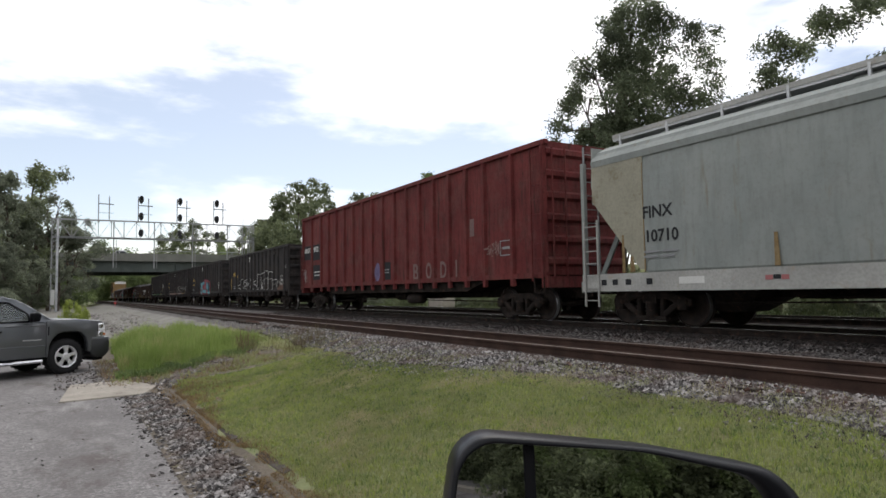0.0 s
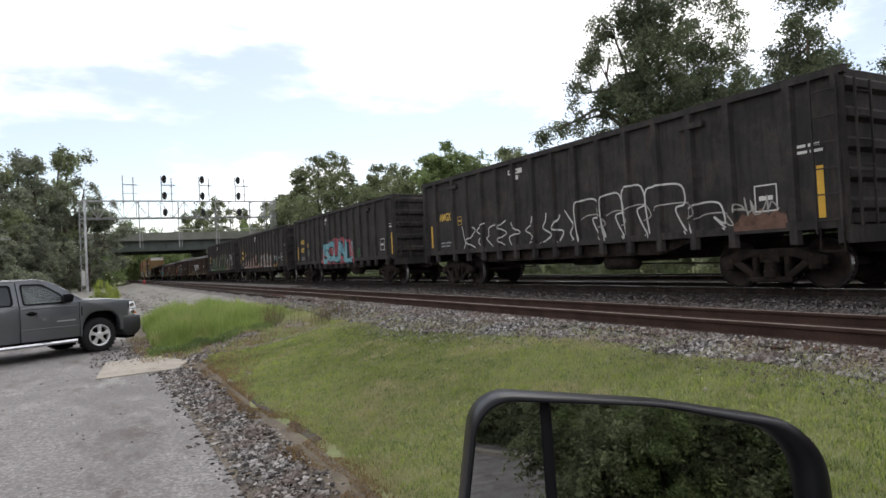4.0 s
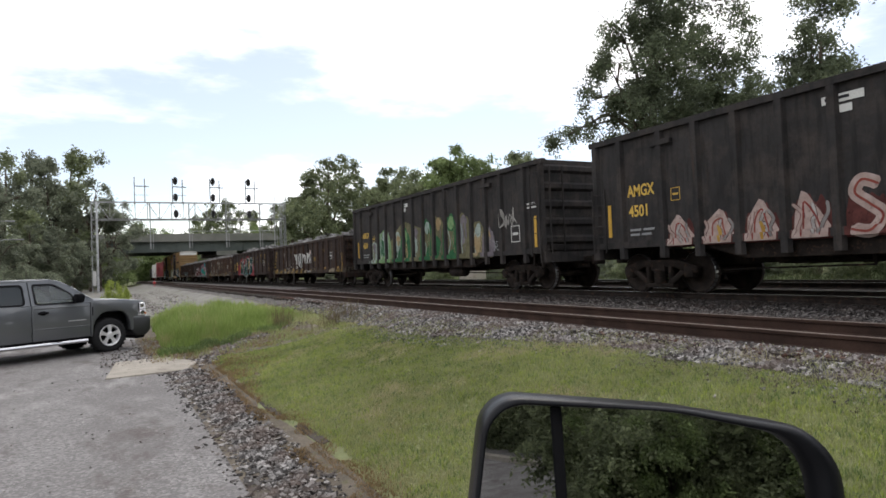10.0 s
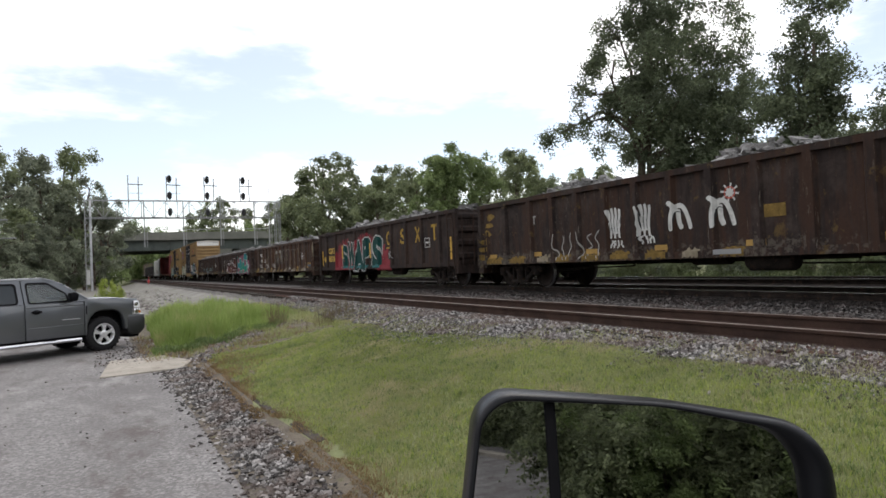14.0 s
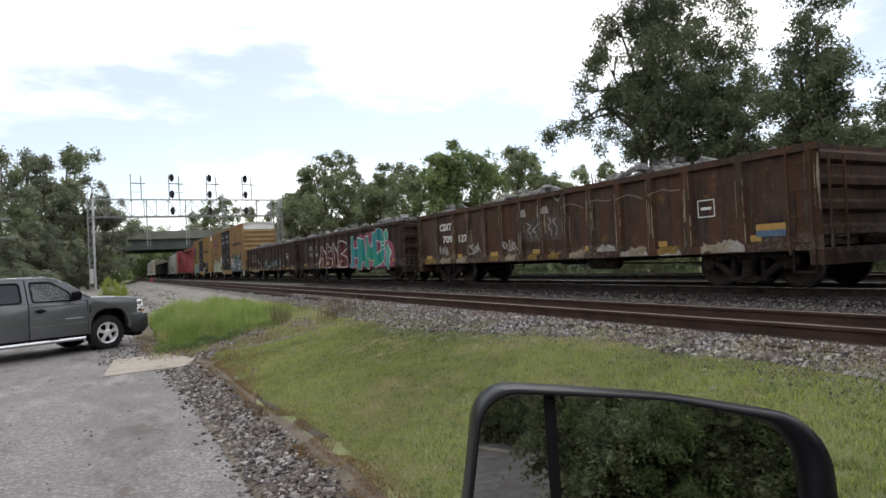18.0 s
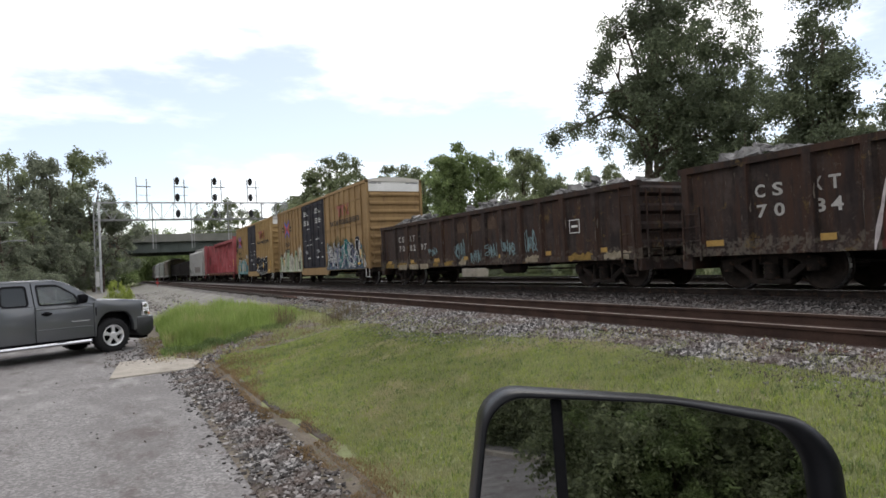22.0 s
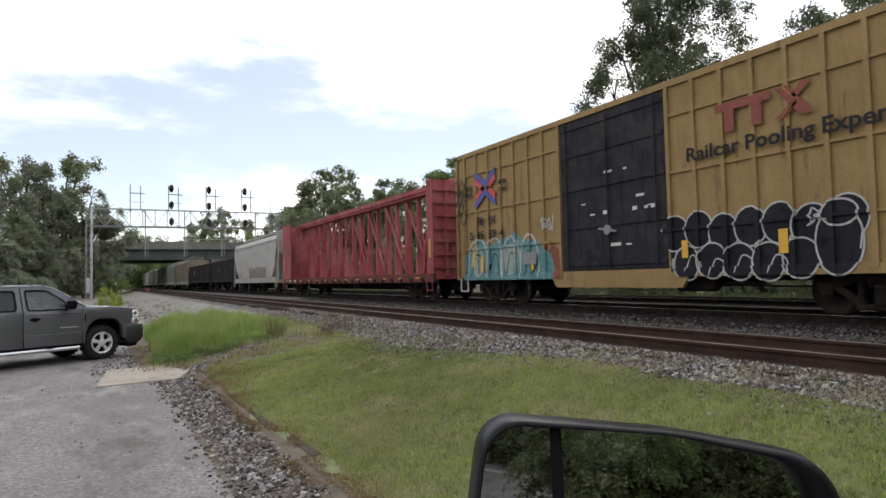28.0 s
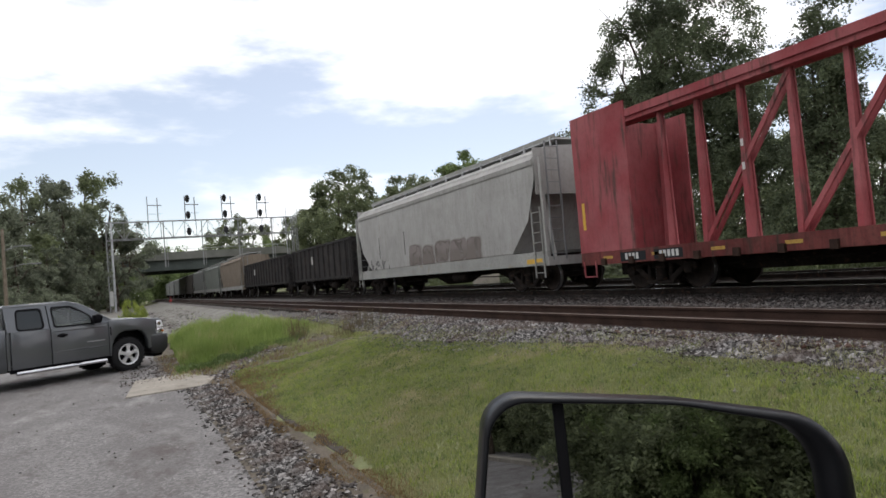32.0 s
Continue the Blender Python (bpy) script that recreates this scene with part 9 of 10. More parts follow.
# ---- signals and bridge ----
def build_gantry():
    G = 98.0
    g = thing("signal_gantry", pose(0, G, 0), "grey steel signal bridge with lattice truss over the tracks", "signal bridge")
    for x, z0 in ((-1.55, -0.1), (23.85, -0.1)):
        for dx in (-0.33, 0.33):
            for dy in (-0.5, 0.5):
                stout = x < 0 and dx > 0
                part("leg", Geo().bar((x + dx, dy, z0), (x + dx, dy, 12.25), 0.26 if stout else 0.11), M["steel_grey" if stout else "gantry"], g)
        for k in range(14):
            z = 0.4 + 0.84 * k
            part("lacing", Geo().bar((x - 0.33, -0.5, z), (x + 0.33, -0.5, z + 0.84), 0.045), M["gantry"], g)
            part("lacing", Geo().bar((x + 0.33, -0.5, z), (x - 0.33, -0.5, z + 0.84), 0.04), M["gantry"], g)
    for dy in (-0.5, 0.5):
        for z in (9.8, 12.25):
            part("chord", Geo().bar((-1.9, dy, z), (24.2, dy, z), 0.09), M["gantry"], g)
        for i in range(17):
            x = -1.2 + 1.56 * i
            part("web", Geo().bar((x, dy, 9.8), (x, dy, 12.25), 0.05), M["gantry"], g)
            if i < 16:
                a, b = (9.8, 12.25) if i % 2 else (12.25, 9.8)
                part("web", Geo().bar((x, dy, a), (x + 1.56, dy, b), 0.045), M["gantry"], g)
    part("walkway", Geo().box(-1.5, 23.8, -0.95, -0.55, 9.86, 9.92), M["gantry"], g)
    for x in (5.35, 10.45, 15.55, 20.4, 22.6):
        part("hanger", Geo().bar((x, 0, 12.2), (x, 0, 5.75), 0.14).bar((x + 0.35, 0, 9.8), (x + 0.35, 0, 5.75), 0.06), M["gantry"], g)
    part("aerial", Geo().bar((22.7, 0, 12), (22.7, 0, 14.4), 0.07), M["gantry"], g)
    for x, heads in ((3.45, 0), (8.35, 1), (13.4, 1), (18.45, 1)):
        f = part("signal_mast", Geo().bar((x, 0, 12.2), (x, 0, 15.8), 0.12).bar((x + 1.3, 0, 12.2), (x + 1.3, 0, 15.6), 0.12).bar((x, 0, 14.55), (x + 1.85, 0, 14.5), 0.12).bar((x, 0, 13.3), (x + 1.8, 0, 13.3), 0.05), M["mast"], g)
        if heads:
            for z in (15.35, 13.0, 10.65):
                hx = x + 0.33
                hd = part("signal_head", Geo().prism([(hx + 0.31 * math.cos(q), z + (0.52 if math.sin(q) > 0 else 0.60) * math.sin(q)) for q in [2 * math.pi * i / 18 for i in range(18)]], -0.62, -0.45, "y"), M["signal"], f, "black oval signal head")
                for q in (0.25, -0.02, -0.29):
                    part("hood", Geo().lathe([(-0.90, 0.115), (-0.62, 0.115), (-0.62, 0.10), (-0.90, 0.10)], "y", 10).move(hx, 0, z + q), M["signal"], hd)
                part("bracket", Geo().bar((hx, -0.5, z), (x, 0, z), 0.06), M["gantry"], f)
    part("sign_plate", Geo().box(-1.84, -1.42, -0.62, -0.58, 0.9, 2.9), M["white"], g, "white plate on the leg")


def build_bridge():
    Y = 130.0
    b = thing("road_bridge", pose(0, Y, 0), "concrete road bridge on green steel girders across the tracks", "bridge")
    part("deck", Geo().box(-45, 45, 0, 24, 8.35, 9.0), M["deck"], b)
    part("parapet", Geo().box(-45, 45, 0.0, 0.28, 9.0, 9.8), M["deck"], b)
    part("far_parapet", Geo().box(-45, 45, 23.72, 24.0, 9.0, 9.8), M["deck"], b)
    for k in range(18):
        x = -42 + 5 * k
        part("rail_post", Geo().box(x, x + 0.09, 0.1, 0.2, 9.8, 10.3), M["steel_grey"], b)
    part("handrail", Geo().bar((-45, 0.15, 10.3), (45, 0.15, 10.3), 0.08), M["steel_grey"], b)
    for k in range(10):
        y = 0.8 + 2.45 * k
        part("girder", Geo().box(-36, 36, y - 0.03, y + 0.03, 6.5, 8.35).box(-36, 36, y - 0.22, y + 0.22, 6.42, 6.5).box(-36, 36, y - 0.22, y + 0.22, 8.27, 8.35), M["girder"], b, "green steel girder")
    for k in range(23):
        x = -35 + 3.1 * k
        part("stiffener", Geo().box(x, x + 0.05, 0.56, 0.77, 6.5, 8.27), M["girder"], b)
    for x in (20.6, -16.0):
        part("pier_cap", Geo().box(x - 1.9, x + 1.9, 0.2, 23.8, 5.55, 6.42), M["deck"], b)
        for y in (1.5, 6.5, 11.5, 16.5, 21.5):
            part("pier", Geo().lathe([(-0.2, 0.55), (5.6, 0.55)], "z", 16).move(x, y, 0), M["deck"], b)
    for s in (-1, 1):
        part("abutment", Geo().box(*sorted((s * 36, s * 39)), 0, 24, -0.2, 8.35), M["deck"], b)
        part("embankment", Geo().prism([(-12, -0.3), (-0.2, 8.9), (24.2, 8.9), (36, -0.3)], *sorted((s * 39, s * 900)), "x"), M["soil"], b, "grassy road embankment")
        part("approach_road", Geo().box(*sorted((s * 45, s * 900)), 0.2, 23.8, 8.9, 9.0), M["asphalt"], b)


# ---- road vehicles ----
def wheel_parts(owner, x, y, r, width, s):
    t = part("wheel", Geo().lathe([(-width / 2, r * 0.62), (-width / 2 - 0.01, r * 0.80), (-width / 2 + 0.01, r * 0.96), (-width / 4, r), (width / 4, r), (width / 2 - 0.01, r * 0.96), (width / 2 + 0.01, r * 0.80), (width / 2, r * 0.62)], "y", 32).move(x, y, r), M["rubber"], owner, "black tyre", True)
    rim = Geo()
    f = s * width / 2
    rim.lathe([(f, r * 0.62), (f + s * 0.012, r * 0.60), (f + s * 0.004, r * 0.55), (f - s * 0.03, r * 0.52), (f - s * 0.10, r * 0.52)], "y", 36)
    for k in range(5):
        a = 2 * math.pi * k / 5 + 0.3
        c, d = math.cos(a), math.sin(a)
        pts = []
        for q, w in ((0.12, 0.085), (0.26, 0.080), (0.40, 0.095), (0.54, 0.15)):
            pts.append((q * r, w * r))
        loop = [(c * q - d * w, d * q + c * w) for q, w in pts] + [(c * q + d * w, d * q - c * w) for q, w in pts[::-1]]
        rim.prism(loop[:: s], *sorted((f - s * 0.045, f - s * 0.002)), "y")
    rim.lathe([(f + s * 0.014, 0.0), (f + s * 0.014, 0.055), (f + s * 0.004, 0.085), (f - s * 0.03, 0.09)], "y", 18)
    part("rim", rim.move(x, y, r), M["alloy"], t, "bright alloy rim")
    # Matt black disc: the shade behind the spokes is put into its colour.
    part("brake_disc", Geo().lathe([(f - s * 0.13, 0.0), (f - s * 0.13, r * 0.56)], "y", 20).move(x, y, r), M["divider"], t)
    for k in range(26):  # tread blocks
        a = 2 * math.pi * k / 26
        part("tread_block", Geo().box(-0.02, 0.02, -width * 0.52, width * 0.52, -0.008, 0.006), M["rubber"], t).matrix_basis = pose(x, y, r) @ Matrix.Rotation(a, 4, "Y") @ pose(0, 0, r)


def build_pickup():
    """x forward, y to its left, z up; the front axle is at the origin."""
    car = thing("pickup_truck", pose(-0.39, 18.24, 0, 0, 0, 28), "grey metallic extended-cab pickup truck parked on the asphalt", "pickup")
    W = 0.98
    P = M["truck_paint"]

    def arch(cx, r, n=9):
        return [(cx + r * math.cos(math.pi * i / n), 0.40 + r * math.sin(math.pi * i / n)) for i in range(n + 1)]

    opening = [(-0.47, 0.42), (-0.45, 0.66), (-0.38, 0.83), (-0.26, 0.945), (-0.10, 0.985), (0.12, 0.985), (0.28, 0.945), (0.39, 0.83), (0.44, 0.66), (0.45, 0.48)]
    fender = [(-0.51, 0.42)] + opening + [(0.80, 0.50), (0.83, 0.90), (0.83, 1.12), (0.76, 1.20), (0.2, 1.265), (-0.51, 1.275)]
    for s in (-1, 1):
        a, b = sorted((s * W, s * (W - 0.16)))
        part("front_fender", bevelled(Geo().prism(fender, a, b, "y"), 0.03), P, car)
    part("hood", bevelled(Geo().prism([(-0.54, 1.0), (0.75, 0.92), (0.80, 1.12), (0.70, 1.215), (0.1, 1.28), (-0.54, 1.295)], -W + 0.15, W - 0.15, "y"), 0.03), P, car)
    part("engine_bay", Geo().box(-0.53, 0.75, -W + 0.31, W - 0.31, 0.45, 1.1), M["black"], car)
    part("wheel_well", Geo().box(-0.52, 0.50, -W + 0.30, W - 0.30, 0.40, 1.0), M["black"], car)
    # cab: doors with window openings, pillars, roof
    belt, roof = 1.22, 1.779

    def side_y(z):
        return W if z <= belt else W - 0.20 * (z - belt) / (roof - belt)

    def skin(poly, s, thick=0.05):
        g = Geo()
        n = len(poly)
        g.v = [(x, s * side_y(z), z) for x, z in poly] + [(x, s * (side_y(z) - thick), z) for x, z in poly]
        g.f = [tuple(range(n)), tuple(range(2 * n - 1, n - 1, -1))] + [(i, n + i, n + (i + 1) % n, (i + 1) % n) for i in range(n)]
        return g

    def smooth_loop(pts, steps=5, r=0.07):
        """The polygon with its corners rounded."""
        out = []
        k = len(pts)
        for i in range(k):
            p, q, w = Vector(pts[i - 1]), Vector(pts[i]), Vector(pts[(i + 1) % k])
            p0 = q + (p - q).normalized() * min(r, (p - q).length * 0.45)
            p1 = q + (w - q).normalized() * min(r, (w - q).length * 0.45)
            for j in range(steps + 1):
                t = j / steps
                v = p0 * (1 - t) ** 2 + q * 2 * t * (1 - t) + p1 * t**2
                out.append((v.x, v.y))
        return out

    def ring(outer, inner, s, thick=0.05):
        """A frame between two loops of the same number of points."""
        g = Geo()
        n = len(outer)
        for loop, d in ((outer, 0), (inner, 0), (inner, thick), (outer, thick)):
            g.v += [(x, s * (side_y(z) - d), z) for x, z in loop]
        g.f = [(k * n + i, k * n + (i + 1) % n, ((k + 1) % 4) * n + (i + 1) % n, ((k + 1) % 4) * n + i) for k in range(4) for i in range(n)]
        return g

    def inset(loop, d):
        cx = sum(p[0] for p in loop) / len(loop)
        cz = sum(p[1] for p in loop) / len(loop)
        hx = max(abs(p[0] - cx) for p in loop)
        hz = max(abs(p[1] - cz) for p in loop)
        return [(cx + (x - cx) * (1 - d / hx), cz + (z - cz) * (1 - d / hz)) for x, z in loop]

    a_line = [(-0.44, 1.262), (-0.66, 1.43), (-0.90, 1.605), (-1.10, 1.715), (-1.34, 1.782)]  # windscreen's profile
    for s in (-1, 1):
        door = part("door", bevelled(skin([(-0.525, 0.44), (-0.525, 1.215), (-1.765, 1.225), (-1.765, 0.44)], s), 0.015), P, car)
        part("door", bevelled(skin([(-1.78, 0.44), (-1.78, 1.225), (-2.56, 1.235), (-2.56, 0.44)], s), 0.015), P, car)
        front = smooth_loop([(-1.70, 1.245), (-0.86, 1.245), (-0.88, 1.43), (-1.26, 1.69), (-1.70, 1.695)])
        rear = smooth_loop([(-2.44, 1.25), (-1.90, 1.25), (-1.90, 1.69), (-2.40, 1.69)], r=0.09)
        # each window's surround runs from its opening out to the roof and the belt
        for k, (loop, box) in enumerate(((front, None), (rear, (-2.62, -1.80, 1.232, 1.765)))):
            if box:
                outer = [(min(max(-2.17 + (x + 2.17) * 3, box[0]), box[1]), min(max(1.47 + (z - 1.47) * 3, box[2]), box[3])) for x, z in loop]
            else:
                outer = []
                for x, z in loop:
                    xx, zz = min(max(-1.3 + (x + 1.3) * 3, -1.775), -0.46), min(max(1.45 + (z - 1.45) * 3, 1.226), 1.765)
                    t = (xx + 1.34) / 0.90
                    if t > 0:
                        zz = min(zz, 1.775 - 0.50 * t**1.25)
                    outer.append((xx, zz))
            part("door_frame", ring(outer, loop, s), P, car)
            part("window", skin(inset(loop, -0.01), s, 0.02).move(0, -s * 0.018, 0), M["clear_glass" if k == 0 else "car_glass"], car, "clear side window" if k == 0 else "dark rear side window")
            part("window_seal", ring(inset(loop, -0.012), inset(loop, 0.022), s, 0.02).move(0, s * 0.004, 0), M["black"], car, "black rubber window seal")
        part("pillar", skin(a_line + [(x - 0.03, z - 0.035) for x, z in a_line[::-1]], s, 0.07), P, car)
        edge = Geo()
        rail = [(x + 0.004, s * (side_y(z) - 0.022), z + 0.004) for x, z in a_line] + [(-1.6, s * (side_y(1.782) - 0.024), 1.790), (-2.6, s * (side_y(1.782) - 0.024), 1.786)]
        for p, q in zip(rail, rail[1:]):
            edge.rod(p, q, 0.024, 12)
        part("roof_edge", edge, P, car, "rounded edge of the roof", True)
        part("roof_side", skin([(-1.30, 1.782), (-1.30, 1.755), (-2.62, 1.755), (-2.62, 1.782)], s), P, car)
        part("handle", bevelled(Geo().box(-1.66, -1.44, *sorted((s * (W + 0.005), s * (W + 0.040))), 1.035, 1.075), 0.012), M["black"], door)
        # Raised black oval: the shade of a handle recess put in as colour.
        part("recess_shade", Geo().prism([(-1.55 + 0.085 * math.cos(q), 1.05 + 0.048 * math.sin(q)) for q in [math.pi * i / 8 for i in range(16)]], *sorted((s * (W + 0.002), s * (W + 0.005))), "y"), M["black"], door)
        for z in (0.70, 1.16):
            part("crease", Geo().add([(xx, s * yy, z + dz) for xx in (-1.75, -0.54) for yy, dz in ((W - 0.004, -0.03), (W + 0.010, 0.0), (W - 0.004, 0.012))], [(0, 1, 4, 3), (1, 2, 5, 4), (0, 3, 5, 2), (0, 2, 1), (3, 4, 5)]), P, door)
        part("badge", Geo().box(-1.02, -0.62, *sorted((s * (W + 0.002), s * (W + 0.008))), 0.825, 0.845), M["steel_grey"], door)
        m = part("door_mirror", bevelled(Geo().prism([(-0.92, 1.24), (-0.78, 1.25), (-0.74, 1.40), (-0.82, 1.46), (-0.93, 1.44)], *sorted((s * (W + 0.06), s * (W + 0.26))), "y"), 0.03), M["black"], car, "black door mirror")
        part("mirror_arm", Geo().bar((-0.84, s * (W - 0.03), 1.25), (-0.84, s * (W + 0.1), 1.29), 0.05), M["black"], m)
        part("side_step", Geo().rod((-0.62, s * (W + 0.03), 0.355), (-2.5, s * (W + 0.03), 0.355), 0.042, 12), M["chrome"], car, "chrome side step")
        part("rocker", Geo().box(-2.58, -0.60, *sorted((s * (W - 0.02), s * (W - 0.10))), 0.36, 0.46), M["black"], car)
        part("fender_vent", Geo().box(-0.485, -0.46, *sorted((s * (W + 0.001), s * (W + 0.006))), 0.92, 1.12), M["black"], car)
        hl = part("headlight", bevelled(Geo().prism([(0.64, 0.82), (0.85, 0.82), (0.845, 1.04), (0.80, 1.15), (0.66, 1.16)], *sorted((s * (W - 0.30), s * (W + 0.008))), "y"), 0.02), M["lens"], car, "clear headlight")
        for xx, zz, rr in ((0.735, 1.075, 0.058), (0.745, 0.90, 0.062)):
            part("reflector", Geo().lathe([(s * (W + 0.009), 0.0), (s * (W + 0.016), rr * 0.5), (s * (W + 0.010), rr), (s * (W - 0.02), rr)], "y", 18).move(xx, 0, zz), M["chrome"], hl, "bright round reflector", True)
        part("gap", Geo().box(0.655, 0.672, *sorted((s * (W - 0.1), s * (W + 0.0105))), 0.84, 1.14), M["black"], hl)
        part("side_marker", bevelled(Geo().box(0.80, 0.85, *sorted((s * (W - 0.1), s * (W + 0.013))), 0.845, 0.90), 0.006), M["amber"], hl, "small amber side lamp")
        part("trim", Geo().box(0.64, 0.858, *sorted((s * (W - 0.30), s * (W + 0.012))), 0.965, 0.98), M["chrome"], hl)
        # bed side behind the cab
        bed = [(-2.66, 0.42), (-3.10, 0.42)] + arch(-3.64, 0.50)[:0] + [(-3.13, 0.42)] + [(x, z) for x, z in arch(-3.64, 0.50)] + [(-4.2, 0.45), (-4.78, 0.52), (-4.80, 1.30), (-2.66, 1.30)]
        part("bed_side", bevelled(Geo().prism(bed, *sorted((s * W, s * (W - 0.12))), "y"), 0.02, 1), P, car)
    part("cab_floor", Geo().box(-2.6, -0.5, -W + 0.05, W - 0.05, 0.40, 0.5), M["black"], car)
    part("seat", bevelled(Geo().box(-1.75, -1.2, -0.8, 0.8, 0.75, 0.95).box(-1.9, -1.72, -0.8, 0.8, 0.9, 1.52), 0.05), M["black"], car)
    part("dashboard", Geo().box(-0.95, -0.55, -0.85, 0.85, 0.95, 1.2), M["black"], car)
    part("steering_wheel", Geo().lathe([(0, 0.17), (0.02, 0.185), (0.03, 0.17), (0.01, 0.155), (0, 0.17)], "x", 18).move(-1.05, 0.4, 1.12), M["black"], car)
    g = Geo()
    n = len(a_line)
    for d in (0.0, 0.02):
        for e in (-1, 1):
            g.v += [(x - 0.02 - d, e * (side_y(z) - 0.05), z - 0.012 - d) for x, z in a_line]
    g.f = [(i, i + 1, n + i + 1, n + i) for i in range(n - 1)] + [(3 * n + i, 3 * n + i + 1, 2 * n + i + 1, 2 * n + i) for i in range(n - 1)]
    part("windscreen", g, M["clear_glass"], car)
    part("roof", bevelled(Geo().prism([(-1.33, 1.770), (-1.55, 1.796), (-2.40, 1.801), (-2.62, 1.775), (-2.62, 1.727), (-1.36, 1.719)], -0.79, 0.79, "y"), 0.02), P, car)
    part("cab_back", Geo().box(-2.64, -2.58, -W + 0.02, W - 0.02, 0.44, 1.25).box(-2.63, -2.59, -0.78, 0.78, 1.25, 1.762), P, car)
    bp = part("front_bumper", bevelled(Geo().prism([(0.50, 0.42), (0.62, 0.32), (0.84, 0.33), (0.96, 0.44), (0.97, 0.74), (0.86, 0.79), (0.50, 0.79)], -W - 0.01, W + 0.01, "y"), 0.04), M["bumper"], car, "dark grey front bumper")
    part("bumper_cap", bevelled(Geo().prism([(0.52, 0.755), (0.98, 0.755), (0.93, 0.81), (0.52, 0.81)], -W - 0.005, W + 0.005, "y"), 0.015), P, bp)
    part("air_dam", bevelled(Geo().prism([(0.60, 0.25), (0.82, 0.26), (0.86, 0.36), (0.60, 0.36)], -W + 0.06, W - 0.06, "y"), 0.02), M["black"], bp)
    part("grille", Geo().box(0.76, 0.845, -0.62, 0.62, 0.86, 1.16), M["black"], car)
    part("grille_bar", Geo().box(0.76, 0.86, -0.66, 0.66, 0.96, 1.01), M["chrome"], car)
    part("bed_floor", Geo().box(-4.78, -2.66, -W + 0.1, W - 0.1, 0.7, 0.78), M["black"], car)
    part("tailgate", Geo().box(-4.80, -4.74, -W + 0.12, W - 0.12, 0.55, 1.30), P, car)
    part("chassis", Geo().box(-4.6, 0.7, -0.45, 0.45, 0.36, 0.56), M["grime"], car)
    for x in (-0.07, -3.64):
        for s in (-1, 1):
            wheel_parts(car, x, s * (W - 0.14), 0.41, 0.27, s)


def build_mirror():
    """The wing mirror of the vehicle the camera sits in."""
    n = Vector((-0.43, -0.895, 0.12)).normalized()
    c = Vector((0.395, 0.43, 1.585)) + Vector((0.0045, -0.002, -0.003))
    u = n.cross(Vector((0, 0, 1))).normalized() * -1
    v = u.cross(n).normalized() * -1
    if v.z < 0:
        v = -v
    if u.x < 0:
        u = -u
    base = Matrix(((u.x, v.x, n.x, c.x), (u.y, v.y, n.y, c.y), (u.z, v.z, n.z, c.z), (0, 0, 0, 1)))
    m = thing("wing_mirror", base, "black wing mirror with a main glass and a narrow side glass", "mirror")

    def rounded(corners, n_arc=9):
        """A polygon, anticlockwise, with each corner (x, y, radius) rounded."""
        pts = []
        k = len(corners)
        for i, (x, y, r) in enumerate(corners):
            p = Vector((x, y))
            a = (Vector(corners[i - 1][:2]) - p).normalized()
            b = (Vector(corners[(i + 1) % k][:2]) - p).normalized()
            half = a.angle(b) / 2
            d = r / math.tan(half)
            mid = p + (a + b).normalized() * r / math.sin(half)
            p0, p1 = p + a * d - mid, p + b * d - mid
            t0 = math.atan2(p0.y, p0.x)
            t1 = math.atan2(p1.y, p1.x)
            while t1 < t0:
                t1 += 2 * math.pi
            pts += [(mid.x + r * math.cos(t0 + (t1 - t0) * j / (n_arc - 1)), mid.y + r * math.sin(t0 + (t1 - t0) * j / (n_arc - 1))) for j in range(n_arc)]
        return pts

    inner = rounded([(0.163, -0.22, 0.03), (0.163, 0.002, 0.05), (0.040, 0.0325, 0.30), (-0.1190, 0.0465, 0.034), (-0.1640, -0.22, 0.03)])
    outer = rounded([(0.196, -0.24, 0.03), (0.196, 0.0065, 0.058), (0.050, 0.0360, 0.35), (-0.1245, 0.0560, 0.036), (-0.172, -0.24, 0.03)])
    k = len(inner)

    def ring(t, z, shrink=0.0):
        return [((a[0] * (1 - t) + b[0] * t) * (1 - shrink), (a[1] * (1 - t) + b[1] * t) * (1 - shrink), z) for a, b in zip(inner, outer)]

    rings = [ring(-0.02, -0.016), ring(0.0, -0.004), ring(0.15, 0.003), ring(0.45, 0.003), ring(0.8, -0.004), ring(1.0, -0.020), ring(1.0, -0.05), ring(0.9, -0.09, 0.08), ring(0.5, -0.12, 0.35)]
    g = Geo()
    for r in rings:
        g.v += r
    for j in range(len(rings) - 1):
        g.f += [(j * k + i, j * k + (i + 1) % k, (j + 1) * k + (i + 1) % k, (j + 1) * k + i) for i in range(k)]
    g.f.append(tuple(range((len(rings) - 1) * k, len(rings) * k)))
    part("housing", g, M["housing"], m, "black plastic housing", True)
    x0, x1 = -0.0640, -0.0560
    top = 0.0415

    def clip(pts, x, keep_right):
        out = []
        for p, q in zip(pts, pts[1:] + pts[:1]):
            a, b = (p[0] > x) == keep_right, (q[0] > x) == keep_right
            if a:
                out.append(p)
            if a != b:
                t = (x - p[0]) / (q[0] - p[0])
                out.append((x, p[1] + t * (q[1] - p[1])))
        return out

    part("side_glass", Geo().prism(clip(inner, x0, False), -0.014, -0.012, "z"), M["mirror"], m)
    part("glass", Geo().prism(clip(inner, x1, True), -0.014, -0.012, "z"), M["mirror"], m, "mirror glass")
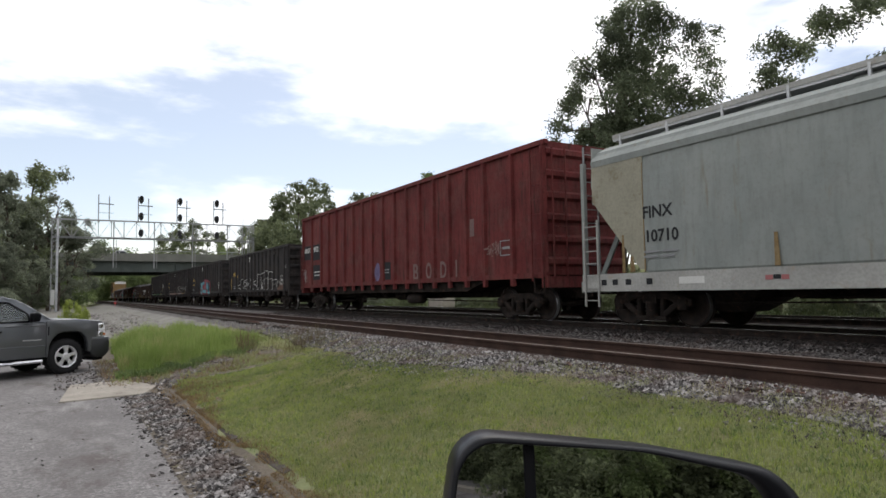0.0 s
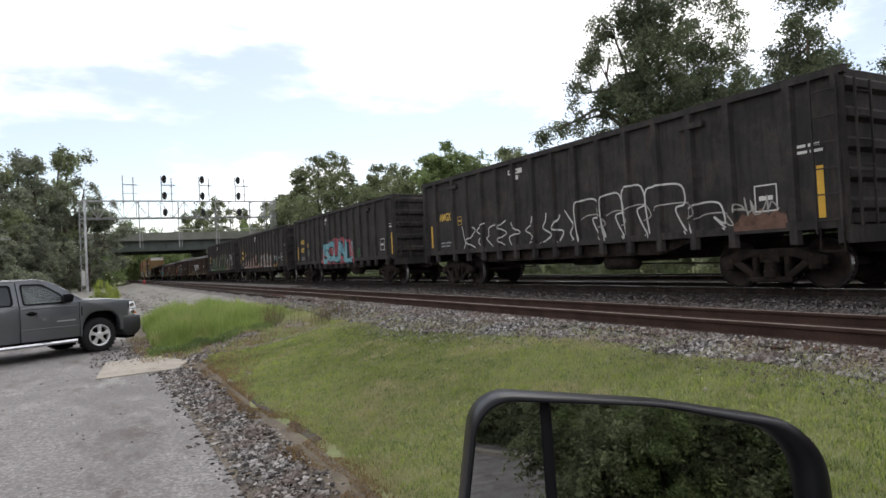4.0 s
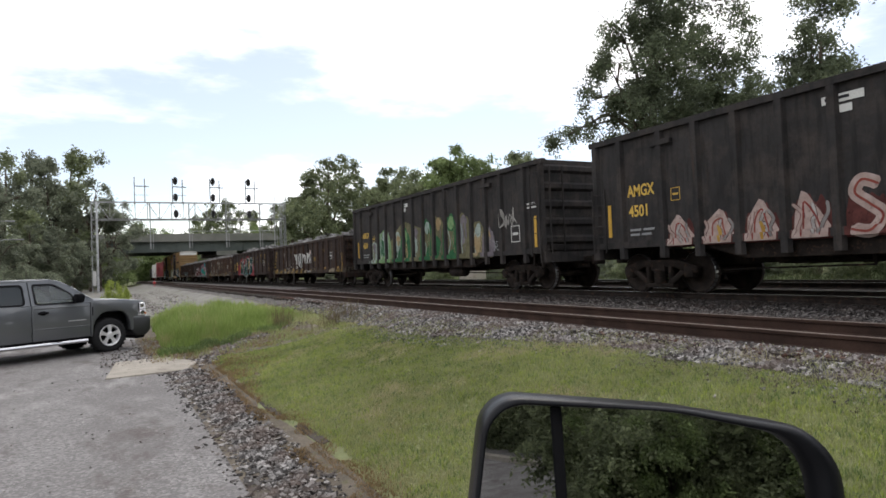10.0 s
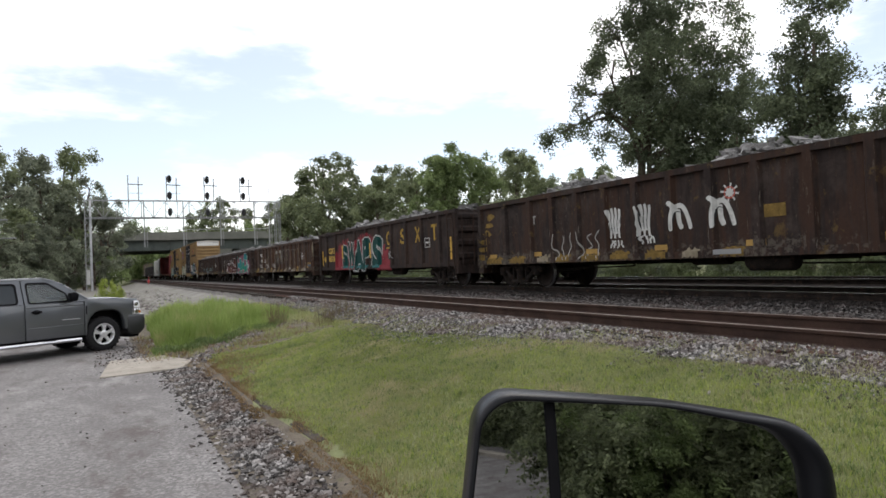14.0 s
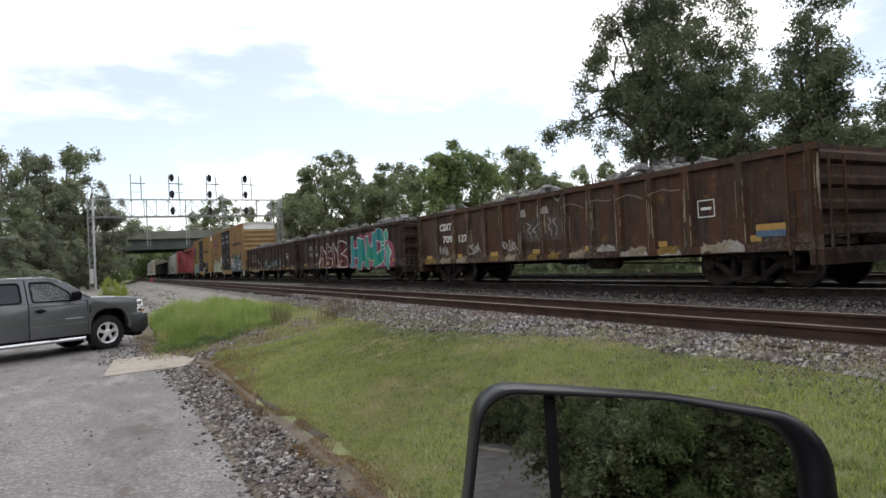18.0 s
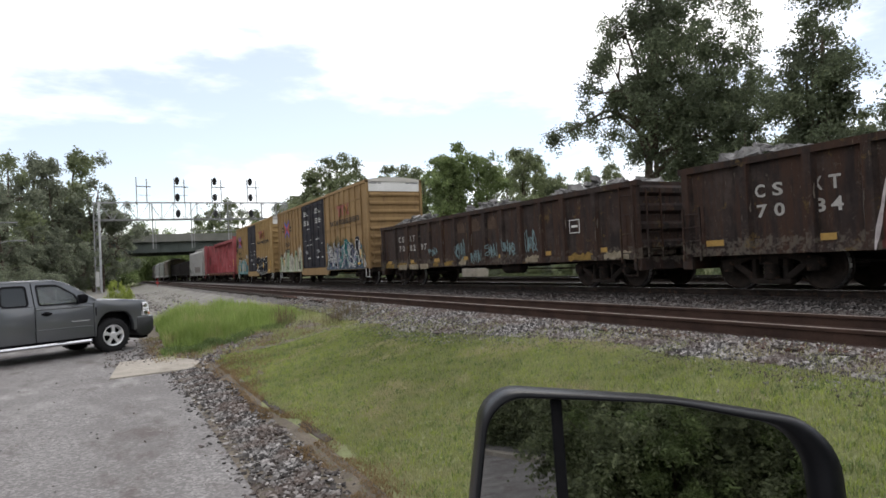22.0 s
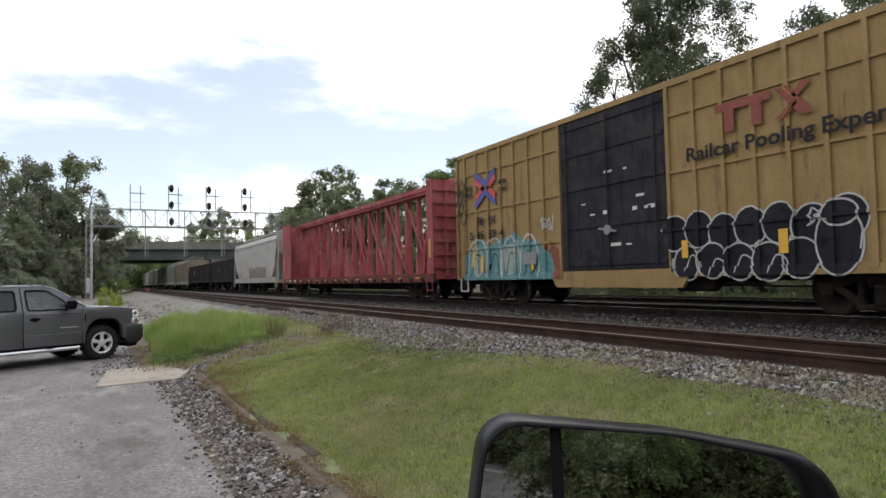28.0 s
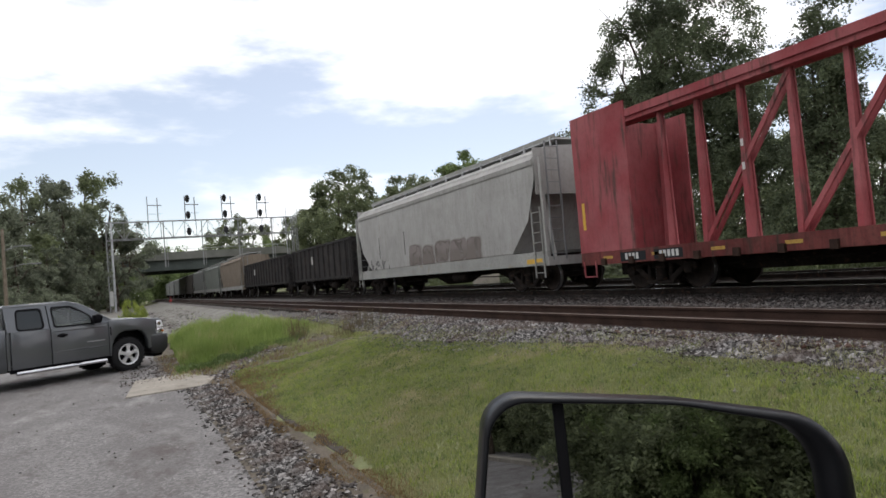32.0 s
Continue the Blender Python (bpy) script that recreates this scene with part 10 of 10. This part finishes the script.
    part("divider", bevelled(Geo().box(x0 - 0.001, x1 + 0.001, -0.21, top, -0.016, -0.009), 0.002), M["divider"], m)
    part("arm", bevelled(Geo().box(0.10, 0.40, -0.22, -0.12, -0.09, -0.04), 0.015), M["black"], m)


def build_small_things():
    # utility pole with street lamps left of the road
    p = thing("street_lamp", pose(-8.6, 62, 0), "wooden pole with curved street lamp arms", "street lamp")
    part("pole", Geo().rod((0, 0, -0.2), (0, 0, 8.2), 0.16, 10, 0.11), M["wood_pole"], p)
    for z, ln in ((4.9, 2.0), (6.4, 1.4)):
        part("arm", Geo().rod((0, 0, z), (ln * 0.6, 0, z + 0.35), 0.04, 8).rod((ln * 0.6, 0, z + 0.35), (ln, 0, z + 0.38), 0.04, 8), M["mast"], p)
        part("lamp", bevelled(Geo().box(ln - 0.1, ln + 0.55, -0.12, 0.12, z + 0.30, z + 0.42), 0.03), M["mast"], p)
    # small structures beyond the tracks
    tagged(part("relay_box", bevelled(Geo().box(21.9, 22.9, 37.4, 39.4, 0.45, 1.35), 0.03), M["concrete"]), "low pale concrete block beyond the tracks", "block")
    s = thing("marker_flag", pose(5.1, 88, 0.6), "small red-orange marker beside the track", "marker")
    part("post", Geo().rod((0, 0, 0), (0, 0, 1.0), 0.03, 6), M["orange"], s)
    part("board", bevelled(Geo().box(-0.16, 0.16, -0.03, 0.03, 0.35, 0.6), 0.01), M["orange"], s)


def build_bridge_traffic():
    """The lorry and the cars that cross the bridge; x along the deck."""
    t = thing("lorry", pose(-60, 133, 9.0), "white box trailer drawn by a maroon lorry cab", "lorry")
    part("trailer", bevelled(Geo().box(-8, 6.2, -1.25, 1.25, 1.15, 4.0), 0.04, 1), M["trailer"], t, "white box trailer")
    part("cab", bevelled(Geo().prism([(6.6, 0.6), (6.6, 3.3), (7.6, 3.5), (8.6, 2.9), (9.0, 2.0), (10.6, 1.7), (10.8, 0.6)], -1.2, 1.2, "y"), 0.08), M["maroon"], t, "maroon cab")
    for x in (-6.5, -5.3, 5.4, 7.0, 9.8):
        for s in (-1, 1):
            part("wheel", Geo().lathe([(-0.15, 0.0), (-0.15, 0.5), (0.15, 0.5), (0.15, 0.0)], "y", 18).move(x, s * 1.05, 0.5), M["rubber"], t)
    part("chassis", Geo().box(-7.8, 10, -0.5, 0.5, 0.6, 1.15), M["grime"], t)
    cars = []
    for k, (mat, lab) in enumerate(((M["trailer"], "white car crossing the bridge"), (M["steel_grey"], "silver car crossing the bridge"))):
        c = thing("car", pose(-80, 134, 9.0), lab, "car", "cars on the bridge")
        part("body", bevelled(Geo().prism([(-2.2, 0.35), (-2.2, 0.9), (-1.2, 1.0), (-0.7, 1.5), (0.7, 1.5), (1.3, 1.0), (2.2, 0.85), (2.2, 0.35)], -0.85, 0.85, "y"), 0.06), mat, c)
        part("windows", Geo().prism([(-1.05, 1.0), (-0.65, 1.4), (0.62, 1.4), (1.1, 1.0)], -0.86, 0.86, "y"), M["car_glass"], c)
        for x in (-1.4, 1.4):
            for s in (-1, 1):
                part("wheel", Geo().lathe([(-0.1, 0.0), (-0.1, 0.33), (0.1, 0.33), (0.1, 0.0)], "y", 16).move(x, s * 0.8, 0.33), M["rubber"], c)
        cars.append(c)
    return t, cars


build_ground()
build_tracks()
build_kerb()
build_grass()
build_trees()
build_gondolas()
build_boxcars()
build_centerbeam()
build_hoppers()
build_gantry()
build_bridge()
build_pickup()
build_mirror()
build_small_things()
LORRY, CARS = build_bridge_traffic()


def motions():
    for ob, mid in KEYED:
        walk(ob, [(t, pose(TRACK_X, mid + 0.04 - SPEED * (t - 24), RAIL)) for t in (0, 16, 32)])
    turn = math.degrees(SPEED / 0.457)
    step = 80 / turn
    n = math.ceil(32 / step)
    for w, y in AXLES:
        walk(w, [(32 * i / n, pose(0, y, 0.457, turn * 32 * i / n)) for i in range(n + 1)])
    walk(LORRY, [(0, pose(14.3 - 27 * 30, 133, 9.0)), (32, pose(14.3 + 27 * 2, 133, 9.0))])
    walk(CARS[0], [(0, pose(33.0 - 20 * 32, 134.5, 9.0)), (32, pose(33.0, 134.5, 9.0))])
    walk(CARS[1], [(0, pose(8.5, 134.5, 9.0)), (32, pose(8.5 + 18 * 32, 134.5, 9.0))])


motions()
